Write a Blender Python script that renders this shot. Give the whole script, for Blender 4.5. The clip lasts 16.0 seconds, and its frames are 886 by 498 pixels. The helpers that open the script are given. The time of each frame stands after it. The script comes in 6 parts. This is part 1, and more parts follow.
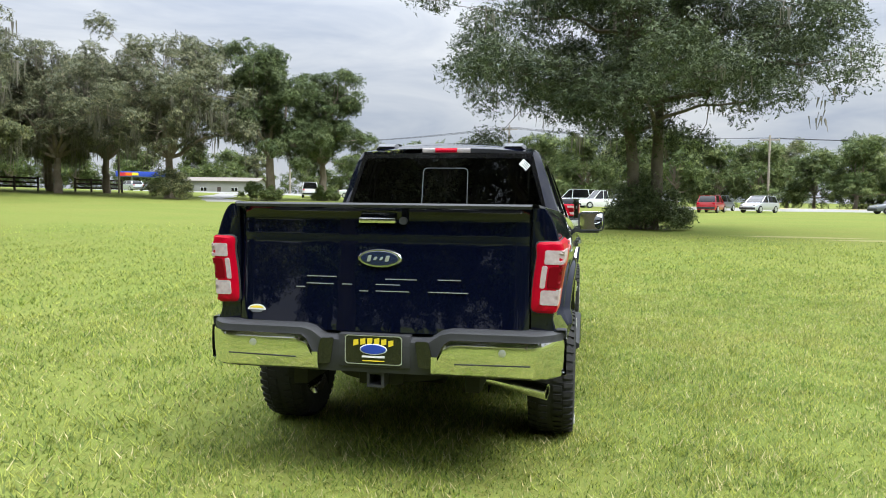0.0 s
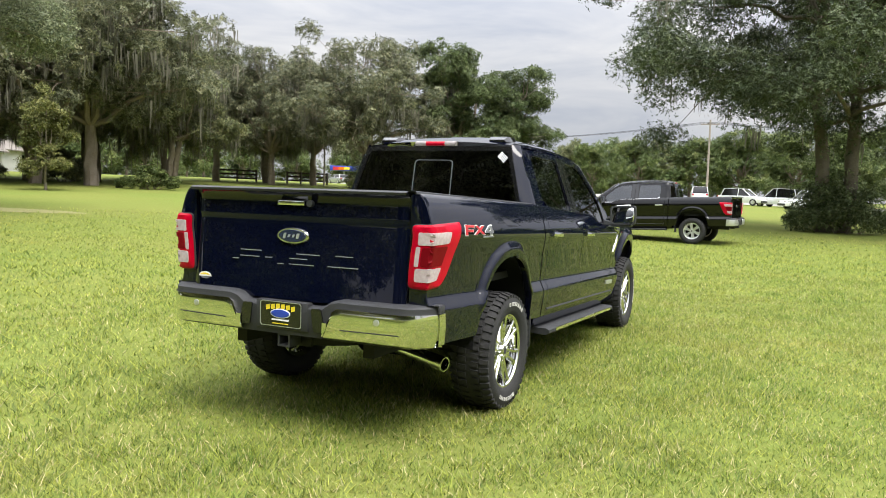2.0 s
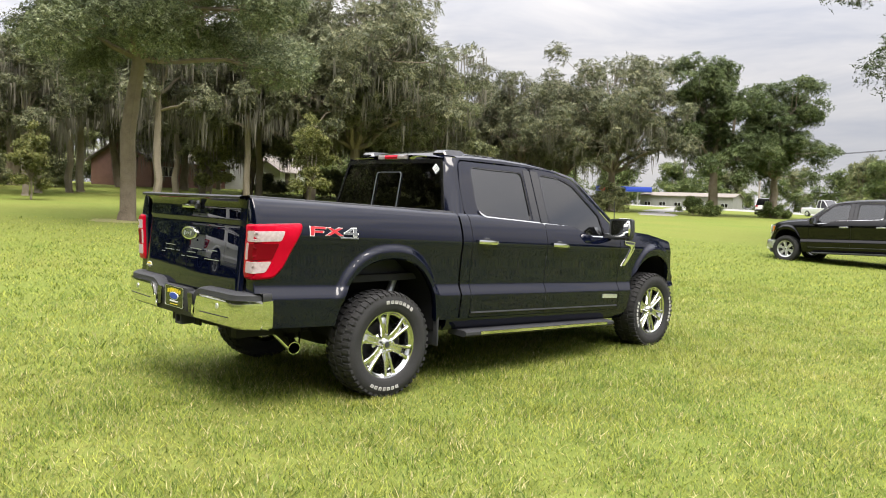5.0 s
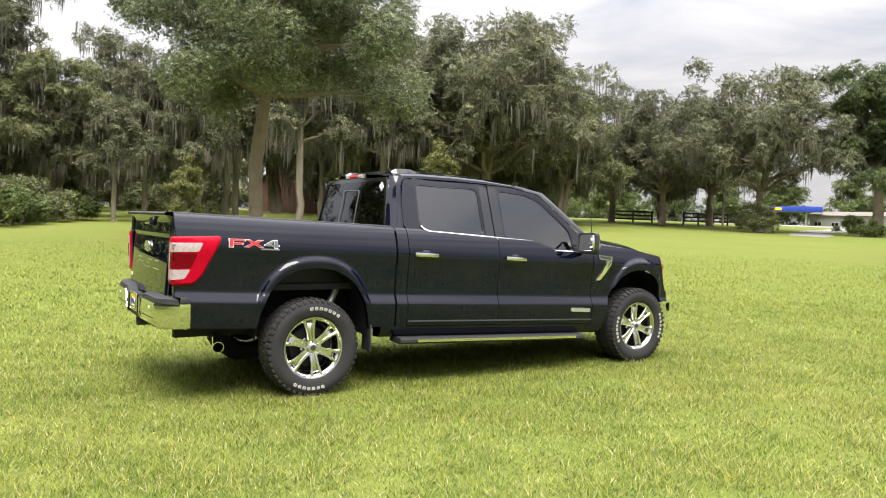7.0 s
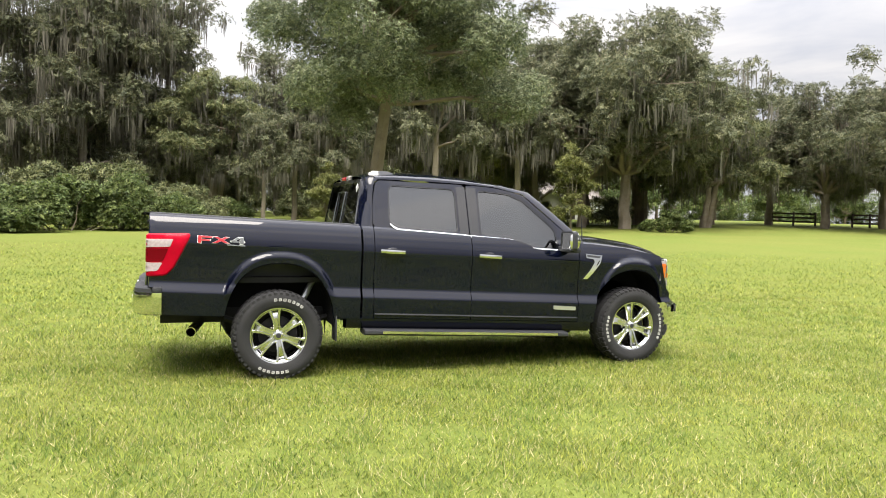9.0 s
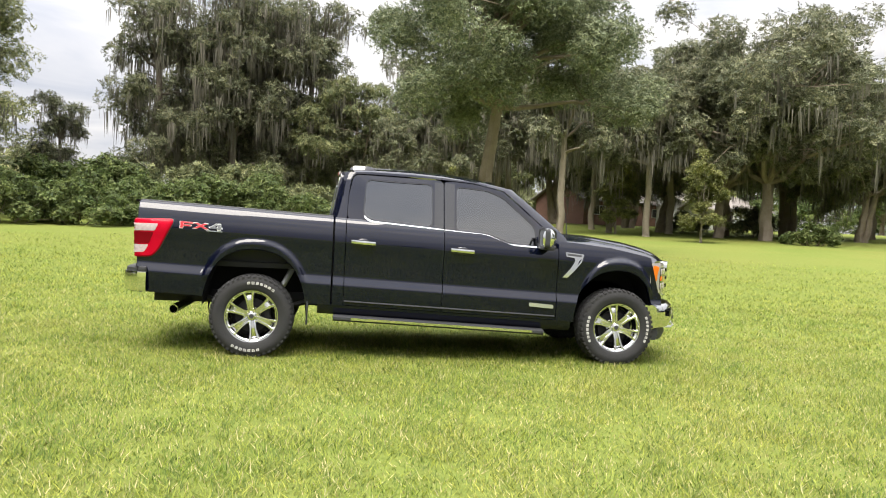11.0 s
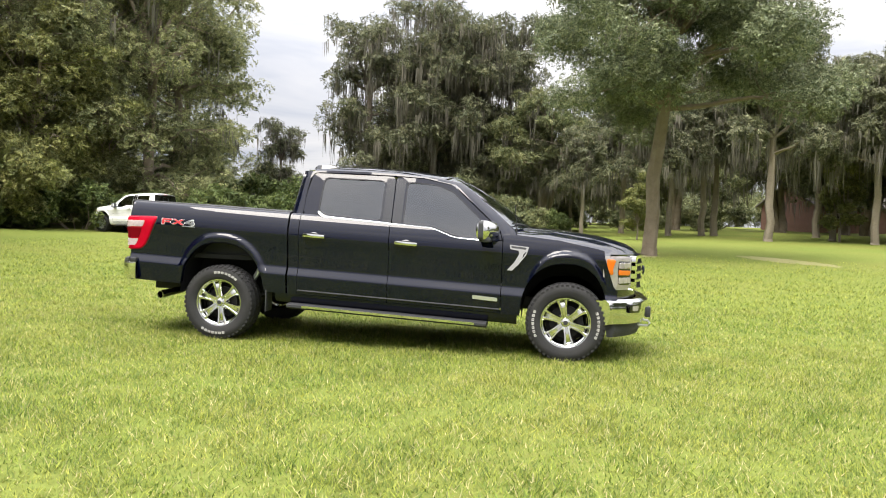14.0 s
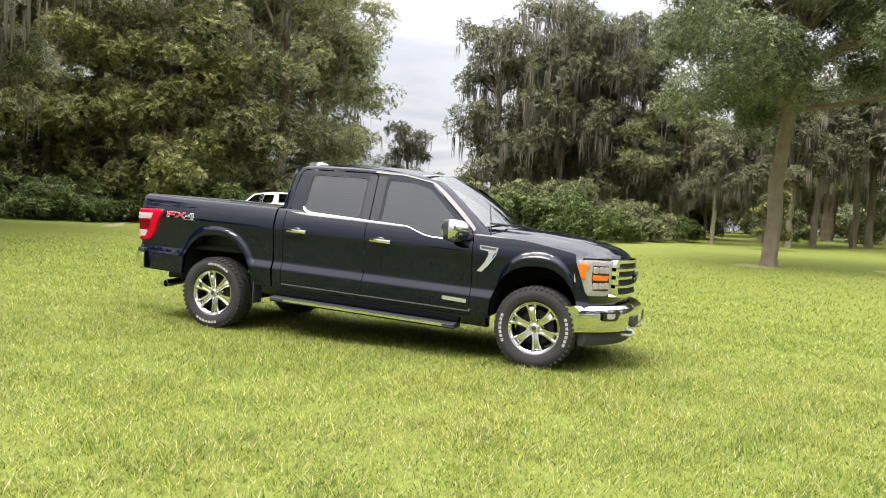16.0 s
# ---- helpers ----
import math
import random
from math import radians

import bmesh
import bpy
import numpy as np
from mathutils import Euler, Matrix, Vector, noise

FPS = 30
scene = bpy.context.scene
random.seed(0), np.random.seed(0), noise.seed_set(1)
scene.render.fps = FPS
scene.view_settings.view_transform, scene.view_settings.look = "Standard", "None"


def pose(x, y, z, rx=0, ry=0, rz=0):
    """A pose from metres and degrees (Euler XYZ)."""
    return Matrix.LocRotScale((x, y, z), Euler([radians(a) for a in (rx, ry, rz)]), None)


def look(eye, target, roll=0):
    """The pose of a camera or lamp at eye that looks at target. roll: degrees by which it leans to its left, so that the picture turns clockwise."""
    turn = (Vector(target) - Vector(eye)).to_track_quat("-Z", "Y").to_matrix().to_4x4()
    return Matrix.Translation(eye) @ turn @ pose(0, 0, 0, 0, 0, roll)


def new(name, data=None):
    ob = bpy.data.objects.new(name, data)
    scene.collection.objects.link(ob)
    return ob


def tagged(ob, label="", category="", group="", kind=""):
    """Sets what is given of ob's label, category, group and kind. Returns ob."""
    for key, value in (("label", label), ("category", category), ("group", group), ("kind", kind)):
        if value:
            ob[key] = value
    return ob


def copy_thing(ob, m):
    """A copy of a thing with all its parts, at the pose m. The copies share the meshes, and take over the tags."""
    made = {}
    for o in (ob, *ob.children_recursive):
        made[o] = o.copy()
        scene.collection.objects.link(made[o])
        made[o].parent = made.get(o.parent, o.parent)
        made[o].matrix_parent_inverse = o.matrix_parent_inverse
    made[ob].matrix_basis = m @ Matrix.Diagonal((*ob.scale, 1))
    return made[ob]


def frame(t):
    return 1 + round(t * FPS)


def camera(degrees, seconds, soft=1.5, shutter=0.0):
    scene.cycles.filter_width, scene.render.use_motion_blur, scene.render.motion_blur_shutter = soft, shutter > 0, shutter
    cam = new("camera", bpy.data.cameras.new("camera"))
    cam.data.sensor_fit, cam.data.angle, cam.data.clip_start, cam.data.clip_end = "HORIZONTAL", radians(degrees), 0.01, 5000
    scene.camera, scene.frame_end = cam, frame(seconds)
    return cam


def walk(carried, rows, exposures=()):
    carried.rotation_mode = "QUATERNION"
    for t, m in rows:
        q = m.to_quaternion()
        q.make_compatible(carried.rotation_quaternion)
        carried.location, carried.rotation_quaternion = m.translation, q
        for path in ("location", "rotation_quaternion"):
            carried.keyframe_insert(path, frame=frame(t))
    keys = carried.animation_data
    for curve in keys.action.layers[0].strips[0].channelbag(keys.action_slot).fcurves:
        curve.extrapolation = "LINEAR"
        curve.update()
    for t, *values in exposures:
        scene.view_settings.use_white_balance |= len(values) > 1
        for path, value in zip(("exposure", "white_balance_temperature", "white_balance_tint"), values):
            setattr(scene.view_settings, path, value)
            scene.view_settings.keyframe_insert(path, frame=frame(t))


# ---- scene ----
cam = camera(60.7, 16.0, soft=1.0)
PATH = [
    (0, (1.047, -4.928, 1.498), (0.681, -2.966, 1.366), 0.6),
    (0.5, (1.442, -4.933, 1.492), (0.951, -2.999, 1.35), 1.0),
    (1, (1.903, -4.966, 1.493), (1.28, -3.072, 1.342), 1.4),
    (1.5, (2.31, -4.896, 1.488), (1.563, -3.047, 1.334), 1.7),
    (2, (2.799, -4.828, 1.478), (1.933, -3.031, 1.326), 1.6),
    (2.5, (3.257, -4.701, 1.476), (2.28, -2.962, 1.33), 1.7),
    (3, (3.704, -4.535, 1.478), (2.615, -2.863, 1.341), 1.7),
    (3.5, (4.157, -4.349, 1.476), (2.962, -2.751, 1.345), 1.7),
    (3.7, (4.315, -4.248, 1.479), (3.081, -2.68, 1.345), 2.0),
    (5.8, (5.924, -3.188, 1.463), (4.374, -1.928, 1.364), 1.8),
    (6, (6.079, -3.078, 1.456), (4.504, -1.849, 1.362), 1.8),
    (6.5, (6.415, -2.729, 1.455), (4.776, -1.585, 1.374), 1.7),
    (7, (6.739, -2.361, 1.459), (5.041, -1.307, 1.386), 1.6),
    (7.5, (7.059, -2.014, 1.463), (5.308, -1.05, 1.397), 1.5),
    (8, (7.343, -1.678, 1.478), (5.544, -0.806, 1.414), 1.5),
    (8.5, (7.509, -1.327, 1.468), (5.669, -0.547, 1.402), 1.4),
    (9, (7.797, -0.922, 1.454), (5.917, -0.243, 1.381), 1.4),
    (11.3, (8.519, 1.018, 1.4), (6.534, 1.257, 1.326), 2.9),
    (11.5, (8.582, 1.24, 1.402), (6.593, 1.437, 1.326), 2.8),
    (12, (8.652, 1.712, 1.398), (6.656, 1.808, 1.324), 2.8),
    (12.5, (8.725, 2.197, 1.387), (6.726, 2.193, 1.314), 2.7),
    (13, (8.682, 2.634, 1.368), (6.686, 2.529, 1.298), 2.5),
    (13.5, (8.701, 3.149, 1.348), (6.714, 2.94, 1.278), 2.3),
    (14, (8.631, 3.64, 1.342), (6.657, 3.326, 1.275), 2.3),
    (14.5, (8.59, 4.107, 1.349), (6.634, 3.692, 1.281), 2.6),
    (15, (8.438, 4.518, 1.361), (6.506, 4.005, 1.29), 3.0),
    (15.5, (8.265, 4.904, 1.374), (6.36, 4.3, 1.3), 3.4),
    (16, (8.054, 5.318, 1.378), (6.178, 4.63, 1.301), 3.6),
]
walk(cam, [(t, look(eye, target, roll)) for t, eye, target, roll in PATH],
     exposures=[(0, 0.6, 6080, 9), (2, 0.67, 6500, 11), (3.5, 0.66, 6700, 13), (7, 0.72, 6700, 13), (11.5, 0.77, 6700, 12), (16, 0.79, 6700, 12)])

# ---- sky and sun: bright overcast ----
SUN_AZ, SUN_EL = radians(115), radians(61)
world = bpy.data.worlds.new("overcast_sky")
scene.world = world
world.use_nodes = True
wn, wl = world.node_tree.nodes, world.node_tree.links
wn.clear()
w_out = wn.new("ShaderNodeOutputWorld")
w_sky = wn.new("ShaderNodeTexSky")
w_sky.sky_type, w_sky.sun_disc = "NISHITA", False
w_sky.sun_elevation, w_sky.sun_rotation = SUN_EL, SUN_AZ
w_sky_bg = wn.new("ShaderNodeBackground")
w_sky_bg.inputs["Strength"].default_value = 0.05
wl.new(w_sky.outputs["Color"], w_sky_bg.inputs["Color"])
w_tc = wn.new("ShaderNodeTexCoord")
w_sep = wn.new("ShaderNodeSeparateXYZ")
wl.new(w_tc.outputs["Generated"], w_sep.inputs[0])
# overcast luminance: dim at the horizon, two to three times brighter overhead
w_lum = wn.new("ShaderNodeMapRange")
w_lum.inputs["From Min"].default_value, w_lum.inputs["From Max"].default_value = 0.0, 1.0
w_lum.inputs["To Min"].default_value, w_lum.inputs["To Max"].default_value = 0.43, 3.7
w_sq = wn.new("ShaderNodeMath")
w_sq.operation = "POWER"
w_sq.use_clamp = True
w_sq.inputs[1].default_value = 2.0
wl.new(w_sep.outputs["Z"], w_sq.inputs[0])
wl.new(w_sq.outputs[0], w_lum.inputs["Value"])
# cloud sheets: stretched noise, flatter towards the horizon
w_map = wn.new("ShaderNodeMapping")
w_map.inputs["Scale"].default_value = (1.0, 1.0, 4.5)
wl.new(w_tc.outputs["Generated"], w_map.inputs["Vector"])
w_noise = wn.new("ShaderNodeTexNoise")
w_noise.inputs["Scale"].default_value = 3.2
w_noise.inputs["Detail"].default_value = 5.0
w_noise.inputs["Roughness"].default_value = 0.55
w_noise.inputs["Distortion"].default_value = 0.6
wl.new(w_map.outputs[0], w_noise.inputs["Vector"])
w_ramp = wn.new("ShaderNodeValToRGB")
w_ramp.color_ramp.elements[0].position, w_ramp.color_ramp.elements[0].color = 0.30, (0.64, 0.70, 0.82, 1)
w_ramp.color_ramp.elements[1].position, w_ramp.color_ramp.elements[1].color = 0.66, (1.1, 1.1, 1.1, 1)
wl.new(w_noise.outputs[0], w_ramp.inputs[0])
w_bg = wn.new("ShaderNodeBackground")
wl.new(w_ramp.outputs[0], w_bg.inputs["Color"])
# the cloud is thinner and brighter towards the west
w_west = wn.new("ShaderNodeMapRange")
w_west.inputs["From Min"].default_value, w_west.inputs["From Max"].default_value = -0.78, -1.0
w_west.inputs["To Min"].default_value, w_west.inputs["To Max"].default_value = 1.0, 1.3
wl.new(w_sep.outputs["X"], w_west.inputs["Value"])
w_mul = wn.new("ShaderNodeMath")
w_mul.operation = "MULTIPLY"
wl.new(w_lum.outputs[0], w_mul.inputs[0])
wl.new(w_west.outputs[0], w_mul.inputs[1])
wl.new(w_mul.outputs[0], w_bg.inputs["Strength"])
w_mix = wn.new("ShaderNodeMixShader")
w_mix.inputs[0].default_value = 0.92
wl.new(w_sky_bg.outputs[0], w_mix.inputs[1])
wl.new(w_bg.outputs[0], w_mix.inputs[2])
wl.new(w_mix.outputs[0], w_out.inputs[0])

sun = new("sun", bpy.data.lights.new("sun", "SUN"))
sun.data.energy, sun.data.angle, sun.data.color = 3.1, radians(36), (1.0, 0.96, 0.88)
sun.matrix_world = look((math.sin(SUN_AZ) * math.cos(SUN_EL) * 60, math.cos(SUN_AZ) * math.cos(SUN_EL) * 60, math.sin(SUN_EL) * 60), (0, 0, 0))


# ---- materials ----
def material(name, color=(0.5, 0.5, 0.5), rough=0.5, metal=0.0, var=0.0, var_scale=5.0, fine=0.0, fine_scale=80.0,
             bump=0.0, bump_scale=60.0, coat=0.0, island=0.0, obj_random=0.0, rough_var=0.0, spec=0.5, tint=None, broad=0.0, broad_scale=0.3, broad_tint=None):
    """A procedural surface: base colour, two scales of noise variation, optional relief, clear coat and per-piece variation."""
    m = bpy.data.materials.new(name)
    m.use_nodes = True
    n, l = m.node_tree.nodes, m.node_tree.links
    b = n["Principled BSDF"]
    b.inputs["Roughness"].default_value = rough
    b.inputs["Metallic"].default_value = metal
    b.inputs["Specular IOR Level"].default_value = spec
    if coat:
        b.inputs["Coat Weight"].default_value = coat
        b.inputs["Coat Roughness"].default_value = 0.006
        b.inputs["Coat IOR"].default_value = 1.5
    tc = n.new("ShaderNodeTexCoord")
    last = n.new("ShaderNodeRGB")
    last.outputs[0].default_value = (*color, 1)
    col = last.outputs[0]

    def vary(col, scale, amount, other):
        t = n.new("ShaderNodeTexNoise")
        t.inputs["Scale"].default_value = scale
        t.inputs["Detail"].default_value = 4
        l.new(tc.outputs["Object"], t.inputs["Vector"])
        r = n.new("ShaderNodeMapRange")
        r.inputs["From Min"].default_value, r.inputs["From Max"].default_value = 0.3, 0.7
        l.new(t.outputs[0], r.inputs["Value"])
        mx = n.new("ShaderNodeMix")
        mx.data_type = "RGBA"
        mx.inputs["B"].default_value = (*other, 1) if len(other) == 3 else other
        l.new(col, mx.inputs["A"])
        mu = n.new("ShaderNodeMath")
        mu.operation = "MULTIPLY"
        mu.inputs[1].default_value = amount
        l.new(r.outputs[0], mu.inputs[0])
        l.new(mu.outputs[0], mx.inputs["Factor"])
        return mx.outputs["Result"], t

    if var:
        col, _ = vary(col, var_scale, var, tint or tuple(c * 0.45 for c in color))
    if broad:
        col, _ = vary(col, broad_scale, broad, broad_tint)
    if fine:
        col, _ = vary(col, fine_scale, fine, tuple(min(1, c * 1.7 + 0.01) for c in color))
    if island or obj_random:
        hsv = n.new("ShaderNodeHueSaturation")
        src = n.new("ShaderNodeNewGeometry").outputs["Random Per Island"] if island else n.new("ShaderNodeObjectInfo").outputs["Random"]
        amount = island or obj_random
        r = n.new("ShaderNodeMapRange")
        r.inputs["To Min"].default_value, r.inputs["To Max"].default_value = 1 - amount, 1 + amount
        l.new(src, r.inputs["Value"])
        l.new(r.outputs[0], hsv.inputs["Value"])
        r2 = n.new("ShaderNodeMapRange")
        r2.inputs["To Min"].default_value, r2.inputs["To Max"].default_value = 0.5 + 0.045 * amount, 0.5 - 0.06 * amount
        l.new(src, r2.inputs["Value"])
        l.new(r2.outputs[0], hsv.inputs["Hue"])
        l.new(col, hsv.inputs["Color"])
        col = hsv.outputs[0]
    l.new(col, b.inputs["Base Color"])
    if bump:
        t = n.new("ShaderNodeTexNoise")
        t.inputs["Scale"].default_value = bump_scale
        t.inputs["Detail"].default_value = 5
        l.new(tc.outputs["Object"], t.inputs["Vector"])
        bp = n.new("ShaderNodeBump")
        bp.inputs["Strength"].default_value = bump
        bp.inputs["Distance"].default_value = 0.02
        l.new(t.outputs[0], bp.inputs["Height"])
        l.new(bp.outputs[0], b.inputs["Normal"])
    if rough_var:
        t = n.new("ShaderNodeTexNoise")
        t.inputs["Scale"].default_value = 9
        l.new(tc.outputs["Object"], t.inputs["Vector"])
        r = n.new("ShaderNodeMapRange")
        r.inputs["To Min"].default_value, r.inputs["To Max"].default_value = rough - rough_var, rough + rough_var
        l.new(t.outputs[0], r.inputs["Value"])
        l.new(r.outputs[0], b.inputs["Roughness"])
    return m


def leafy(name, color, light, island=0.35, through_light=0.35, patch=0.5, sprays=0.0, tilt=1.3, broad=0.0, broad_tint=None):
    """Foliage: diffuse leaf with some light passing through, varied leaf by leaf and in broad patches."""
    m = material(name, color, rough=0.55, var=0.6, var_scale=patch, tint=light, island=island, spec=0.25, broad=broad, broad_scale=0.42, broad_tint=broad_tint)
    n, l = m.node_tree.nodes, m.node_tree.links
    b, out = n["Principled BSDF"], n["Material Output"]
    col = b.inputs["Base Color"].links[0].from_socket
    tr = n.new("ShaderNodeBsdfTranslucent")
    l.new(col, tr.inputs["Color"])
    mx = n.new("ShaderNodeMixShader")
    mx.inputs[0].default_value = through_light
    l.new(b.outputs[0], mx.inputs[1])
    l.new(tr.outputs[0], mx.inputs[2])
    if sprays:
        # each blade of foliage is a loose spray of small leaves, every leaf with its own tilt and shade, and gaps between them
        tc = n.new("ShaderNodeTexCoord")
        cell = n.new("ShaderNodeTexVoronoi")
        cell.inputs["Scale"].default_value = sprays
        l.new(tc.outputs["Object"], cell.inputs["Vector"])
        gap = n.new("ShaderNodeMath")
        gap.operation = "GREATER_THAN"
        gap.inputs[1].default_value = 0.53
        l.new(cell.outputs["Distance"], gap.inputs[0])
        lean = n.new("ShaderNodeVectorMath")
        lean.operation = "MULTIPLY_ADD"
        lean.inputs[1].default_value = (tilt, tilt, tilt)
        lean.inputs[2].default_value = (-tilt / 2, -tilt / 2, -tilt / 2)
        l.new(cell.outputs["Color"], lean.inputs[0])
        bent = n.new("ShaderNodeVectorMath")
        bent.operation = "ADD"
        l.new(n.new("ShaderNodeNewGeometry").outputs["Normal"], bent.inputs[0])
        l.new(lean.outputs[0], bent.inputs[1])
        unit = n.new("ShaderNodeVectorMath")
        unit.operation = "NORMALIZE"
        l.new(bent.outputs[0], unit.inputs[0])
        l.new(unit.outputs[0], b.inputs["Normal"])
        l.new(unit.outputs[0], tr.inputs["Normal"])
        tone = n.new("ShaderNodeHueSaturation")
        parts_ = n.new("ShaderNodeSeparateColor")
        l.new(cell.outputs["Color"], parts_.inputs[0])
        span = n.new("ShaderNodeMapRange")
        span.inputs["To Min"].default_value, span.inputs["To Max"].default_value = 0.62, 1.38
        l.new(parts_.outputs[1], span.inputs["Value"])
        l.new(span.outputs[0], tone.inputs["Value"])
        l.new(col, tone.inputs["Color"])
        l.new(tone.outputs[0], b.inputs["Base Color"])
        l.new(tone.outputs[0], tr.inputs["Color"])
        clear = n.new("ShaderNodeBsdfTransparent")
        cut = n.new("ShaderNodeMixShader")
        l.new(gap.outputs[0], cut.inputs[0])
        l.new(mx.outputs[0], cut.inputs[1])
        l.new(clear.outputs[0], cut.inputs[2])
        l.new(cut.outputs[0], out.inputs["Surface"])
        return m
    l.new(mx.outputs[0], out.inputs["Surface"])
    return m


M_GRASS = leafy("grass_blade", (0.175, 0.243, 0.040), (0.345, 0.338, 0.088), 0.6, 0.4, 1.5, broad=0.55, broad_tint=(0.115, 0.205, 0.026))
M_STRAW = leafy("dry_blade", (0.46, 0.42, 0.21), (0.55, 0.50, 0.28), 0.4, 0.4, 2.0)
M_SOIL = material("lawn", (0.10, 0.128, 0.026), 0.95, var=0.9, var_scale=0.22, tint=(0.145, 0.142, 0.038), fine=0.6, fine_scale=15, bump=0.5, bump_scale=40, spec=0.05)
M_DIRT = material("sandy_soil", (0.21, 0.19, 0.095), 0.95, var=0.6, var_scale=1.2, tint=(0.155, 0.175, 0.045), fine=0.3, bump=0.4, spec=0.1)
M_ASPHALT = material("asphalt", (0.22, 0.215, 0.205), 0.85, var=0.4, var_scale=0.4, fine=0.3, fine_scale=30, bump=0.2)
M_BARK = material("bark", (0.17, 0.135, 0.10), 0.9, var=0.6, var_scale=2.5, tint=(0.29, 0.26, 0.215), fine=0.4, fine_scale=16, bump=0.9, bump_scale=10, spec=0.15)
M_OAKBARK = material("oak_bark", (0.135, 0.108, 0.08), 0.9, var=0.7, var_scale=3.0, tint=(0.23, 0.195, 0.15), fine=0.5, fine_scale=22, bump=1.0, bump_scale=16, spec=0.15)
M_DARKBARK = material("dark_bark", (0.10, 0.085, 0.066), 0.9, var=0.6, var_scale=2.5, tint=(0.175, 0.155, 0.125), fine=0.4, fine_scale=16, bump=0.9, bump_scale=10, spec=0.15)
M_PALEBARK = material("pale_bark", (0.19, 0.16, 0.12), 0.9, var=0.6, var_scale=2.5, tint=(0.26, 0.235, 0.195), fine=0.4, fine_scale=14, bump=0.8, bump_scale=9, spec=0.15)
M_OAK = leafy("oak_leaf", (0.128, 0.142, 0.078), (0.205, 0.213, 0.122), 0.45, 0.32, 0.5, 14)
M_GREEN = leafy("green_leaf", (0.085, 0.122, 0.046), (0.14, 0.172, 0.07), 0.4, 0.35, 0.5, 13)
M_LIGHTLEAF = leafy("young_leaf", (0.15, 0.17, 0.052), (0.23, 0.23, 0.085), 0.35, 0.3, 0.5, 14)
M_DARKLEAF = leafy("shade_leaf", (0.135, 0.158, 0.07), (0.24, 0.255, 0.12), 0.45, 0.35, 0.5, 13)
M_FOREST = leafy("forest_leaf", (0.20, 0.225, 0.105), (0.33, 0.345, 0.17), 0.45, 0.5, 0.5, 13)
M_TWIN = leafy("dark_oak_leaf", (0.058, 0.082, 0.037), (0.105, 0.132, 0.058), 0.4, 0.2, 0.5, 18)
M_MOSS = leafy("hanging_moss", (0.158, 0.150, 0.114), (0.22, 0.208, 0.168), 0.3, 0.4)
M_LONE = leafy("lone_oak_leaf", (0.135, 0.168, 0.088), (0.265, 0.295, 0.168), 0.4, 0.3, 0.5, 19)
M_VINE = leafy("vine_leaf", (0.088, 0.130, 0.037), (0.165, 0.20, 0.069), 0.45, 0.3, 0.5, 11)
M_PAINT = material("dark_blue_paint", (0.0019, 0.0030, 0.0108), 0.6, coat=1.0, spec=0.0)
M_BLACKPAINT = material("black_paint", (0.002, 0.002, 0.0023), 0.6, coat=0.9, spec=0.0)
M_WHITEPAINT = material("white_paint", (0.74, 0.75, 0.76), 0.3, coat=0.8, var=0.08, var_scale=3)
M_REDPAINT = material("red_paint", (0.35, 0.015, 0.02), 0.3, coat=0.8)
M_SILVERPAINT = material("silver_paint", (0.52, 0.54, 0.56), 0.32, metal=0.4, coat=0.6)
M_GREYPAINT = material("grey_paint", (0.10, 0.11, 0.12), 0.3, coat=0.7)
M_CHROME = material("chrome", (0.80, 0.80, 0.78), 0.06, metal=1.0, rough_var=0.03)
M_RIM = material("bright_machined_wheel", (0.74, 0.74, 0.73), 0.14, metal=1.0, rough_var=0.05)
M_SILVER = material("silver_trim", (0.62, 0.63, 0.64), 0.3, metal=0.7)
M_PLASTIC = material("black_plastic", (0.022, 0.023, 0.026), 0.6, fine=0.3, fine_scale=300, bump=0.15, bump_scale=500)
M_GLOSSBLACK = material("gloss_black", (0.006, 0.006, 0.007), 0.12, coat=0.6)
M_UNDER = material("underbody_metal", (0.016, 0.016, 0.017), 0.75, metal=0.2, var=0.5, var_scale=6)
M_LINER = material("wheel_liner", (0.009, 0.009, 0.010), 0.9, bump=0.3, bump_scale=90, spec=0.2)
M_TYRE = material("tyre_rubber", (0.020, 0.020, 0.021), 0.8, var=0.4, var_scale=9, tint=(0.036, 0.035, 0.033), fine=0.25, fine_scale=120, bump=0.2, bump_scale=140, spec=0.3)
M_TYREWHITE = material("raised_white_rubber", (0.58, 0.57, 0.54), 0.7, var=0.35, var_scale=30)
M_REDLENS = material("red_lens", (0.46, 0.0006, 0.018), 0.3, coat=0.12, var=0.25, var_scale=20, spec=0.1)
M_DEEPLENS = material("deep_red_lens", (0.15, 0.0006, 0.005), 0.5, spec=0.1)
M_TAILCLEAR = material("rosy_clear_lens", (0.50, 0.43, 0.44), 0.45, var=0.5, var_scale=45, tint=(0.30, 0.20, 0.21), spec=0.2)
M_CLEARLENS = material("clear_lens", (0.48, 0.44, 0.43), 0.2, metal=0.3, coat=0.8, var=0.4, var_scale=40)
M_AMBER = material("amber_lens", (0.75, 0.16, 0.01), 0.15, coat=1.0, var=0.3, var_scale=25)
M_SEAT = material("dark_leather", (0.02, 0.02, 0.022), 0.55, bump=0.2, bump_scale=70)
M_YELLOW = material("yellow_print", (0.75, 0.58, 0.03), 0.45)
M_BLUE = material("blue_print", (0.02, 0.055, 0.38), 0.4)
M_WHITE = material("white_print", (0.75, 0.75, 0.74), 0.5)
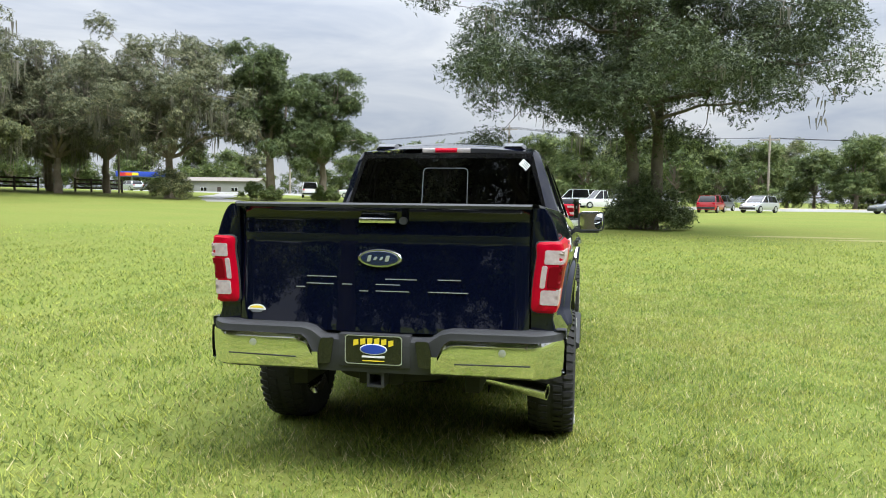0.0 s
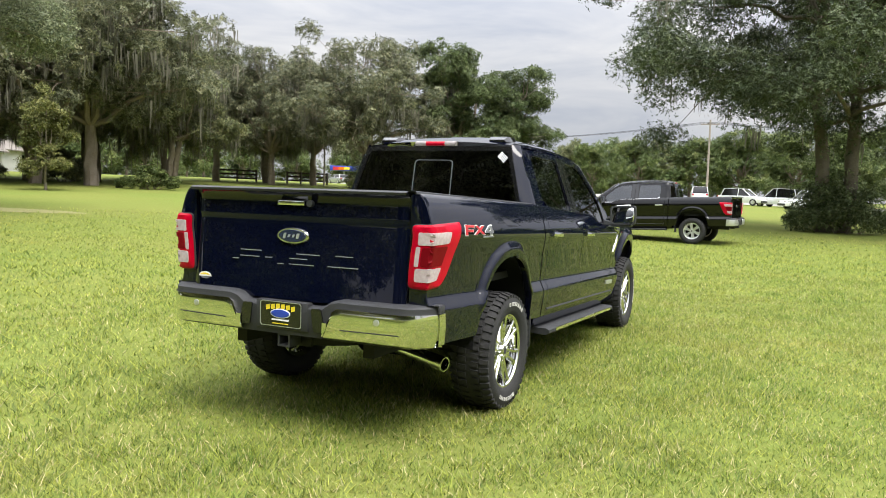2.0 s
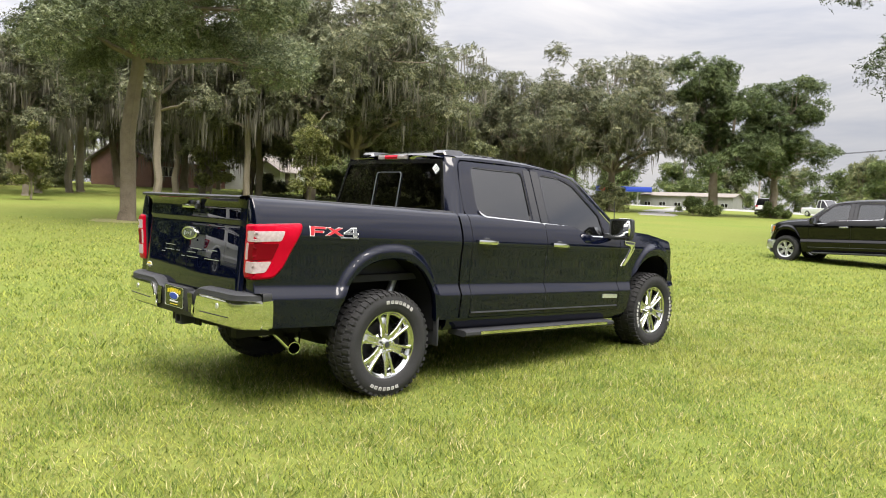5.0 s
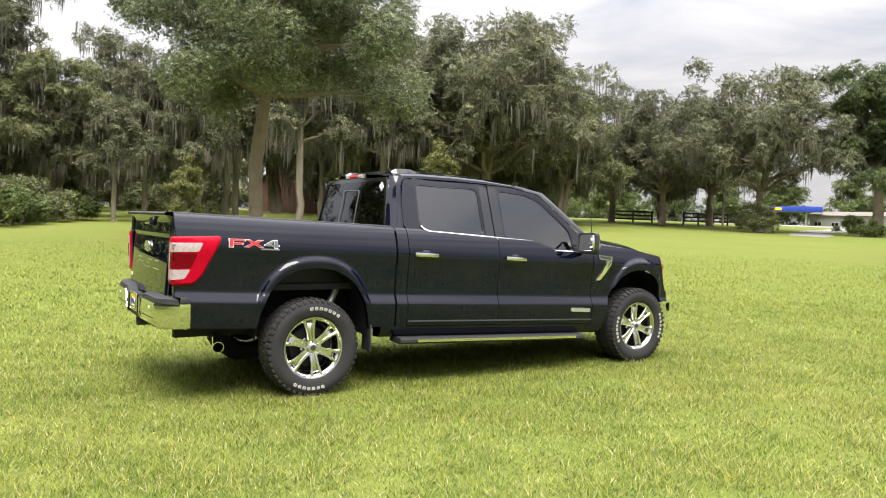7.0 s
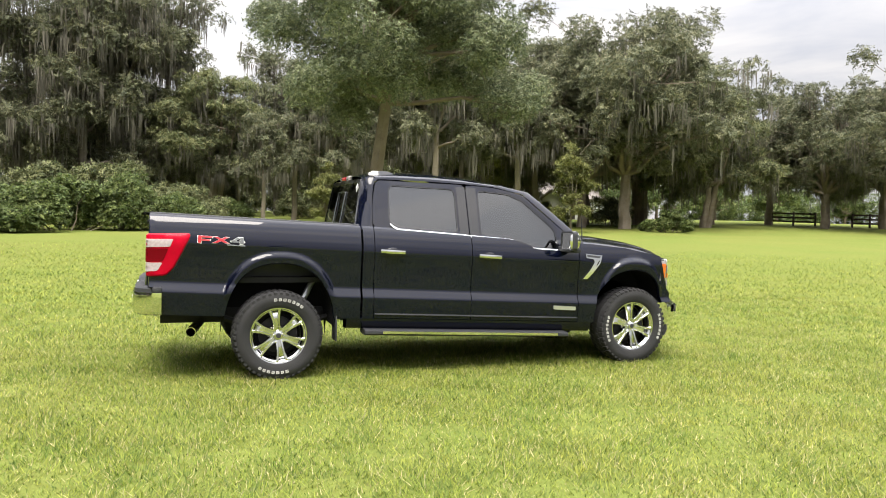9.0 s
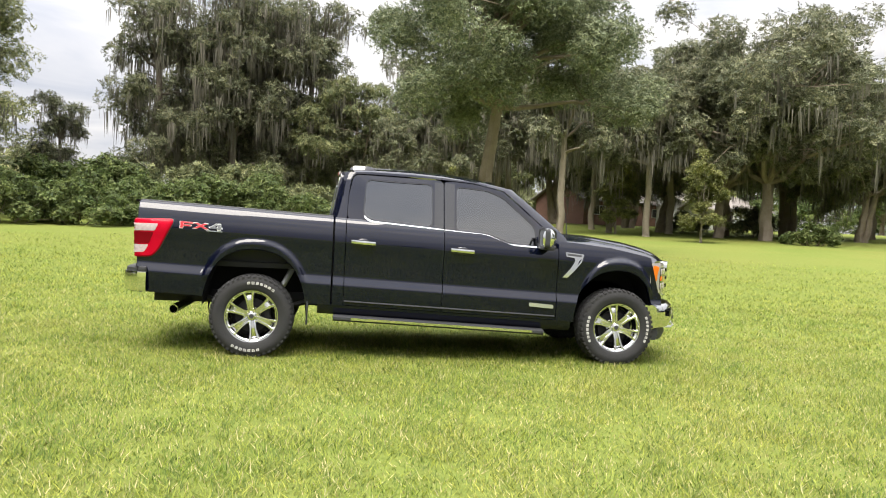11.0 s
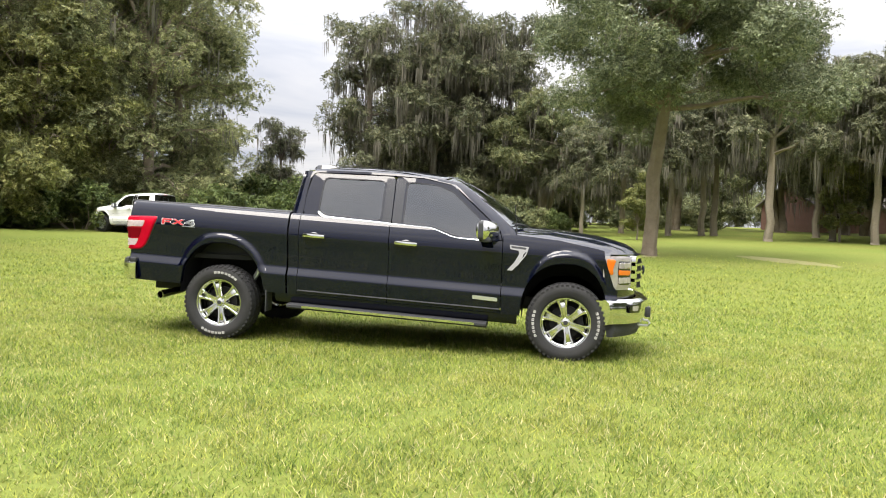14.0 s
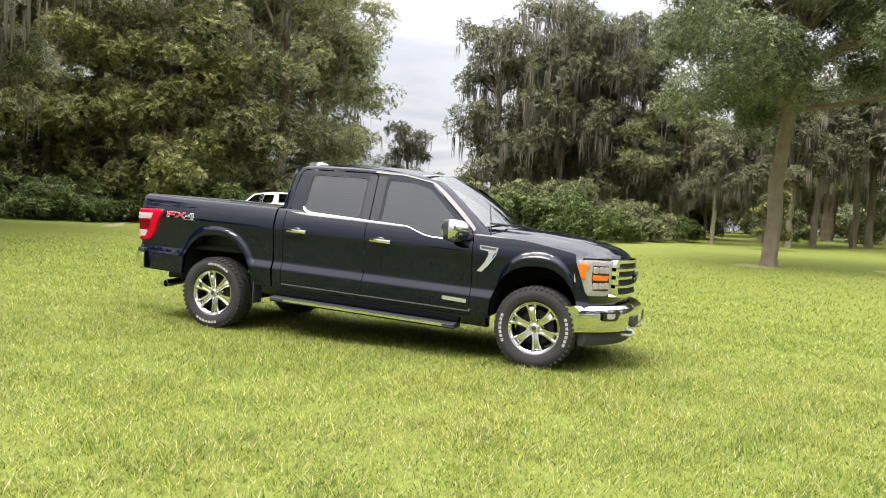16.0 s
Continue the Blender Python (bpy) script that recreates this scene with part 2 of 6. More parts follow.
M_REDPRINT = material("red_print", (0.45, 0.02, 0.03), 0.4)
M_GREYPRINT = material("grey_print", (0.13, 0.135, 0.145), 0.4)
M_DARKBLUE = material("dark_blue_enamel", (0.006, 0.014, 0.06), 0.15, coat=1.0)


def glass_mat(name, tint, opacity):
    """Tinted pane: mirror-like gloss by Fresnel over a see-through tint."""
    m = bpy.data.materials.new(name)
    m.use_nodes = True
    n, l = m.node_tree.nodes, m.node_tree.links
    out = n["Material Output"]
    n.remove(n["Principled BSDF"])
    tr = n.new("ShaderNodeBsdfTransparent")
    tr.inputs[0].default_value = (*tint, 1)
    gl = n.new("ShaderNodeBsdfGlossy")
    gl.inputs["Roughness"].default_value = 0.0
    gl.inputs["Color"].default_value = (0.95, 0.97, 1.0, 1)
    fr = n.new("ShaderNodeFresnel")
    fr.inputs["IOR"].default_value = opacity
    mx = n.new("ShaderNodeMixShader")
    l.new(fr.outputs[0], mx.inputs[0])
    l.new(tr.outputs[0], mx.inputs[1])
    l.new(gl.outputs[0], mx.inputs[2])
    l.new(mx.outputs[0], out.inputs["Surface"])
    return m


M_PRIVACY = glass_mat("privacy_glass", (0.05, 0.055, 0.06), 1.6)
M_TINT = glass_mat("door_glass", (0.14, 0.16, 0.16), 1.85)
M_SCREEN = glass_mat("windscreen_glass", (0.62, 0.72, 0.68), 2.5)
M_DECAL = material("decal_silver", (0.40, 0.41, 0.43), 0.4)


# ---- small building helpers ----
def part(name, data, mat, parent=None, label="", smooth=True):
    """Links a bmesh or (verts, faces) as one mesh object, under a thing or a part."""
    me = bpy.data.meshes.new(name)
    if isinstance(data, bmesh.types.BMesh):
        data.to_mesh(me)
        data.free()
    else:
        me.from_pydata(*[data[0], [], data[1]])
    for mm in (mat if isinstance(mat, (list, tuple)) else [mat]):
        me.materials.append(mm)
    if smooth:
        me.polygons.foreach_set("use_smooth", [True] * len(me.polygons))
        try:
            me.set_sharp_from_angle(angle=radians(38))
        except AttributeError:
            pass
    ob = new(name, me)
    if parent:
        ob.parent = parent
    if label:
        ob["label"] = label
    return ob


def bulk(name, verts, faces_n, mat):
    """A large mesh from numpy arrays: verts (n, 3), faces (m, k)."""
    me = bpy.data.meshes.new(name)
    verts, faces_n = np.asarray(verts, np.float32), np.asarray(faces_n, np.int32)
    m, k = faces_n.shape
    me.vertices.add(len(verts))
    me.vertices.foreach_set("co", verts.ravel())
    me.loops.add(m * k)
    me.loops.foreach_set("vertex_index", faces_n.ravel())
    me.polygons.add(m)
    me.polygons.foreach_set("loop_start", np.arange(m, dtype=np.int32) * k)
    me.update(calc_edges=True)
    me.materials.append(mat)
    return me


def thing(name, label, category, group="", m=None, kind=""):
    ob = tagged(new(name), label, category, group, kind)
    if m is not None:
        ob.matrix_world = m
    return ob


def rise(x, y):
    """The lawn's gentle rise away from the parked truck, in metres."""
    x, y = np.asarray(x, float), np.asarray(y, float) - 1.5
    r = np.hypot(x, y)
    az = np.arctan2(x, y)
    slope = np.interp(np.degrees(az), (-180, -145, -120, -97, -83, -45, -30, -20, 0, 10, 40, 180), (0.009, 0.009, 0.016, 0.024, 0.028, 0.029, 0.024, 0.02, 0.012, 0.008, 0.007, 0.009))
    d = np.clip(r - 9, 0, 85)
    z = slope * d * np.clip(d / 12, 0, 1) + 0.02 * np.sin(x * 0.35 + 1) * np.sin(y * 0.31) * np.clip(d / 6, 0, 1)
    return z


def gz(x, y):
    return float(rise(x, y))


# ---- the ground: one sheet from the truck to the horizon ----
rs = np.concatenate([np.linspace(0.0, 30, 46), np.geomspace(31, 1500, 44)])
az_n = 120
gv = [(0.0, 1.5, 0.0)]
for r in rs[1:]:
    a = np.arange(az_n) / az_n * 2 * np.pi
    gx, gy = r * np.sin(a), 1.5 + r * np.cos(a)
    gv.extend(zip(gx.tolist(), gy.tolist(), rise(gx, gy).tolist()))
gf = [(0, 1 + j, 1 + (j + 1) % az_n) for j in range(az_n)]
for i in range(len(rs) - 2):
    o = 1 + i * az_n
    gf += [(o + j, o + az_n + j, o + az_n + (j + 1) % az_n, o + (j + 1) % az_n) for j in range(az_n)]
ground = part("ground", (gv, gf), M_SOIL)
tagged(ground, "mown yellow-green lawn spreading to the trees", "lawn", kind="structure")


def blades(name, x0, x1, y0, y1, density, length, width, seed, skip=None, mat=None, fade=None):
    """Grass blades: one leaning triangle each, thinner where the lawn is worn."""
    g = np.random.default_rng(seed)
    n = int((x1 - x0) * (y1 - y0) * density)
    x, y = g.uniform(x0, x1, n), g.uniform(y0, y1, n)
    keep = np.ones(n, bool)
    if skip:
        keep &= ~((x > skip[0]) & (x < skip[1]) & (y > skip[2]) & (y < skip[3]))
    tuft = np.sin(x * 3.1 + 1.7 * np.sin(y * 2.3)) * np.sin(y * 2.7 + 1.3 * np.sin(x * 1.9)) + 0.6 * np.sin(x * 7.3 + y * 5.1) * np.sin(y * 8.2 - x * 3.3)
    keep &= g.uniform(0, 1, n) < 0.78 + 0.22 * tuft
    if fade:
        far = np.hypot(x - 1.5, y - 1.5)
        keep &= g.uniform(0, 1, n) < np.clip((fade[1] - far) / (fade[1] - fade[0]), 0, 1)
    x, y, tuft = x[keep], y[keep], tuft[keep]
    n = len(x)
    z = rise(x, y) - 0.004
    h = length * (0.4 + 0.8 * g.random(n)) * (1.0 + 0.26 * tuft)
    a = g.uniform(0, 2 * np.pi, n)
    lean = h * g.uniform(0.3, 1.9, n)
    w = width * g.uniform(0.6, 1.3, n)
    b = a + np.pi / 2 + g.uniform(-0.6, 0.6, n)
    v = np.empty((n, 3, 3), np.float32)
    v[:, 0] = np.stack([x - np.cos(b) * w, y - np.sin(b) * w, z], 1)
    v[:, 1] = np.stack([x + np.cos(b) * w, y + np.sin(b) * w, z], 1)
    v[:, 2] = np.stack([x + np.cos(a) * lean, y + np.sin(a) * lean, z + h], 1)
    me = bulk(name, v.reshape(-1, 3), np.arange(n * 3).reshape(-1, 3), mat or M_GRASS)
    return tagged(new(name, me), "short coarse grass blades of a mown lawn", "grass", kind="stuff")


near = (-1.2, 5.8, -3.2, 7.6)
mid = (-5.5, 9.0, -6.5, 12.0)
blades("lawn_grass", *near, 4700, 0.043, 0.0038, 5)
dry = blades("dry_grass", *near, 620, 0.042, 0.0034, 15, mat=M_STRAW)
tagged(dry, "scattered dry straw-coloured grass blades")
dry = blades("dry_grass", *mid, 130, 0.05, 0.005, 16, skip=near, mat=M_STRAW)
tagged(dry, "scattered dry straw-coloured grass blades")
blades("lawn_grass", *mid, 1550, 0.050, 0.0054, 6, skip=near)
blades("lawn_grass", -26, 14, -16, 30, 420, 0.058, 0.0095, 7, skip=mid, fade=(8, 27))


# ---- trees ----
def limb(vs, fs, p0, p1, r0, r1, rng, n=5, wob=0.12, sides=7):
    """A tapered, slightly wandering limb appended to vs, fs; returns its end."""
    p0, p1 = np.array(p0, float), np.array(p1, float)
    ax = p1 - p0
    ln = np.linalg.norm(ax)
    ax = ax / ln
    u = np.cross(ax, (0.31, 0.87, 0.4))
    u /= np.linalg.norm(u)
    v = np.cross(ax, u)
    base = len(vs)
    pts = []
    for i in range(n + 1):
        t = i / n
        off = (u * rng.normal() + v * rng.normal()) * wob * ln * 0.25 * (0 < i < n)
        c = p0 + (p1 - p0) * t + off
        pts.append(c)
        r = r0 + (r1 - r0) * t
        for k in range(sides):
            a = 2 * math.pi * k / sides
            rr = r * (1 + 0.12 * math.sin(3 * a + i))
            vs.append(tuple(c + (u * math.cos(a) + v * math.sin(a)) * rr))
    for i in range(n):
        for k in range(sides):
            a, b = base + i * sides + k, base + i * sides + (k + 1) % sides
            fs.append((a, b, b + sides, a + sides))
    return pts


def leaf_cloud(centres, radii, count, size, rng, flat=0.75, shell=0.55, up=0.6):
    """Leaf sprays (pointed triangles) round the centres, thicker towards each clump's outside."""
    n = count
    centres, radii = np.asarray(centres), np.asarray(radii)
    idx = rng.choice(len(centres), n, p=radii ** 2 / np.sum(radii ** 2))
    d = rng.normal(size=(n, 3))
    d /= np.linalg.norm(d, axis=1)[:, None]
    d[:, 2] = np.where((d[:, 2] < -0.2) & (rng.random(n) < 0.55), -d[:, 2], d[:, 2])
    rr = radii[idx] * (shell + (1 - shell) * rng.random(n)) * (0.9 + 0.2 * rng.random(n))
    c = centres[idx] + d * rr[:, None] * np.array([1, 1, flat])
    nor = d * 0.7 + rng.normal(size=(n, 3)) * 0.55 + np.array([0, 0, up])
    nor /= np.linalg.norm(nor, axis=1)[:, None]
    t = np.cross(nor, rng.normal(size=(n, 3)))
    t /= np.linalg.norm(t, axis=1)[:, None]
    b = np.cross(nor, t)
    s = size * (0.5 + 0.9 * rng.random(n))[:, None]
    w = s * (0.35 + 0.3 * rng.random(n))[:, None]
    q = np.stack([c - t * s, c + b * w * 1.3 - nor * s * 0.2, c + t * s * 0.9 - b * w], 1)
    return q.reshape(-1, 3).astype(np.float32)


def moss_strands(tips, count, length, rng, width=0.04):
    """Hanging beards: tassels of thin tapering strips under the limbs and clumps."""
    tips = np.asarray(tips)
    tuft = max(1, count // 7)
    at = rng.integers(0, tuft, count)
    p = (tips[rng.integers(0, len(tips), tuft)] + rng.normal(size=(tuft, 3)) * np.array([0.45, 0.45, 0.3]))[at]
    p = p + rng.normal(size=(count, 3)) * np.array([0.16, 0.16, 0.12])
    ln = (length * (0.4 + 1.0 * rng.random(tuft)))[at] * (0.5 + 0.6 * rng.random(count))
    a = rng.uniform(0, math.pi, count)
    w = width * (0.5 + rng.random(count))
    dx = np.stack([np.cos(a) * w, np.sin(a) * w, np.zeros(count)], 1)
    dn = np.stack([rng.normal(size=count) * 0.07, rng.normal(size=count) * 0.07, -ln], 1)
    q = np.stack([p - dx, p + dx, p + dn + dx * 0.2, p + dn - dx * 0.2], 1)
    return q.reshape(-1, 3).astype(np.float32)


def build_tree(name, label, category, seed, height, spread, trunk_r, fork, leaves, leaf, leaf_mat, bark,
               moss=0, moss_len=1.5, limbs=7, lean=0.0, crown_low=0.35, clumps=3, clump_r=0.16, stems=1, group="", top=1.0, sub=4, gap=None, ragged=0.07, drift=0.0):
    """A tree as trunk, crown and, where it has one, a curtain of moss. Local origin at the foot."""
    rng = np.random.default_rng(seed)
    vs, fs, bvs, bfs, tips = [], [], [], [], []
    for s in range(stems):
        foot = np.array([0.45 * s, 0.25 * s, -0.25])
        head = np.array([lean * fork + 0.5 * s, 0.12 * fork * (s - (stems - 1) / 2), fork])
        if gap:
            foot[:2], head[:2] = (gap[0] * s, 0.3 * s), (gap[1] + (gap[2] - gap[1]) * s, 0.4 * s)
        limb(vs, fs, foot, foot * 0.85 + (head - foot) * 0.06, trunk_r * 1.55, trunk_r * 1.12, rng, 2, 0.0, 10)
        pts = limb(vs, fs, foot * 0.85 + (head - foot) * 0.06, head, trunk_r * 1.12, trunk_r * 0.78, rng, 6, 0.05, 10)
        n_l = max(3, limbs // stems)
        for i in range(n_l):
            a = 2 * math.pi * (i + 0.5 * rng.random()) / n_l + 1.7 * s
            e = (i * 0.618 + 0.21 * rng.random()) % 1.0
            reach = spread * (0.55 + 0.4 * rng.random()) * (1 - 0.55 * e * top)
            z = height * (crown_low + (0.86 - crown_low) * e)
            end = np.array([head[0] + drift + math.cos(a) * reach, head[1] + math.sin(a) * reach, z])
            start = pts[min(6, max(2, int(6 * z / fork)))]
            mid = start + (end - start) * 0.55 + np.array([0, 0, (end[2] - start[2]) * 0.12 + 0.3])
            limb(bvs, bfs, start, mid, trunk_r * 0.5, trunk_r * 0.27, rng, 4, 0.16, 6)
            limb(bvs, bfs, mid, end, trunk_r * 0.27, trunk_r * 0.09, rng, 3, 0.18, 5)
            tips.append((end, reach))
            for k in range(sub):
                q = mid + (end - mid) * rng.random() + rng.normal(size=3) * np.array([1, 1, 0.6]) * spread * 0.2
                q[2] = max(q[2], height * crown_low * 0.8)
                limb(bvs, bfs, mid + (end - mid) * 0.3 * k / sub, q, trunk_r * 0.13, trunk_r * 0.04, rng, 2, 0.2, 3)
                tips.append((q, reach))
    ob = thing(name, label, category, group)
    part("trunk", (vs, fs), bark, ob)
    part("branchwork", (bvs, bfs), bark, ob)["kind"] = "stuff"
    cs, rs_ = [], []
    for p, _ in tips:
        for k in range(clumps):
            r = spread * clump_r * (0.6 + 0.8 * rng.random())
            cs.append(p + rng.normal(size=3) * spread * ragged * np.array([1, 1, 0.7]))
            rs_.append(r)
    q = leaf_cloud(cs, rs_, int(leaves * 1.45), leaf * 1.22, rng)
    crown = new("crown", bulk("crown", q, np.arange(len(q)).reshape(-1, 3), leaf_mat))
    crown.parent = ob
    crown["kind"] = "stuff"
    if moss:
        q = moss_strands([p for p, _ in tips] + list(np.array(cs) - np.array([0, 0, 0.5]) * np.array(rs_)[:, None]), moss, moss_len, rng)
        beard = new("moss", bulk("moss", q, np.arange(len(q)).reshape(-1, 4), M_MOSS))
        beard.parent = ob
        beard["kind"] = "stuff"
    return ob


def set_down(ob, x, y, scale=1.0, turn=0.0):
    return pose(x, y, gz(x, y), 0, 0, turn) @ Matrix.Scale(scale, 4)


def plant(ob, rows):
    """Puts the tree at the first row and copies at the others. Rows: x, y, scale, turn."""
    for i, (x, y, s, turn) in enumerate(rows):
        if i == 0:
            first = s
            ob.matrix_world = set_down(ob, x, y, s, turn)
        else:
            copy_thing(ob, set_down(ob, x, y, s / first, turn))


def polar(ex, ey, az, d):
    return ex + d * math.sin(radians(az)), ey + d * math.cos(radians(az))


# the lone oak on the lawn
lone = build_tree("oak_tree", "broad grey-green oak standing alone on the lawn", "tree", 11, 15.0, 6.7, 0.255, 8.6, 84000, 0.10, M_LONE, M_OAKBARK,
                  moss=350, moss_len=0.5, limbs=21, crown_low=0.385, clumps=2, clump_r=0.145, sub=4, lean=0.05, drift=0.8, ragged=0.055)
plant(lone, [(-22.4, 7.0, 1.0, 80)])
# the twin-stemmed oak by the road
twin = build_tree("oak_tree", "tall twin-stemmed oak hung with grey moss, ivy round its foot", "tree", 23, 17.0, 9.6, 0.25, 8.6, 84000, 0.125, M_TWIN, M_DARKBARK,
                  moss=800, moss_len=0.7, limbs=30, crown_low=0.31, clumps=3, clump_r=0.115, stems=2, sub=4, gap=(0.8, -0.4, 1.25), ragged=0.06)
plant(twin, [(4.1, 31.4, 1.0, 180)])

# mossy live oaks west and north-west
moss_a = build_tree("live_oak", "spreading live oak draped with grey moss", "tree", 31, 15.0, 7.6, 0.36, 3.4, 12000, 0.25, M_OAK, M_BARK,
                    moss=1900, moss_len=1.2, limbs=16, crown_low=0.31, clumps=2, clump_r=0.145, group="mossy live oaks", sub=5)
moss_b = build_tree("live_oak", "dark live oak with a leaning trunk and hanging moss", "tree", 37, 16.0, 7.0, 0.33, 4.4, 12500, 0.26, M_DARKLEAF, M_BARK,
                    moss=1900, moss_len=1.4, limbs=14, crown_low=0.25, clumps=2, clump_r=0.155, lean=0.15, stems=2, group="mossy live oaks", sub=5)
green = build_tree("shade_tree", "fresh green broadleaf tree with a rounded crown", "tree", 41, 14.5, 5.4, 0.38, 3.6, 13000, 0.25, M_GREEN, M_BARK,
                   moss=300, moss_len=0.8, limbs=14, crown_low=0.26, clumps=2, clump_r=0.165, group="green shade trees", sub=5)
slim = build_tree("slim_tree", "slender pale-barked tree with a thin mossy crown", "tree", 43, 14.0, 3.4, 0.22, 6.0, 6000, 0.22, M_OAK, M_PALEBARK,
                  moss=900, moss_len=1.3, limbs=12, crown_low=0.34, clumps=3, clump_r=0.20, group="slender trees")
young = build_tree("young_tree", "young tree with light yellow-green foliage", "tree", 47, 7.2, 1.8, 0.09, 1.6, 4200, 0.17, M_LIGHTLEAF, M_PALEBARK,
                   limbs=12, crown_low=0.2, clumps=4, clump_r=0.22, group="young trees", top=0.8)
forest_a = build_tree("forest_tree", "tall dense forest tree at the wood's edge", "tree", 53, 22.0, 5.6, 0.30, 9.0, 11500, 0.215, M_FOREST, M_BARK,
                      moss=400, moss_len=1.4, limbs=22, crown_low=0.07, clumps=2, clump_r=0.19, group="trees of the wood", top=0.6, sub=5)
forest_b = build_tree("forest_tree", "tall thin forest tree trailing grey moss", "tree", 59, 21.0, 4.8, 0.27, 11.0, 8000, 0.24, M_OAK, M_DARKBARK,
                      moss=3400, moss_len=1.5, limbs=22, crown_low=0.16, clumps=3, clump_r=0.17, group="trees of the wood", top=0.7, sub=5)
far_tree = build_tree("far_tree", "distant rounded roadside tree overgrown with vines", "tree", 61, 10.0, 4.8, 0.25, 2.2, 2100, 0.44, M_VINE, M_BARK,
                      limbs=12, crown_low=0.10, clumps=3, clump_r=0.24, group="far roadside trees", sub=3)
far_dark = build_tree("far_tree", "distant tall dark tree behind the road", "tree", 67, 14.0, 4.6, 0.28, 5.0, 1900, 0.48, M_DARKLEAF, M_BARK,
                      limbs=12, crown_low=0.2, clumps=3, clump_r=0.24, group="far roadside trees", sub=3)

vined = build_tree("forest_tree", "vine-smothered tree with yellow-olive foliage to the ground", "tree", 63, 13.0, 4.0, 0.2, 5.0, 10000, 0.20, M_LIGHTLEAF, M_BARK,
                   limbs=16, crown_low=0.08, clumps=4, clump_r=0.2, group="trees of the wood", top=0.8, sub=4)


def bush(name, label, seed, w, d, h, leaves, leaf, mat, group="", clumps=26):
    """A leafy mound: stems with clumps of leaves over them, reaching the ground."""
    rng = np.random.default_rng(seed)
    vs, fs, cs, rs_ = [], [], [], []
    for i in range(clumps):
        a, q = rng.uniform(0, 2 * math.pi), math.sqrt(rng.random())
        x, y = math.cos(a) * q * w / 2, math.sin(a) * q * d / 2
        z = h * (0.15 + 0.72 * rng.random() * (1 - q ** 2.2) + 0.12 * rng.random())
        cs.append((x, y, z))
        rs_.append(h * (0.16 + 0.16 * rng.random()))
        if i % 3 == 0:
            limb(vs, fs, (x * 0.3, y * 0.3, -0.1), (x, y, z), 0.03, 0.01, rng, 3, 0.2, 4)
    ob = thing(name, label, "bush", group)
    part("branchwork", (vs, fs), M_BARK, ob)
    q = leaf_cloud(cs, rs_, int(leaves * 1.4), leaf * 1.15, rng, flat=0.85, shell=0.4)
    q[:, 2] = np.maximum(q[:, 2], 0.02)
    fo = new("foliage", bulk("foliage", q, np.arange(len(q)).reshape(-1, 3), mat))
    fo.parent = ob
    fo["kind"] = "stuff"
    return ob

E0, E3, E8, E13, E16 = (1.0, -4.9), (4.2, -4.3), (7.3, -1.7), (8.7, 2.6), (8.1, 5.3)


def rows(eye, *spots):
    """Plan rows from bearings: each spot is bearing, distance, scale, turn."""
    return [(*polar(*eye, az, d), s, turn) for az, d, s, turn in spots]


plant(moss_a, rows(E0, (-30.4, 68, 1.0, 0), (-34.5, 80, 0.95, 90), (-37.5, 74, 0.9, 200), (-41.5, 80, 0.95, 40), (-45, 74, 0.95, 130))
      + rows(E3, (-52, 58, 1.2, 10), (-55.5, 66, 1.15, 150), (-64.5, 78, 1.05, 60)) + rows(E13, (-63.2, 60, 1.0, 250), (-58.5, 70, 1.15, 20)))
plant(moss_b, rows(E3, (-47, 66, 0.8, 30), (-51.5, 70, 1.2, 170), (-60.1, 66, 0.85, 80), (-40, 84, 0.8, 300))
      + rows(E8, (-78, 74, 0.9, 10), (-85, 72, 0.6, 120), (-71, 80, 1.1, 220), (-66, 78, 1.1, 40)) + rows(E16, (-93.5, 58, 0.78, 60)))
plant(green, rows(E0, (-23.4, 72, 1.08, 0), (-19.6, 76, 0.95, 140)))
plant(slim, rows(E3, (-63, 58, 0.95, 0), (-62.2, 84, 1.1, 60)) + rows(E8, (-82.6, 50, 0.6, 40), (-77.9, 52, 0.75, 100), (-80.5, 58, 0.85, 200), (-75, 60, 1.0, 300), (-84.5, 60, 0.55, 250), (-86.5, 56, 0.6, 20))
      + rows(E13, (-74.8, 53, 1.1, 150), (-68.4, 55, 1.0, 20), (-66.5, 64, 1.2, 240), (-78.5, 62, 1.1, 20), (-81.5, 57, 0.9, 70), (-72, 66, 1.1, 310)))
plant(young, rows(E3, (-55, 48, 0.85, 0)) + rows(E8, (-77.9, 46, 0.6, 200)) + rows(E13, (-70.5, 58, 0.9, 40)))
plant(forest_a, rows(E16, (-120.5, 52, 0.95, 0), (-122.5, 47, 1.0, 70), (-126, 50, 1.05, 140), (-130.5, 46, 1.0, 210), (-135, 50, 1.1, 300), (-139.5, 46, 1.0, 30), (-128.5, 60, 1.1, 100), (-144, 50, 1.1, 180), (-119.5, 62, 1.05, 260)))
plant(forest_b, rows(E16, (-106.6, 62, 0.97, 0), (-101.6, 58, 0.98, 110), (-98.6, 60, 0.95, 300), (-96, 62, 0.95, 250), (-103.6, 72, 0.9, 30), (-99.8, 74, 0.95, 170), (-113.2, 54, 0.42, 60)) + rows(E8, (-88.5, 66, 0.45, 80), (-94.5, 62, 1.0, 190), (-82, 78, 0.95, 20)))
plant(vined, rows(E16, (-138, 44, 1.0, 0), (-133.2, 43, 0.8, 90), (-129.8, 44, 1.0, 200), (-125.5, 46, 0.6, 300), (-143, 45, 1.0, 120)))
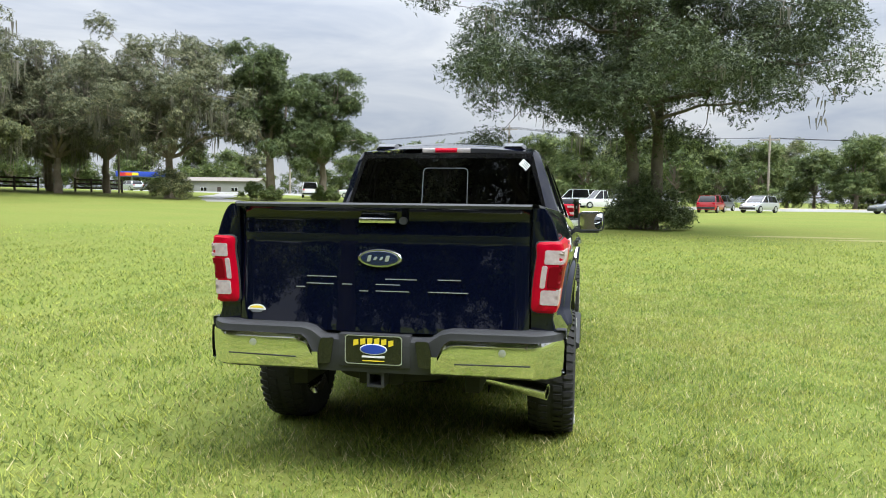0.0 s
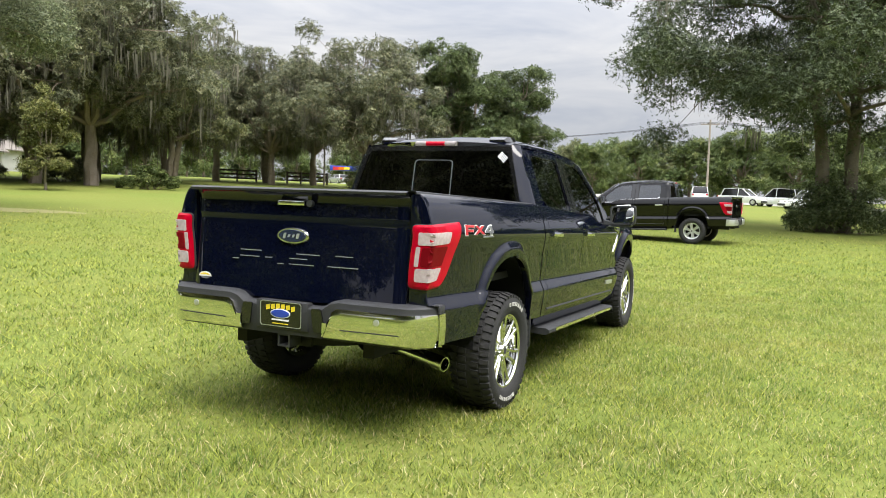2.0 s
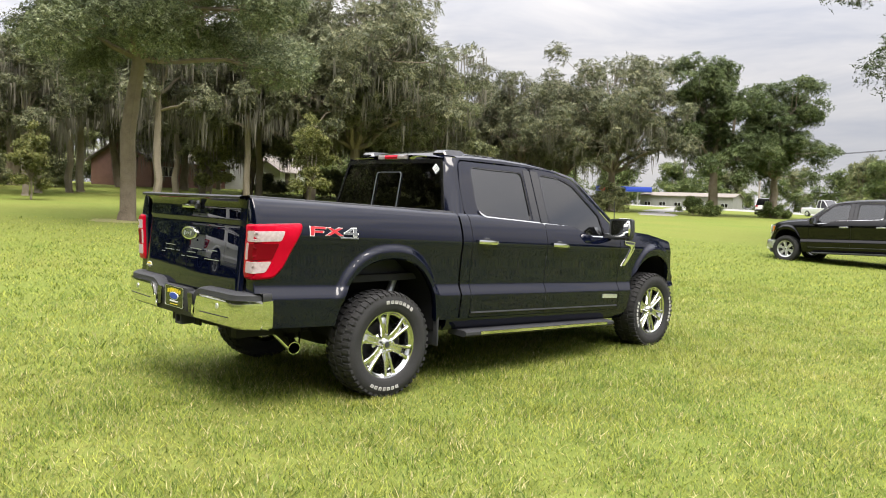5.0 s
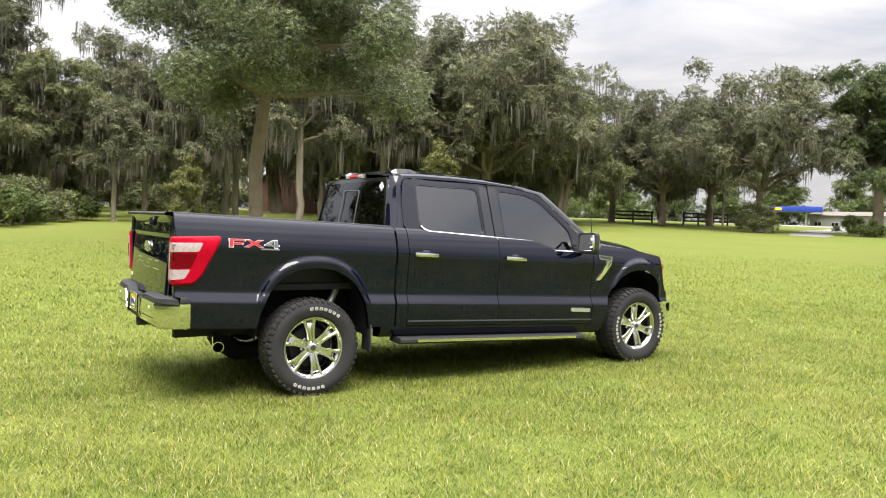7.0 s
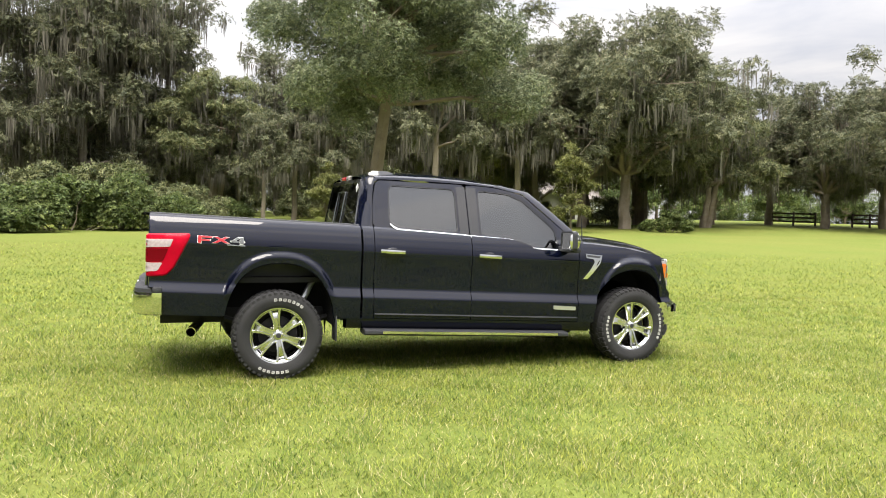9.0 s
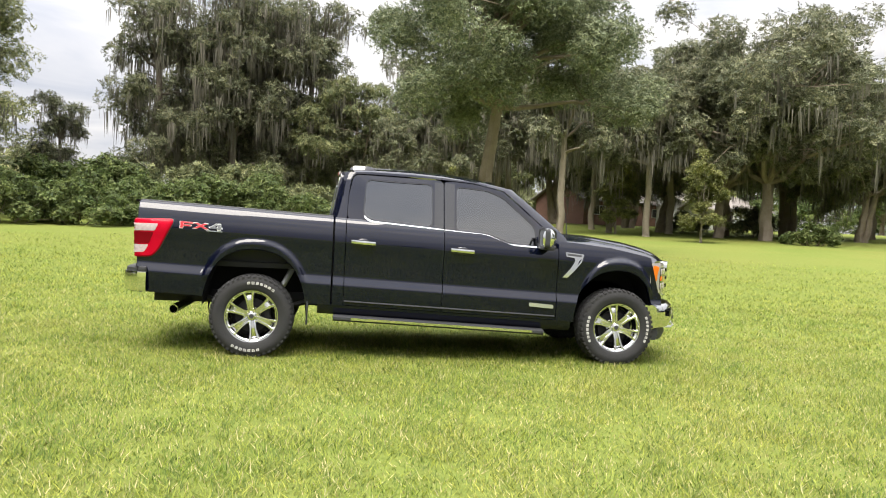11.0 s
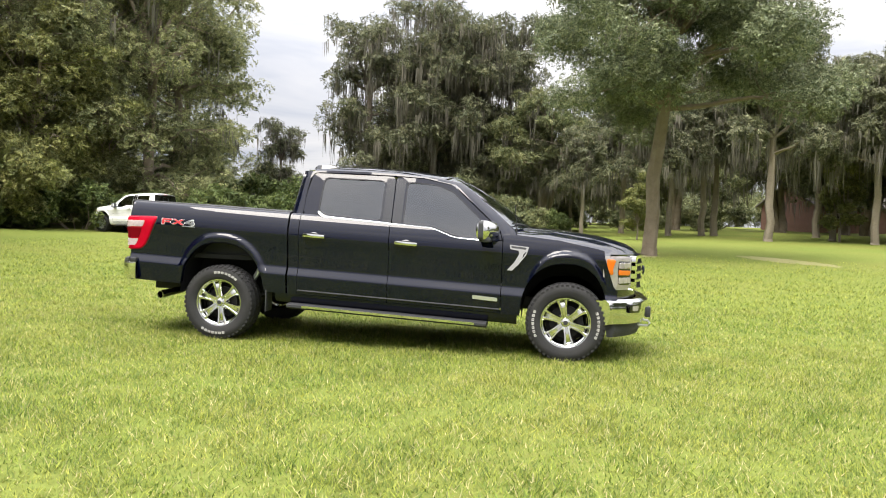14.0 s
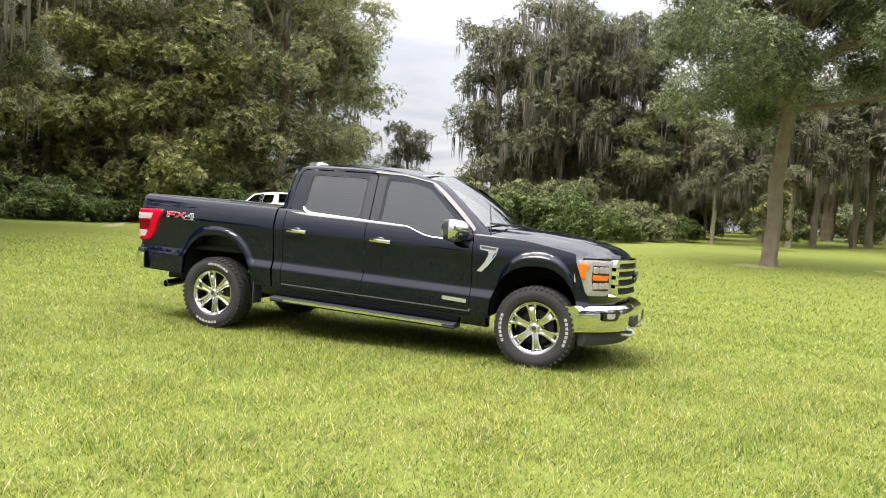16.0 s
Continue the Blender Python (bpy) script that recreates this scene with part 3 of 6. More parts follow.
# big oaks added south of the lawn, behind the view, to darken rear-window reflections
for x, y, turn in ((1.5, -19, 30), (-7.5, -23, 140), (11, -23, 250)):
    copy_thing(moss_a, set_down(moss_a, x, y, 1.1, turn))
# far belts of woodland that close the view between the trunks


def woodland(label, eye, spots, height, leaves, leaf, mat, seed):
    """A belt of distant foliage along a line of bearings and distances, ragged on top and reaching the ground."""
    rng = np.random.default_rng(seed)
    line = np.array([polar(*eye, a, d) for a, d in spots])
    cs, rs_ = [], []
    seg = np.concatenate([[0], np.cumsum(np.linalg.norm(np.diff(line, axis=0), axis=1))])
    for u in np.arange(0, seg[-1], 1.5):
        x, y = np.interp(u, seg, line[:, 0]), np.interp(u, seg, line[:, 1])
        top = height * (0.72 + 0.2 * math.sin(u * 0.23) + 0.16 * math.sin(u * 0.61 + 1) + 0.12 * rng.random())
        for z in np.arange(0.7, top, 1.5):
            px_, py_ = x + rng.normal() * 1.5, y + rng.normal() * 1.5
            cs.append((px_, py_, gz(px_, py_) + z + 0.5 * rng.random()))
            rs_.append(1.1 + 0.7 * rng.random())
    q = leaf_cloud(cs, rs_, leaves, leaf, rng, flat=0.9, shell=0.5)
    ob = new("far_woods", bulk("far_woods", q, np.arange(len(q)).reshape(-1, 3), mat))
    return tagged(ob, label, "woods", kind="stuff")


woodland("distant vine-hung woodland across the road", E0, [(40, 96), (25, 104), (10, 112), (-5, 124), (-13, 140), (-17, 235), (-32, 245), (-42, 235), (-50, 150), (-62, 128), (-68, 125)], 8.5, 40000, 0.8, M_VINE, 91)
woodland("shaded undergrowth deep in the wood", E13, [(-65, 114), (-77, 106), (-82, 94), (-95, 84), (-112, 76), (-125, 70), (-145, 66)], 5.0, 16000, 0.6, M_DARKLEAF, 92)
# unseen southern belt, added so the tailgate mirrors dark trees without sky gaps
woodland("dense unseen trees south of the lawn, added for dark reflections", E8, [(125, 60), (150, 52), (170, 48), (190, 48), (212, 52)], 11.0, 12000, 0.8, M_DARKLEAF, 93)
# across the road to the north
plant(far_tree, rows(E0, (6.5, 92, 1.0, 0), (9.3, 96, 0.85, 50), (12, 100, 0.9, 100), (15.5, 104, 0.8, 150), (18, 98, 0.95, 200), (21, 104, 0.9, 250), (24, 100, 1.0, 300), (3.5, 100, 1.0, 10), (0, 106, 1.05, 70),
                         (-3.5, 112, 1.1, 130), (-7, 118, 1.0, 190), (-10.5, 122, 1.0, 20), (-14, 128, 0.95, 90), (-17.5, 240, 1.5, 160), (-26, 250, 1.6, 10), (-28.5, 255, 1.7, 70), (28, 98, 1.0, 9), (33, 96, 1.1, 44)) + rows(E8, (-34, 245, 1.5, 0), (-38, 240, 1.4, 50), (-42, 230, 1.4, 100), (-46, 118, 0.8, 150), (-50, 112, 0.8, 200), (-54, 110, 0.85, 250), (-58, 106, 0.85, 300)))
plant(far_dark, rows(E0, (13.8, 118, 0.75, 0), (19.5, 120, 0.61, 50), (1.8, 120, 0.70, 100), (-2, 126, 0.70, 150), (-5.5, 128, 0.66, 200), (-9, 136, 0.78, 250), (-12, 140, 0.74, 300), (-15.8, 142, 0.78, 10),
                         (-20.5, 245, 1.1, 60), (-24.3, 250, 1.1, 110), (-33, 250, 1.15, 160), (-36.5, 250, 1.2, 210), (-40, 245, 1.2, 260), (-44, 160, 0.82, 310), (23, 122, 0.66, 5), (-48, 150, 0.86, 33), (-53, 140, 0.90, 150), (-58, 130, 0.90, 222), (-63, 125, 0.90, 10), (-68, 120, 0.94, 66), (-73, 115, 0.94, 120), (-78, 110, 0.98, 180), (-83, 105, 1.02, 240), (-88, 100, 1.07, 300), (-93, 96, 1.11, 30), (-98, 92, 1.15, 80)))
# unseen trees behind the camera, south and east, added for paint and glass reflections
plant(copy_thing(far_tree, Matrix.Identity(4)), rows(E16, (150, 60, 1.6, 0), (155, 56, 1.5, 60), (160, 58, 1.6, 120), (165, 54, 1.5, 180), (170, 57, 1.6, 240), (175, 54, 1.5, 300), (180, 56, 1.6, 20), (185, 56, 1.5, 77), (190, 55, 1.6, 10), (195, 57, 1.5, 200), (200, 56, 1.6, 140), (206, 56, 1.6, 260), (60, 120, 1.0, 40), (85, 130, 1.0, 90), (112, 110, 1.0, 160), (132, 90, 1.1, 230)))

kudzu = bush("bush", "leafy vine-covered mound at the wood's edge", 71, 6.5, 4.0, 2.6, 4600, 0.18, M_VINE, "bushes along the wood")
plant(kudzu, rows(E16, (-97.5, 46, 0.8, 0), (-101, 44, 1.0, 60), (-105, 43, 1.1, 120), (-109, 43, 1.0, 180), (-113.5, 41, 0.9, 240), (-118, 41, 1.0, 300), (-122.5, 42, 0.85, 30), (-127, 42, 1.0, 90), (-131.5, 43, 0.9, 150), (-136, 42, 0.95, 210), (-141, 42, 1.0, 270), (-93, 52, 0.7, 20), (-111, 50, 1.5, 10), (-115, 52, 1.4, 99)))
shade = bush("bush", "dark evergreen thicket under the trees", 73, 5.0, 3.6, 3.0, 3200, 0.22, M_DARKLEAF, "bushes along the wood")
plant(shade, rows(E16, (-95.5, 50, 0.9, 0), (-99.5, 50, 1.3, 50), (-103, 51, 1.3, 100), (-107, 52, 1.2, 150), (-120, 50, 1.4, 200), (-125, 52, 1.5, 250), (-130, 52, 1.5, 300), (-135, 54, 1.4, 20), (-140, 52, 1.5, 70))
      + rows(E8, (-80, 66, 0.9, 120), (-75.5, 72, 0.7, 170), (-86, 62, 1.0, 270), (-57, 66, 0.9, 320), (-61.5, 70, 0.7, 15), (-88, 84, 1.7, 10), (-84, 86, 1.6, 80), (-80, 88, 1.7, 150), (-76, 90, 1.6, 220), (-92, 80, 1.7, 40), (-96, 76, 1.6, 110), (-62, 100, 1.4, 180)))
cedar = bush("bush", "upright bright green shrub", 75, 2.4, 2.2, 3.6, 3000, 0.15, M_VINE, "bushes along the wood")
plant(cedar, rows(E8, (-92.2, 42, 1.0, 0)))
heap = bush("bush", "low bright green bush at an oak's foot", 77, 4.6, 3.0, 1.5, 3600, 0.17, M_VINE, "bushes under the oaks")
plant(heap, rows(E8, (-52.6, 54, 0.95, 0)))
oakfoot = bush("bush", "dark rounded shrub at an oak's foot", 79, 2.9, 2.6, 2.7, 3000, 0.16, M_DARKLEAF, "bushes under the oaks")
plant(oakfoot, rows(E0, (-30.3, 65, 1.0, 0)))
midfoot = bush("bush", "spreading green bush under a shade tree", 81, 4.4, 3.0, 2.0, 3000, 0.18, M_VINE, "bushes under the oaks")
plant(midfoot, rows(E0, (-24.2, 68, 0.9, 0), (-19.4, 74, 0.8, 90)))
ivy = bush("bush", "dense ivy thicket round the twin oak", 83, 4.2, 3.4, 2.5, 8000, 0.11, M_GREEN, "", 40)
plant(ivy, [(3.9, 30.9, 0.88, 0)])
ivy_up = bush("climbing_ivy", "ivy climbing the twin oak's stems", 85, 2.0, 1.8, 4.6, 3000, 0.12, M_GREEN, "", 30)
plant(ivy_up, [(3.5, 31.5, 0.85, 0)])


# ---- the pickup truck: x to its right, y ahead, z up, rear axle at y = 0 ----
ARCH_Z, HUB_Z, R_TYRE, WB = 0.41, 0.397, 0.400, 3.694
RAKE = 0.037
SEC_Z = (0.36, 0.45, 0.53, 0.66, 0.725, 0.735, 0.808, 0.82, 0.95, 1.05, 1.12, 1.155, 1.18, 1.22, 1.29, 1.345, 1.375, 1.392, 1.40)
SEC_X = (0.90, 0.945, 0.962, 0.980, 0.987, 0.985, 0.952, 0.951, 0.958, 0.968, 0.980, 0.984, 0.982, 0.975, 0.955, 0.934, 0.915, 0.895, 0.868)

# the flank's profile, rounded over everywhere but at the crease along the doors
FLANK_Z = np.linspace(0.36, 1.40, 209)
FLANK_X = np.interp(FLANK_Z, SEC_Z, SEC_X)
_soft = np.convolve(np.pad(FLANK_X, 9, mode="edge"), np.hanning(21)[1:-1] / np.hanning(21)[1:-1].sum(), mode="valid")
_w = np.clip((np.abs(FLANK_Z - 0.77) - 0.05) / 0.05, 0, 1) * np.clip((1.37 - FLANK_Z) / 0.03, 0, 1)
FLANK_X = FLANK_X + (_soft - FLANK_X) * _w


def flat_z(z, y):
    return z + RAKE * (y - 0.8)


def arch(y, hub, a_back, a_front, b, power=2.35):
    dy = y - hub
    a = a_front if dy > 0 else a_back
    q = abs(dy) / a
    return ARCH_Z + b * (1 - q ** power) ** (1 / power) if q < 1 else -1.0


def body_x(y, z):
    """Half width of the body at a height, with the corner tapers and the wheel-arch flares."""
    zz = flat_z(z, y)
    x = float(np.interp(zz, FLANK_Z, FLANK_X))
    if y < -0.1:
        x -= 0.050 * min(1.0, (-0.1 - y) / 0.95) ** 1.3
    if y > 3.2:
        x -= 0.030 * ((y - 3.2) / 0.9) ** 2
    for hub, ab, af, b in ((0.0, 0.535, 0.56, 0.745), (WB, 0.455, 0.44, 0.715)):
        dy, dz = y - hub, z - ARCH_Z
        a = af if dy > 0 else ab
        if dz > 0.25 and abs(dy) < a * 1.02:
            e = (abs(dy) / a) ** 2.35 + (dz / b) ** 2.35
            k = min(1.0, max(0.0, (1.0 - e) / 0.17))
            fade = min(1.0, max(0.0, (dz - 0.30) / 0.12))
            x += 0.036 * k * k * (3 - 2 * k) * fade
    return x


def grid_faces(nu, nv, flip=False, off=0):
    fs = []
    for i in range(nu - 1):
        for j in range(nv - 1):
            a, b, c, d = off + i * nv + j, off + (i + 1) * nv + j, off + (i + 1) * nv + j + 1, off + i * nv + j + 1
            fs.append((a, d, c, b) if flip else (a, b, c, d))
    return fs


def clean(vs, fs, thick=0.0, toward=None):
    """Welds doubles and drops collapsed faces; with thick, gives the sheet an inner skin along its normals."""
    bm = bmesh.new()
    bv = [bm.verts.new(v) for v in vs]
    for f in fs:
        if len({tuple(np.round(vs[i], 5)) for i in f}) < 3:
            continue
        try:
            bm.faces.new([bv[i] for i in f])
        except ValueError:
            pass
    bmesh.ops.remove_doubles(bm, verts=bm.verts, dist=0.0004)
    loose = [v for v in bm.verts if not v.link_faces]
    bmesh.ops.delete(bm, geom=loose, context="VERTS")
    if toward is not None:
        bm.normal_update()
        s = sum((Vector(toward) - f.calc_center_median()).dot(f.normal) * f.calc_area() for f in bm.faces)
        if s < 0:
            bmesh.ops.reverse_faces(bm, faces=bm.faces)
    if thick:
        bm.normal_update()
        bmesh.ops.solidify(bm, geom=bm.faces[:], thickness=thick)
    return bm


def side_panel(y0, y1, bottom, top, side, n, wheel=None):
    """A body-side panel between two shut lines; bottom, top: heights as functions of y."""
    ys = list(np.linspace(y0, y1, n))
    if wheel:
        hub, ab, af, b = wheel
        ys += [hub - ab, hub + af, hub - ab + 0.004, hub + af - 0.004, hub - ab + 0.02, hub + af - 0.02]
    ys = sorted(y for y in ys if y0 <= y <= y1)
    levels = sorted(set(SEC_Z) | set(np.arange(0.38, 1.40, 0.022)))
    vs = []
    for y in ys:
        lo = bottom(y)
        if wheel:
            lo = max(lo, arch(y, *wheel))
        hi = top(y)
        for zz in levels:
            z = min(hi, max(lo, zz - RAKE * (y - 0.8)))
            vs.append((side * body_x(y, z), y, z))
    return clean(vs, grid_faces(len(ys), len(levels)), 0.0, (side * 9, (y0 + y1) / 2, 0.9))


def box(bm, x0, x1, y0, y1, z0, z1, bevel=0.0, taper=0.0):
    r = bmesh.ops.create_cube(bm, size=1.0)
    for v in r["verts"]:
        v.co = Vector(((x0 + x1) / 2 + v.co.x * (x1 - x0), (y0 + y1) / 2 + v.co.y * (y1 - y0), (z0 + z1) / 2 + v.co.z * (z1 - z0)))
    if bevel:
        es = {e for v in r["verts"] for e in v.link_edges}
        bmesh.ops.bevel(bm, geom=list(es), offset=bevel, segments=2, affect="EDGES", profile=0.5)
    return bm


def boxed(x0, x1, y0, y1, z0, z1, bevel=0.006):
    return box(bmesh.new(), x0, x1, y0, y1, z0, z1, bevel)


def loft(sections, close=False, caps=True):
    """A skin through equal-length point rings."""
    n, k = len(sections), len(sections[0])
    vs = [p for s in sections for p in s]
    fs = []
    for i in range(n - 1):
        for j in range(k if close else k - 1):
            a, b = i * k + j, i * k + (j + 1) % k
            fs.append((a, b, b + k, a + k))
    if caps and close:
        fs.append(tuple(range(k))[::-1])
        fs.append(tuple((n - 1) * k + j for j in range(k)))
    bm = clean(vs, fs)
    bmesh.ops.recalc_face_normals(bm, faces=bm.faces)
    return bm


def tube(path, r, sides=10, caps=True):
    secs = []
    path = [Vector(p) for p in path]
    for i, p in enumerate(path):
        d = (path[min(i + 1, len(path) - 1)] - path[max(i - 1, 0)]).normalized()
        u = d.cross(Vector((0.13, 0.21, 0.97)) if abs(d.z) < 0.9 else Vector((1, 0, 0))).normalized()
        v = d.cross(u)
        rr = r[i] if isinstance(r, (list, tuple)) else r
        secs.append([tuple(p + (u * math.cos(2 * math.pi * k / sides) + v * math.sin(2 * math.pi * k / sides)) * rr) for k in range(sides)])
    return loft(secs, True, caps)


def flat_shape(points, place, thick, side=1):
    """A plate: outline points (a, b) mapped by place(a, b, depth)."""
    bm = bmesh.new()
    front = [bm.verts.new(place(a, b, 0.0)) for a, b in points]
    back = [bm.verts.new(place(a, b, thick)) for a, b in points]
    bm.faces.new(front)
    bm.faces.new(back[::-1])
    k = len(points)
    for i in range(k):
        bm.faces.new((front[i], back[i], back[(i + 1) % k], front[(i + 1) % k]))
    bmesh.ops.recalc_face_normals(bm, faces=bm.faces)
    return bm


def ring_plate(outer, inner, place, thick):
    """A plate with a window: equal-length outlines, joined as a strip with an inner skin."""
    k = len(outer)
    vs = [place(a, b, 0.0) for a, b in outer] + [place(a, b, 0.0) for a, b in inner]
    vs += [place(a, b, thick) for a, b in outer] + [place(a, b, thick) for a, b in inner]
    fs = []
    for i in range(k):
        j = (i + 1) % k
        fs += [(i, j, k + j, k + i), (2 * k + i, 3 * k + i, 3 * k + j, 2 * k + j), (k + i, k + j, 3 * k + j, 3 * k + i), (i, 2 * k + i, 2 * k + j, j)]
    bm = clean(vs, fs)
    bmesh.ops.recalc_face_normals(bm, faces=bm.faces)
    return bm


def resample(pts, n, closed=True):
    p = np.array(list(pts) + ([pts[0]] if closed else []), float)
    s = np.concatenate([[0], np.cumsum(np.linalg.norm(np.diff(p, axis=0), axis=1))])
    t = np.linspace(0, s[-1], n + (1 if closed else 0))
    out = np.stack([np.interp(t, s, p[:, i]) for i in range(p.shape[1])], 1)
    return [tuple(q) for q in (out[:-1] if closed else out)]


def rounded(pts, r, steps=4):
    """Rounds the corners of a closed outline."""
    out, n = [], len(pts)
    for i in range(n):
        p, a, b = (np.array(pts[j % n], float) for j in (i, i - 1, i + 1))
        ra = min(r, 0.45 * np.linalg.norm(a - p))
        rb = min(r, 0.45 * np.linalg.norm(b - p))
        s, e = p + (a - p) / np.linalg.norm(a - p) * ra, p + (b - p) / np.linalg.norm(b - p) * rb
        for k in range(steps + 1):
            t = k / steps
            out.append(tuple((1 - t) ** 2 * s + 2 * t * (1 - t) * p + t * t * e))
    return out


def house_x(z):
    """Half width of the cab's glasshouse."""
    return 0.866 - 0.357 * (z - 1.383) - 0.10 * max(0.0, z - 1.80)


def on_house(side, lift=0.0):
    return lambda y, z, d: (side * (house_x(z) + lift - d), y, z)


def build_wheel(truck, x, y, side, rim_mat, words, marks, turn=0.0):
    """One wheel under the truck: rim with its spokes, nuts, cap, brake and tyre."""
    m = pose(x, y, HUB_Z, 0, 0, 0 if side > 0 else 180) @ pose(0, 0, 0, turn, 0, 0)
    seg = 64

    def lathe(profile, segs=seg):
        vs = [(a, r * math.cos(2 * math.pi * k / segs), r * math.sin(2 * math.pi * k / segs)) for k in range(segs) for a, r in profile]
        n = len(profile)
        fs = [(k * n + j, k * n + j + 1, ((k + 1) % segs) * n + j + 1, ((k + 1) % segs) * n + j) for k in range(segs) for j in range(n - 1)]
        bm = clean(vs, fs)
        bmesh.ops.recalc_face_normals(bm, faces=bm.faces)
        return bm

    # outboard is +x; the wheel's mid plane at x = 0
    rim = part("wheel", lathe([(0.105, 0.236), (0.116, 0.243), (0.118, 0.252), (0.108, 0.256), (0.10, 0.250), (0.085, 0.226), (0.03, 0.214), (-0.11, 0.212), (-0.125, 0.245)]), rim_mat, truck)
    rim.matrix_basis = m
    R = R_TYRE
    tyre = part("tyre", lathe([(-0.10, 0.236), (-0.128, 0.262), (-0.142, 0.32), (-0.138, 0.36), (-0.118, R - 0.016), (-0.09, R - 0.008), (0, R - 0.004), (0.09, R - 0.008), (0.118, R - 0.016),
                                (0.138, 0.360), (0.1405, 0.346), (0.1425, 0.342), (0.1425, 0.312), (0.1405, 0.306), (0.138, 0.282), (0.128, 0.262), (0.112, 0.246), (0.10, 0.242)], 72), M_TYRE, rim, "black all-terrain tyre")
    # tread: staggered shoulder lugs and centre blocks
    bm = bmesh.new()
    count = 46
    for k in range(count):
        a = 2 * math.pi * k / count
        for row, (xa, xb, wa, da) in enumerate(((0.082, 0.136, 0.60, 0.0), (-0.136, -0.082, 0.60, 0.5), (0.018, 0.070, 0.68, 0.35), (-0.070, -0.018, 0.68, 0.8))):
            aa = a + da * 2 * math.pi / count
            w = math.pi / count * wa
            vs = []
            for dx, da2, dr in ((xa, -w, 0), (xb, -w * 0.8, 0), (xb, w, 0), (xa, w * 0.8, 0)):
                edge = abs(dx) > 0.12
                for top in (0, 1):
                    rr = (R - 0.032 if edge and not top else R - 0.014) if not top else (R - 0.013 if edge else R + 0.003)
                    vs.append(bm.verts.new((dx, rr * math.cos(aa + da2), rr * math.sin(aa + da2))))
            for f in ((0, 2, 3, 1), (2, 4, 5, 3), (4, 6, 7, 5), (6, 0, 1, 7), (1, 3, 5, 7)):
                bm.faces.new([vs[i] for i in f])
    bmesh.ops.recalc_face_normals(bm, faces=bm.faces)
    lug = part("tread", bm, M_TYRE, rim, smooth=False)
    lug["kind"] = "stuff"
    if marks:
        for word, (centre, n_bar) in enumerate(((words[0], 7), (words[1], 7))):
            for i in range(n_bar):
                a0 = radians(centre + (i - n_bar / 2) * 7.2)
                bm = bmesh.new()
                for r0, r1, b0, b1 in ((0.314, 0.338, 0.0, 0.014), (0.314, 0.319, 0.014, 0.078), (0.333, 0.338, 0.014, 0.078), (0.324, 0.328, 0.014, 0.06), (0.319, 0.333, 0.064, 0.078)):
                    q = []
                    for r, b in ((r0, b0), (r1, b0), (r1, b1), (r0, b1)):
                        q.append(bm.verts.new((0.1448, r * math.cos(a0 + b), r * math.sin(a0 + b))))
                    bm.faces.new(q)
                bmesh.ops.recalc_face_normals(bm, faces=bm.faces)
                bmesh.ops.solidify(bm, geom=bm.faces[:], thickness=0.003)
                part("sidewall_mark", bm, M_TYREWHITE, rim, "raised white bar on the sidewall" if i == 0 else "", smooth=False)
    # spokes
    bars = 6
    for k in range(bars):
        a = 2 * math.pi * (k + 0.5) / bars
        bm = bmesh.new()
        # a broad spoke that forks towards the rim, with a channel down its middle
        for s in (-1, 1):
            secs = []
            for r, mid, half, xf, xb in ((0.04, 0.020, 0.012, 0.080, 0.03), (0.08, 0.022, 0.011, 0.090, 0.035), (0.12, 0.024, 0.011, 0.096, 0.04), (0.16, 0.028, 0.012, 0.100, 0.05), (0.205, 0.036, 0.014, 0.104, 0.06), (0.228, 0.043, 0.017, 0.108, 0.07), (0.242, 0.050, 0.019, 0.108, 0.08)):
                c = s * mid
                ring = []
                for dx, dc in ((xb, -half), (xf - 0.006, -half), (xf, -half * 0.6), (xf, half * 0.6), (xf - 0.006, half), (xb, half)):
                    ring.append((dx, r * math.cos(a) - (c + dc) * math.sin(a), r * math.sin(a) + (c + dc) * math.cos(a)))
                secs.append(ring)
            b2 = loft(secs, True)
            me_t = bpy.data.meshes.new("tmp")
            b2.to_mesh(me_t)
            b2.free()
            bm.from_mesh(me_t)
            bpy.data.meshes.remove(me_t)
        # web between the two legs near the hub
        secs = []
        for r, half, xf in ((0.045, 0.020, 0.072), (0.10, 0.020, 0.080), (0.15, 0.024, 0.084), (0.19, 0.029, 0.080), (0.212, 0.032, 0.066)):
            secs.append([(dx, r * math.cos(a) - dc * math.sin(a), r * math.sin(a) + dc * math.cos(a)) for dx, dc in ((0.035, -half), (xf, -half), (xf, half), (0.035, half))])
        b2 = loft(secs, True)
        me_t = bpy.data.meshes.new("tmp")
        b2.to_mesh(me_t)
        b2.free()
        bm.from_mesh(me_t)
        bpy.data.meshes.remove(me_t)
        part("spoke", bm, rim_mat, rim)
        an = a + math.pi / bars
        nut = bmesh.new()
        bmesh.ops.create_cone(nut, cap_ends=True, segments=6, radius1=0.0125, radius2=0.009, depth=0.03, matrix=Matrix.Translation((0.085, 0.066 * math.cos(an), 0.066 * math.sin(an))) @ Matrix.Rotation(radians(90), 4, "Y"))
        part("lug_nut", nut, M_CHROME, rim)
    part("hub_cap", lathe([(0.105, 0.0), (0.104, 0.022), (0.098, 0.036), (0.085, 0.042), (0.06, 0.052), (0.04, 0.085), (0.03, 0.09)], 32), rim_mat, rim)
    part("cap_badge", lathe([(0.1075, 0.0), (0.1065, 0.021), (0.104, 0.023)], 24), M_PLASTIC, rim, "dark round centre badge")
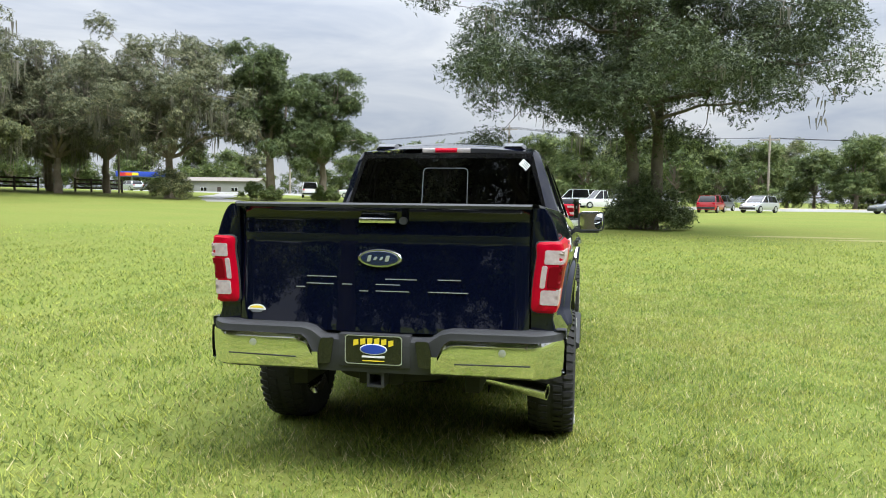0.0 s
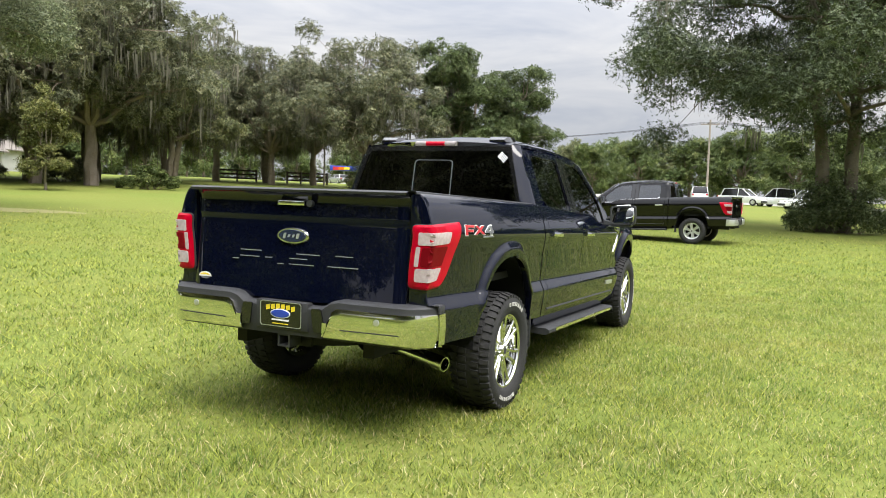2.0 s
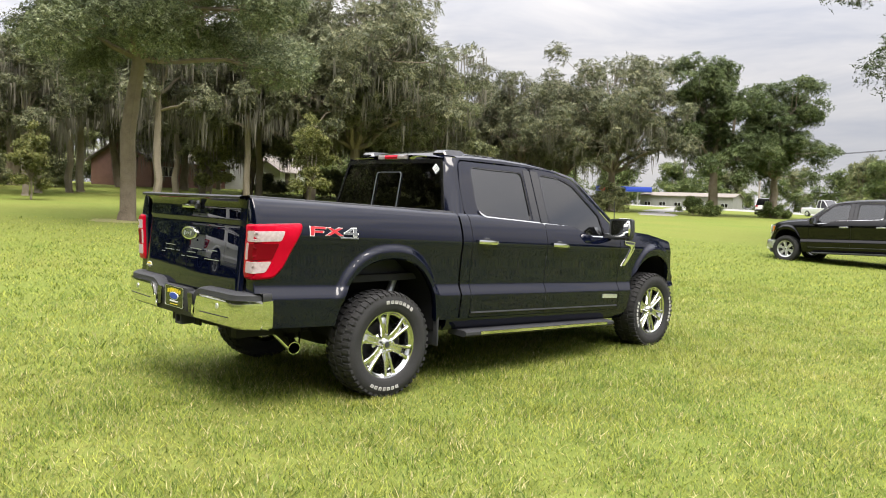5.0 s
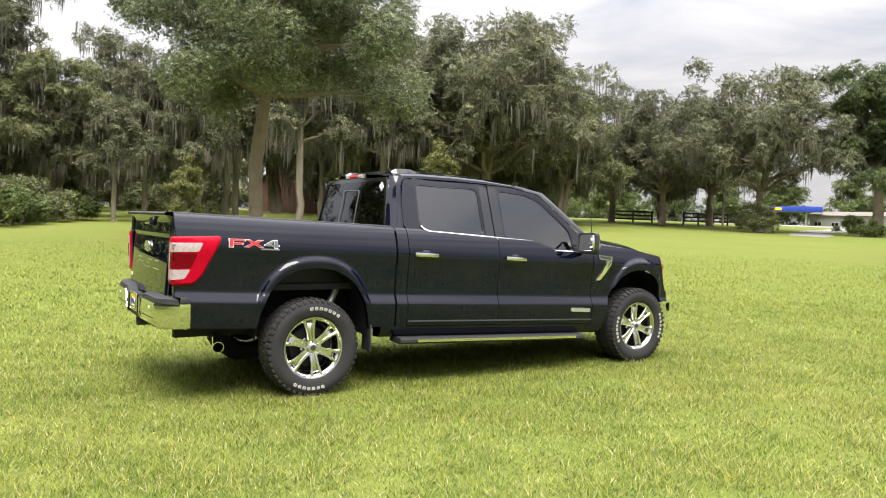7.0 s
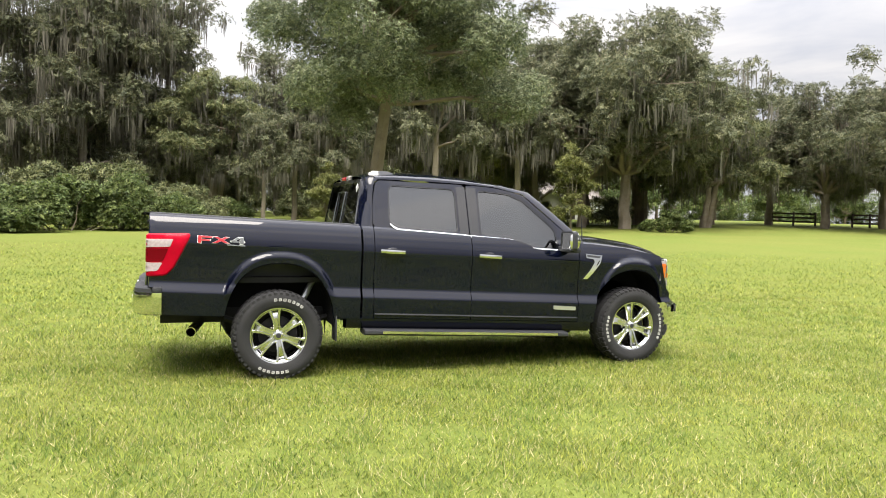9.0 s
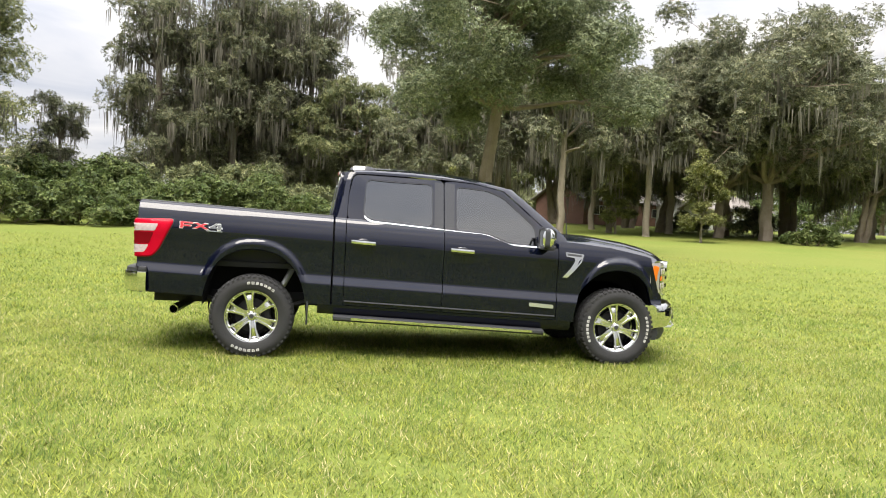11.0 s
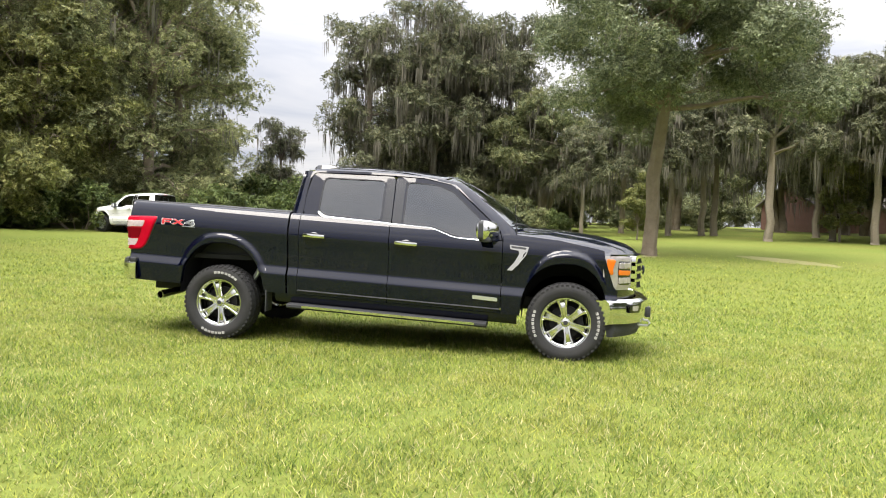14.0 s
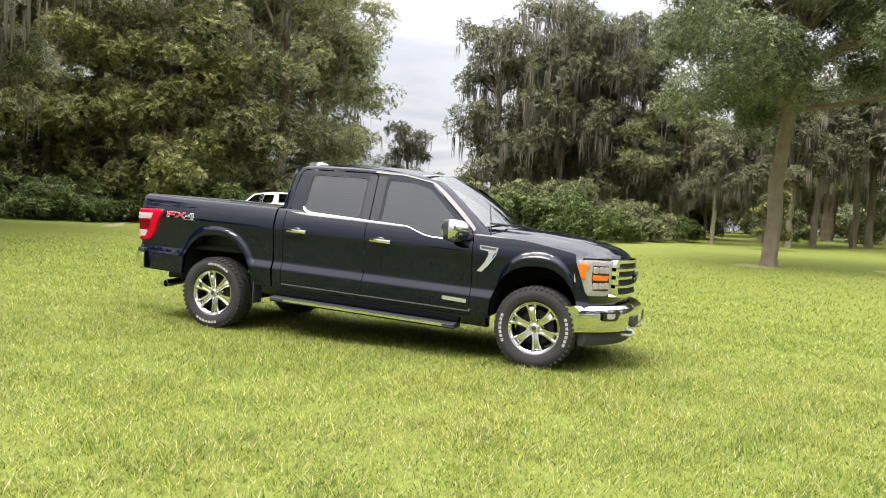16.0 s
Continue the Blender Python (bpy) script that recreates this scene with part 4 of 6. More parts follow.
    part("brake_disc", lathe([(0.0, 0.06), (0.012, 0.07), (0.014, 0.165), (-0.012, 0.165), (-0.014, 0.06)], 40), M_UNDER, rim, "steel brake disc")
    cal = boxed(-0.03, 0.035, 0.10, 0.175, -0.07, 0.07, 0.012)
    part("caliper", cal, M_UNDER, rim)
    back = lathe([(-0.02, 0.0), (-0.02, 0.205)], 32)
    part("backing_plate", back, M_LINER, rim)
    return rim


def belt(y):
    """Height of the body sides' upper edge along the cab."""
    return float(np.interp(y, (0.7, 1.0, 1.10, 1.72, 2.24, 2.30, 2.50, 2.58, 2.90, 3.04), (1.393, 1.388, 1.366, 1.327, 1.297, 1.287, 1.215, 1.198, 1.183, 1.19)))


def fender_top(y):
    return float(np.interp(y, (3.0, 3.2, 3.6, 4.0, 4.15, 4.3), (1.262, 1.255, 1.218, 1.145, 1.10, 1.05)))


def sill(y):
    return 0.53 - RAKE * (y - 0.8)


WHEEL_R, WHEEL_F = (0.0, 0.475, 0.505, 0.64), (WB, 0.47, 0.405, 0.585)


def hood_z(x, y):
    """The hood: falls to the nose, crowned, with a raised centre between two creases."""
    c = float(np.interp(y, (2.9, 3.2, 3.6, 4.0, 4.2, 4.32, 4.40, 4.44), (1.330, 1.345, 1.325, 1.275, 1.232, 1.195, 1.15, 1.10)))
    q = abs(x) / 0.90
    edge = fender_top(min(y, 4.3)) + 0.012
    power_dome = 0.020 * max(0.0, 1 - (abs(x) - 0.02) / 0.46) ** 0.35 if abs(x) < 0.48 else 0.0
    z = edge + (c - 0.018 - edge) * (1 - q ** 2.6) + power_dome
    return z


def nose_y(x, z=1.0):
    """The front face bows back towards the fenders."""
    return 4.475 - 0.34 * (abs(x) / 0.92) ** 2.6


def pickup(name, label, paint, rim_mat, trim, group="", m=None, hero=True, marks=True, roof_bumps=True):
    """A crew-cab pickup with a short bed; trim is the bright metal of its bumpers, handles and window line."""
    T = thing(name, label, "pickup truck", group)
    n_c = 150 if hero else 60
    res = lambda n: max(6, int(n * (1.0 if hero else 0.45)))
    rail = lambda y: 1.393 - RAKE * (y - 0.8)
    for s in (1, -1):
        # --- painted sides ---
        part("bed_side", side_panel(-1.085, 0.742, sill, rail, s, n_c, WHEEL_R), paint, T)
        part("bed_post", loft([[(s * 0.79, -1.05, z), (s * 0.792, -1.088, z), (s * (body_x(-1.085, z) - 0.02), -1.094, z), (s * (body_x(-1.085, z) - 0.004), -1.090, z), (s * body_x(-1.085, z), -1.083, z)] for z in np.linspace(0.60, 1.455, 24)], False), paint, T)
        part("cab_corner", side_panel(0.762, 0.866, sill, belt, s, 6), paint, T)
        rd = part("rear_door", side_panel(0.873, 1.845, lambda y: sill(y) + 0.01, belt, s, res(40), None), paint, T)
        fd = part("front_door", side_panel(1.852, 3.028, lambda y: sill(y) + 0.01, belt, s, res(50), None), paint, T)
        part("fender", side_panel(3.036, 4.19, lambda y: max(sill(y), 0.64 if y > 4.10 else 0.0), lambda y: min(fender_top(y), float(np.interp(y, (4.03, 4.05, 4.15, 4.19), (2.0, 1.075, 0.78, 0.735)))), s, res(120), WHEEL_F), paint, T)
        # rocker below the doors
        part("rocker", loft([[(s * xx, y, sill(y) + dz) for xx, dz in ((0.955, 0.004), (0.945, -0.05), (0.90, -0.095), (0.80, -0.10), (0.80, 0.02))] for y in np.linspace(0.62, 3.20, 8)], True), paint, T)
        # turned-in wheel openings and liners
        for wheel in (WHEEL_R, WHEEL_F):
            hub, ab, af, b = wheel
            ys = hub + np.sin(np.linspace(-math.pi / 2, math.pi / 2, 40)) * np.where(np.linspace(-1, 1, 40) > 0, af, ab) * 0.9995
            prof = []
            for y in ys:
                z = max(arch(y, *wheel), sill(y))
                x = body_x(y, z)
                prof.append([(s * x, y, z), (s * (x - 0.012), y, z - 0.010), (s * (x - 0.05), y, z - 0.004)])
            part("arch_lip", loft(prof, False), paint, T)
            prof = []
            for y in ys:
                z = max(arch(y, *wheel), sill(y) - 0.1)
                prof.append([(s * 0.93, y, z + 0.002), (s * 0.80, y, z + 0.02), (s * 0.55, y, z + 0.02), (s * 0.50, y, z - 0.15), (s * 0.50, y, 0.52)])
            part("wheel_liner", loft(prof, False), M_LINER, T)
        # --- glasshouse side ---
        place = on_house(s)
        win_r = rounded([(1.055, 1.795), (1.74, 1.778), (1.735, 1.335), (1.12, 1.372), (1.03, 1.425)], 0.055)
        win_f = rounded([(1.975, 1.772), (2.30, 1.752), (2.475, 1.690), (2.80, 1.395), (2.825, 1.195), (2.56, 1.208), (2.29, 1.294), (1.965, 1.318)], 0.04)
        out_r = rounded([(0.93, 1.835), (1.846, 1.822), (1.846, belt(1.846) - 0.012), (1.10, 1.352), (0.874, 1.385), (0.885, 1.62)], 0.05)
        out_f = rounded([(1.853, 1.822), (2.16, 1.805), (2.47, 1.745), (2.985, 1.300), (3.026, 1.185), (2.57, 1.186), (2.27, 1.284), (1.853, belt(1.853) - 0.012)], 0.035)
        n = 96
        for door, outer, inner, mat, nm in ((rd, out_r, win_r, M_TINT, "rear"), (fd, out_f, win_f, M_TINT, "front")):
            c = np.mean(np.array(inner), axis=0)

            def spokes(poly):
                """Points of the outline at even bearings from the window's middle."""
                p = np.array(resample(poly, 600))
                ang = np.unwrap(np.arctan2(p[:, 1] - c[1], p[:, 0] - c[0]))
                if ang[-1] < ang[0]:
                    p, ang = p[::-1], ang[::-1]
                want = np.linspace(-math.pi, math.pi, n, endpoint=False)
                ext_a = np.concatenate([ang - 2 * math.pi, ang, ang + 2 * math.pi])
                ext_p = np.concatenate([p, p, p])
                o = np.argsort(ext_a, kind="stable")
                return [(np.interp(a, ext_a[o], ext_p[o, 0]), np.interp(a, ext_a[o], ext_p[o, 1])) for a in want]
            so, si = spokes(outer), spokes(inner)
            part("window_frame", ring_plate(so, si, place, 0.03), paint, door)
            seal = [tuple(np.array(q) + (c - np.array(q)) / np.linalg.norm(c - np.array(q)) * 0.012) for q in si]
            part("window_seal", ring_plate(si, seal, on_house(s, -0.003), 0.02), M_GLOSSBLACK, door, "black rubber seal")
            pane = part("window_pane", flat_shape(seal, on_house(s, -0.012), 0.004), mat, door, "dark tinted glass")
            pane.visible_shadow = False
        # bright line under the windows
        line = [(1.045, 1.415), (1.075, 1.387), (1.13, 1.362), (1.72, 1.324), (1.845, 1.314), (1.853, 1.313), (2.25, 1.287), (2.30, 1.280), (2.50, 1.206), (2.57, 1.195), (2.86, 1.184)]
        for door, lo, hi in ((rd, 1.0, 1.846), (fd, 1.852, 2.9)):
            pts = [p for p in line if lo <= p[0] <= hi]
            part("belt_trim", loft([[(s * (house_x(z) + dx), y, z + dz) for dx, dz in ((0.004, -0.010), (0.017, -0.007), (0.007, 0.010), (0.002, 0.012))] for y, z in pts], True), trim, door, "bright chrome window line")
        # shiny black pillar cover between the doors
        for door, pts in ((rd, [(1.752, 1.802), (1.843, 1.80), (1.843, 1.325), (1.748, 1.333)]), (fd, [(1.856, 1.80), (1.962, 1.796), (1.955, 1.321), (1.856, 1.325)])):
            part("pillar_cover", flat_shape(rounded(pts, 0.008, 2), on_house(s, 0.003), 0.004), M_GLOSSBLACK, door, "gloss black pillar cover")
        # --- door handles ---
        for door, y, z in ((rd, 1.03, 1.164), (fd, 2.02, 1.127)):
            x = body_x(y, z)
            h = loft([[(s * (x + 0.012 + 0.030 * math.sin(math.pi * min(1, max(0, t)))) + s * dx, y - 0.105 + 0.235 * t, z - 0.012 * t + dz) for dx, dz in ((-0.012, -0.020), (0.006, -0.016), (0.010, 0.0), (0.006, 0.016), (-0.012, 0.020))]
                      for t in np.linspace(0, 1, 9)], True)
            part("door_handle", h, trim, door, "bright chrome pull handle")
            cup = bmesh.new()
            bmesh.ops.create_uvsphere(cup, u_segments=16, v_segments=8, radius=1.0, matrix=Matrix.Translation((s * (x - 0.006), y + 0.01, z - 0.008)) @ Matrix.Diagonal((0.010, 0.07, 0.042, 1)))
            part("handle_cup", cup, M_GLOSSBLACK, door)
        # raised rocker strip badge on the front door
        if hero:
            part("badge", flat_shape(rounded([(2.745, 0.628), (3.0, 0.612), (3.0, 0.574), (2.745, 0.590)], 0.01, 2), lambda y, z, d: (s * (body_x(y, z) + 0.008 - d), y, z), 0.012), M_SILVER, fd, "silver strip badge")
        # lower cladding line
        part("sill_trim", loft([[(s * (body_x(y, sill(y) + 0.05) + dx), y, sill(y) + 0.05 + dz) for dx, dz in ((0, -0.008), (0.009, -0.006), (0.007, 0.003), (0, 0.006))] for y in np.linspace(0.88, 3.02, 10)], True), M_PLASTIC, T)
        # --- mirror ---
        mir = part("mirror", loft([[(s * (0.985 + 0.245 * t), 2.935 - 0.115 * t + (0.085 if math.cos(a) > 0 else 0.05) * math.cos(a) * w, 1.285 + 0.105 * math.sin(a) * w * (1.0 if math.sin(a) > 0 else 0.95))
                                    for a in np.linspace(0, 2 * math.pi, 14, endpoint=False)] for t, w in ((0.0, 0.55), (0.06, 0.85), (0.2, 1.0), (0.85, 1.0), (0.96, 0.86), (1.0, 0.5))], True), trim if hero else paint, T, "chrome-capped door mirror")
        part("mirror_arm", loft([[(s * xx, 2.86 + dy, zz + dz) for dy, dz in ((-0.045, -0.02), (0.05, -0.02), (0.05, 0.02), (-0.045, 0.02))] for xx, zz in ((0.90, 1.215), (0.98, 1.20), (1.08, 1.195), (1.17, 1.20))], True), M_PLASTIC, mir)
        part("mirror_base", boxed(min(s * 0.99, s * 1.20), max(s * 0.99, s * 1.20), 2.835, 2.925, 1.172, 1.225, 0.02), M_PLASTIC, mir, "black plastic mirror shell")
        part("mirror_glass", flat_shape(rounded([(1.0, 1.205), (1.225, 1.21), (1.225, 1.37), (1.0, 1.365)], 0.03), lambda a, b, d: (s * a, 2.812 + d, b), 0.006), M_CHROME, mir, "mirror glass")
        part("mirror_rim", ring_plate(resample(rounded([(0.985, 1.19), (1.24, 1.195), (1.24, 1.387), (0.985, 1.38)], 0.035), 48), resample(rounded([(1.0, 1.205), (1.225, 1.21), (1.225, 1.37), (1.0, 1.365)], 0.03), 48),
                                      lambda a, b, d: (s * a, 2.806 + d, b), 0.05), M_PLASTIC, mir)
        # --- fender vent ---
        if hero:
            fx = lambda y, z, d: (s * (body_x(y, z) + 0.010 - d), y, z)
            part("fender_vent", flat_shape([(3.105, 1.157), (3.30, 1.140), (3.275, 1.060), (3.20, 0.96), (3.135, 0.895), (3.085, 0.897), (3.16, 0.985), (3.205, 1.07), (3.195, 1.10), (3.11, 1.113)], fx, 0.012), M_CHROME, T, "chrome fender vent trim")
            part("vent_badge", flat_shape([(3.12, 1.146), (3.275, 1.132), (3.268, 1.112), (3.125, 1.124)], lambda y, z, d: (s * (body_x(y, z) + 0.013 - d), y, z), 0.004), M_PLASTIC, T, "dark bar on the vent trim")
        # --- running board ---
        rb = part("running_board", loft([[(s * xx, y, 0.435 - RAKE * (y - 0.8) * 1.0 + dz) for xx, dz in ((0.82, -0.045), (1.005, -0.052), (1.03, -0.035), (1.03, -0.012), (1.005, 0.0), (0.82, 0.005))] for y in (0.78, 0.86, 1.8, 2.80, 2.90)], True), M_PLASTIC, T, "black running board")
        part("bright_strip", loft([[(s * (1.0315 + dx), y, 0.435 - RAKE * (y - 0.8) - 0.022 + dz) for dx, dz in ((0, -0.014), (0.004, -0.012), (0.004, 0.012), (0, 0.014))] for y in (0.95, 1.8, 2.78)], True), trim if hero else M_PLASTIC, rb, "bright metal strip")
        for y in (1.1, 2.5):
            part("bracket", boxed(min(s * 0.62, s * 0.85), max(s * 0.62, s * 0.85), y, y + 0.05, 0.36, 0.42), M_UNDER, rb)
        # --- mud flap, rear side glass of the tail lamp ---
        part("mud_flap", boxed(min(s * 0.80, s * 0.965), max(s * 0.80, s * 0.965), 0.515, 0.53, 0.33, 0.60, 0.004), M_PLASTIC, T)
        # --- tail lamp: wraps from the rear face to the side ---
        def lamp_pt(u, z):
            """u < 0 on the rear face (metres from the corner), u > 0 along the side."""
            yc = -1.085
            if u <= 0:
                return (s * (body_x(yc, z) + 0.006 + u * 0.995), yc - 0.016 + 0.004 * (u / 0.13), z)
            return (s * (body_x(yc + u, z) + 0.008), yc + u - 0.004, z)

        def lamp(name, pts, lift, mat, parent, text=""):
            bm = bmesh.new()
            p = resample(pts, 72)
            cc = np.mean(np.array(pts), axis=0)
            rings = []
            for f in (1.0, 0.93, 0.75, 0.5, 0.25):
                ring = []
                for q in p:
                    u, z = cc + (np.array(q) - cc) * f
                    v = np.array(lamp_pt(u, z))
                    k = lift + (0.012 if f < 0.95 else 0.0)
                    ring.append(bm.verts.new((v[0] + s * k * (0.9 if u > -0.03 else 0.2), v[1] - k * (0.9 if u < 0.03 else 0.2), v[2])))
                rings.append(ring)
            for a, b in zip(rings, rings[1:]):
                for i in range(len(a)):
                    bm.faces.new((a[i], a[(i + 1) % len(a)], b[(i + 1) % len(a)], b[i]))
            bm.faces.new(rings[-1])
            bmesh.ops.recalc_face_normals(bm, faces=bm.faces)
            return part(name, bm, mat, parent, text)
        body = rounded([(-0.125, 1.286), (0.0, 1.291), (0.335, 1.300), (0.325, 1.255), (0.20, 1.0), (0.135, 0.932), (0.0, 0.925), (-0.12, 0.93)], 0.03)
        lampb = lamp("tail_light", body, 0.0, M_REDLENS, T, "red and clear tail light")
        lamp("housing", rounded([(-0.128, 1.291), (0.0, 1.296), (0.343, 1.307), (0.335, 1.25), (0.208, 0.99), (0.138, 0.924), (0.0, 0.917), (-0.124, 0.922)], 0.03), -0.0125, M_PLASTIC, lampb, "black lamp surround")
        lamp("reverse_lens", rounded([(-0.092, 1.248), (0.0, 1.248), (0.205, 1.250), (0.178, 1.178), (0.0, 1.174), (-0.092, 1.172)], 0.012, 2), 0.003, M_TAILCLEAR, lampb, "clear ribbed lens")
        lamp("lower_lens", rounded([(-0.086, 1.046), (0.0, 1.046), (0.118, 1.048), (0.075, 0.972), (0.0, 0.966), (-0.086, 0.966)], 0.012, 2), 0.003, M_TAILCLEAR, lampb, "clear lower lens")
        lamp("inner_lens", rounded([(-0.092, 1.17), (-0.062, 1.17), (-0.062, 1.05), (-0.09, 1.05)], 0.008, 2), 0.003, M_TAILCLEAR, lampb, "clear inner strip")
        lamp("stop_lens", rounded([(-0.058, 1.166), (0.0, 1.168), (0.165, 1.17), (0.118, 1.054), (0.0, 1.052), (-0.058, 1.052)], 0.012, 2), 0.004, M_DEEPLENS, lampb, "deep red lens")
        # --- headlight ---
        def nose_pt(x, z, lift=0.0):
            return (s * x, nose_y(x, z) + lift, z)
        out_hl = rounded([(0.60, 1.075), (0.80, 1.085), (0.935, 1.082), (0.947, 0.99), (0.945, 0.83), (0.915, 0.745), (0.68, 0.74), (0.60, 0.765)], 0.02)

        def front_plate(name, pts, lift, mat, parent, text="", thick=0.02, side_wrap=True):
            bm = bmesh.new()
            p = resample(pts, 60)
            cc = np.mean(np.array(pts), axis=0)
            rings = []
            for f in (1.0, 0.9, 0.7, 0.4):
                ring = []
                for q in p:
                    x, z = cc + (np.array(q) - cc) * f
                    back = max(0.0, x - 0.86) * 0.85
                    ring.append(bm.verts.new((s * min(x, 0.956) + s * lift * 0.5, nose_y(min(x, 0.92)) - 0.02 - back + lift + (0.010 if f < 0.95 else 0), z)))
                rings.append(ring)
            for a, b in zip(rings, rings[1:]):
                for i in range(len(a)):
                    bm.faces.new((a[i], a[(i + 1) % len(a)], b[(i + 1) % len(a)], b[i]))
            bm.faces.new(rings[-1])
            bmesh.ops.recalc_face_normals(bm, faces=bm.faces)
            return part(name, bm, mat, parent, text)
        head = front_plate("headlight", out_hl, 0.0, M_CLEARLENS, T, "clear headlight with amber marker")
        front_plate("marker", rounded([(0.875, 1.05), (0.925, 1.056), (0.932, 0.97), (0.912, 0.91), (0.888, 0.89), (0.892, 0.95)], 0.012, 2), 0.018, M_AMBER, head, "amber side marker")
        front_plate("lamp_bezel", rounded([(0.645, 1.035), (0.838, 1.04), (0.848, 0.93), (0.835, 0.79), (0.645, 0.78)], 0.015, 2), 0.004, M_GLOSSBLACK, head, "black lamp bezel")
        for zz in (0.985, 0.835):
            for xx in (0.66, 0.722, 0.784):
                front_plate("projector", rounded([(xx, zz + 0.034), (xx + 0.052, zz + 0.035), (xx + 0.052, zz - 0.028), (xx, zz - 0.028)], 0.012, 2), 0.012, M_CLEARLENS, head, "square projector lens")
        front_plate("turn_lens", rounded([(0.66, 0.938), (0.842, 0.944), (0.842, 0.892), (0.68, 0.888)], 0.012, 2), 0.014, M_AMBER, head, "amber turn lens")
        # --- fog lamp and tow hook ---
        fog = front_plate("fog_lamp", rounded([(0.58, 0.600), (0.80, 0.606), (0.80, 0.515), (0.64, 0.51)], 0.015, 2), 0.104, M_GLOSSBLACK, T, "small fog lamp in a black recess")
        front_plate("fog_lens", rounded([(0.66, 0.585), (0.77, 0.589), (0.77, 0.535), (0.68, 0.532)], 0.015, 2), 0.108, M_CLEARLENS, fog, "clear fog lens")
        part("tow_hook", tube([(s * 0.42, 4.36, 0.41), (s * 0.42, 4.55, 0.41), (s * 0.42, 4.575, 0.38), (s * 0.42, 4.55, 0.355), (s * 0.42, 4.36, 0.355)], 0.013, 8), M_SILVER, T)
        # --- wheels ---
        build_wheel(T, s * 0.865, 0.0, s, rim_mat, (67, -106), marks, 9)
        build_wheel(T, s * 0.865, WB, s, rim_mat, (-11, 174), marks, 11)
        # --- inner bed wall ---
        part("bed_wall", boxed(min(s * 0.70, s * 0.72), max(s * 0.70, s * 0.72), -1.05, 0.72, 0.90, 1.36, 0.0), M_PLASTIC, T)
        part("rail_cap", loft([[(s * xx, y, rail(y) + dz) for xx, dz in ((0.873 - 0.05 * max(0, -y / 1.1), -0.004), (0.868 - 0.05 * max(0, -y / 1.1), 0.010), (0.80, 0.014), (0.71, 0.008), (0.70, -0.06))] for y in np.linspace(-1.085, 0.74, 9)], False), M_PLASTIC, T, "black bed rail cap")
        # --- A pillar and rear corner of the cab ---
        door_edge = [(2.16, 1.813), (2.475, 1.752), (2.60, 1.648), (2.80, 1.475), (2.993, 1.303), (3.034, 1.19)]
        secs = []
        for i, (y, z) in enumerate(door_edge):
            t = i / 5
            x = house_x(z)
            secs.append([(s * x, y, z), (s * (x - 0.010), y + 0.035, z + 0.012), (s * (x - 0.045), y + 0.085 + 0.03 * t, z + 0.020), (s * (x - 0.075), y + 0.10 + 0.05 * t, z + 0.010)])
        part("a_pillar", loft(secs, False), paint, T)
        secs = []
        for z in np.linspace(1.36, 1.86, 12):
            x = house_x(z)
            yb = 0.735 + 0.085 * (z - 1.38) / 0.46
            yd = float(np.interp(z, (1.36, 1.62, 1.80, 1.86), (0.870, 0.880, 0.905, 0.97)))
            xr = float(np.interp(z, (1.38, 1.84), (0.775, 0.655)))
            secs.append([(s * x, yd, z), (s * (x + 0.002), yd - 0.05, z), (s * (x - 0.015), yb + 0.035, z), (s * (x - 0.05), yb + 0.005, z), (s * xr, yb - 0.012, z)])
        part("c_pillar", loft(secs, False), paint, T)
        # --- roof rail over the doors ---
        top = [(0.93, 1.846), (1.12, 1.846), (1.50, 1.842), (1.846, 1.832), (2.16, 1.815), (2.30, 1.79)]
        secs = []
        for y, z in top:
            x = house_x(z)
            ze = float(np.interp(y, (0.85, 1.12, 1.5, 1.95, 2.33), (1.873, 1.892, 1.888, 1.866, 1.815)))
            secs.append([(s * x, y, z), (s * (x - 0.008), y, z + 0.5 * (ze - z)), (s * (x - 0.035), y, ze - 0.006), (s * (x - 0.07), y, ze + 0.004)])
        part("roof_rail", loft(secs, False), paint, T)

    # --- roof ---
    vs, ys, xs = [], np.linspace(0.80, 2.36, 26), np.linspace(-1, 1, 25)
    for y in ys:
        ze = float(np.interp(y, (0.80, 0.9, 1.12, 1.5, 1.95, 2.36), (1.855, 1.873, 1.896, 1.892, 1.870, 1.812)))
        zc = float(np.interp(y, (0.80, 0.9, 1.12, 1.5, 1.95, 2.36), (1.885, 1.915, 1.948, 1.950, 1.925, 1.865)))
        xe = 0.645
        for q in xs:
            bow = 0.09 * (1 - q * q) * max(0, (y - 1.9) / 0.46)
            vs.append((q * xe, y + bow, ze + (zc - ze) * (1 - abs(q) ** 2.4)))
    part("roof", clean(vs, grid_faces(len(ys), len(xs)), 0, (0, 1.5, 9)), paint, T)
    if roof_bumps:
        for s in (1, -1):
            part("roof_rack_cap", loft([[(s * 0.50 + dx * w, y, 1.885 + h * hz + 0.0) for dx, hz in ((-0.10, 0), (-0.075, 1), (0.075, 1), (0.10, 0))] for y, w, h in ((0.89, 0.8, 0.02), (0.93, 1, 0.046), (1.08, 1, 0.048), (1.15, 0.8, 0.028))], True), M_GLOSSBLACK, T)
    # --- rear of the cab: frame, glass with sliding pane, high brake lamp ---
    def rear(a, b, d):
        return (a, 0.722 + 0.085 * (b - 1.38) / 0.46 - 0.05 * (1 - (a / 0.8) ** 2) * 0.5 + d, b)
    outer = [(-0.775, 1.30), (0.775, 1.30), (0.775, 1.40), (0.655, 1.845), (-0.655, 1.845), (-0.775, 1.40)]
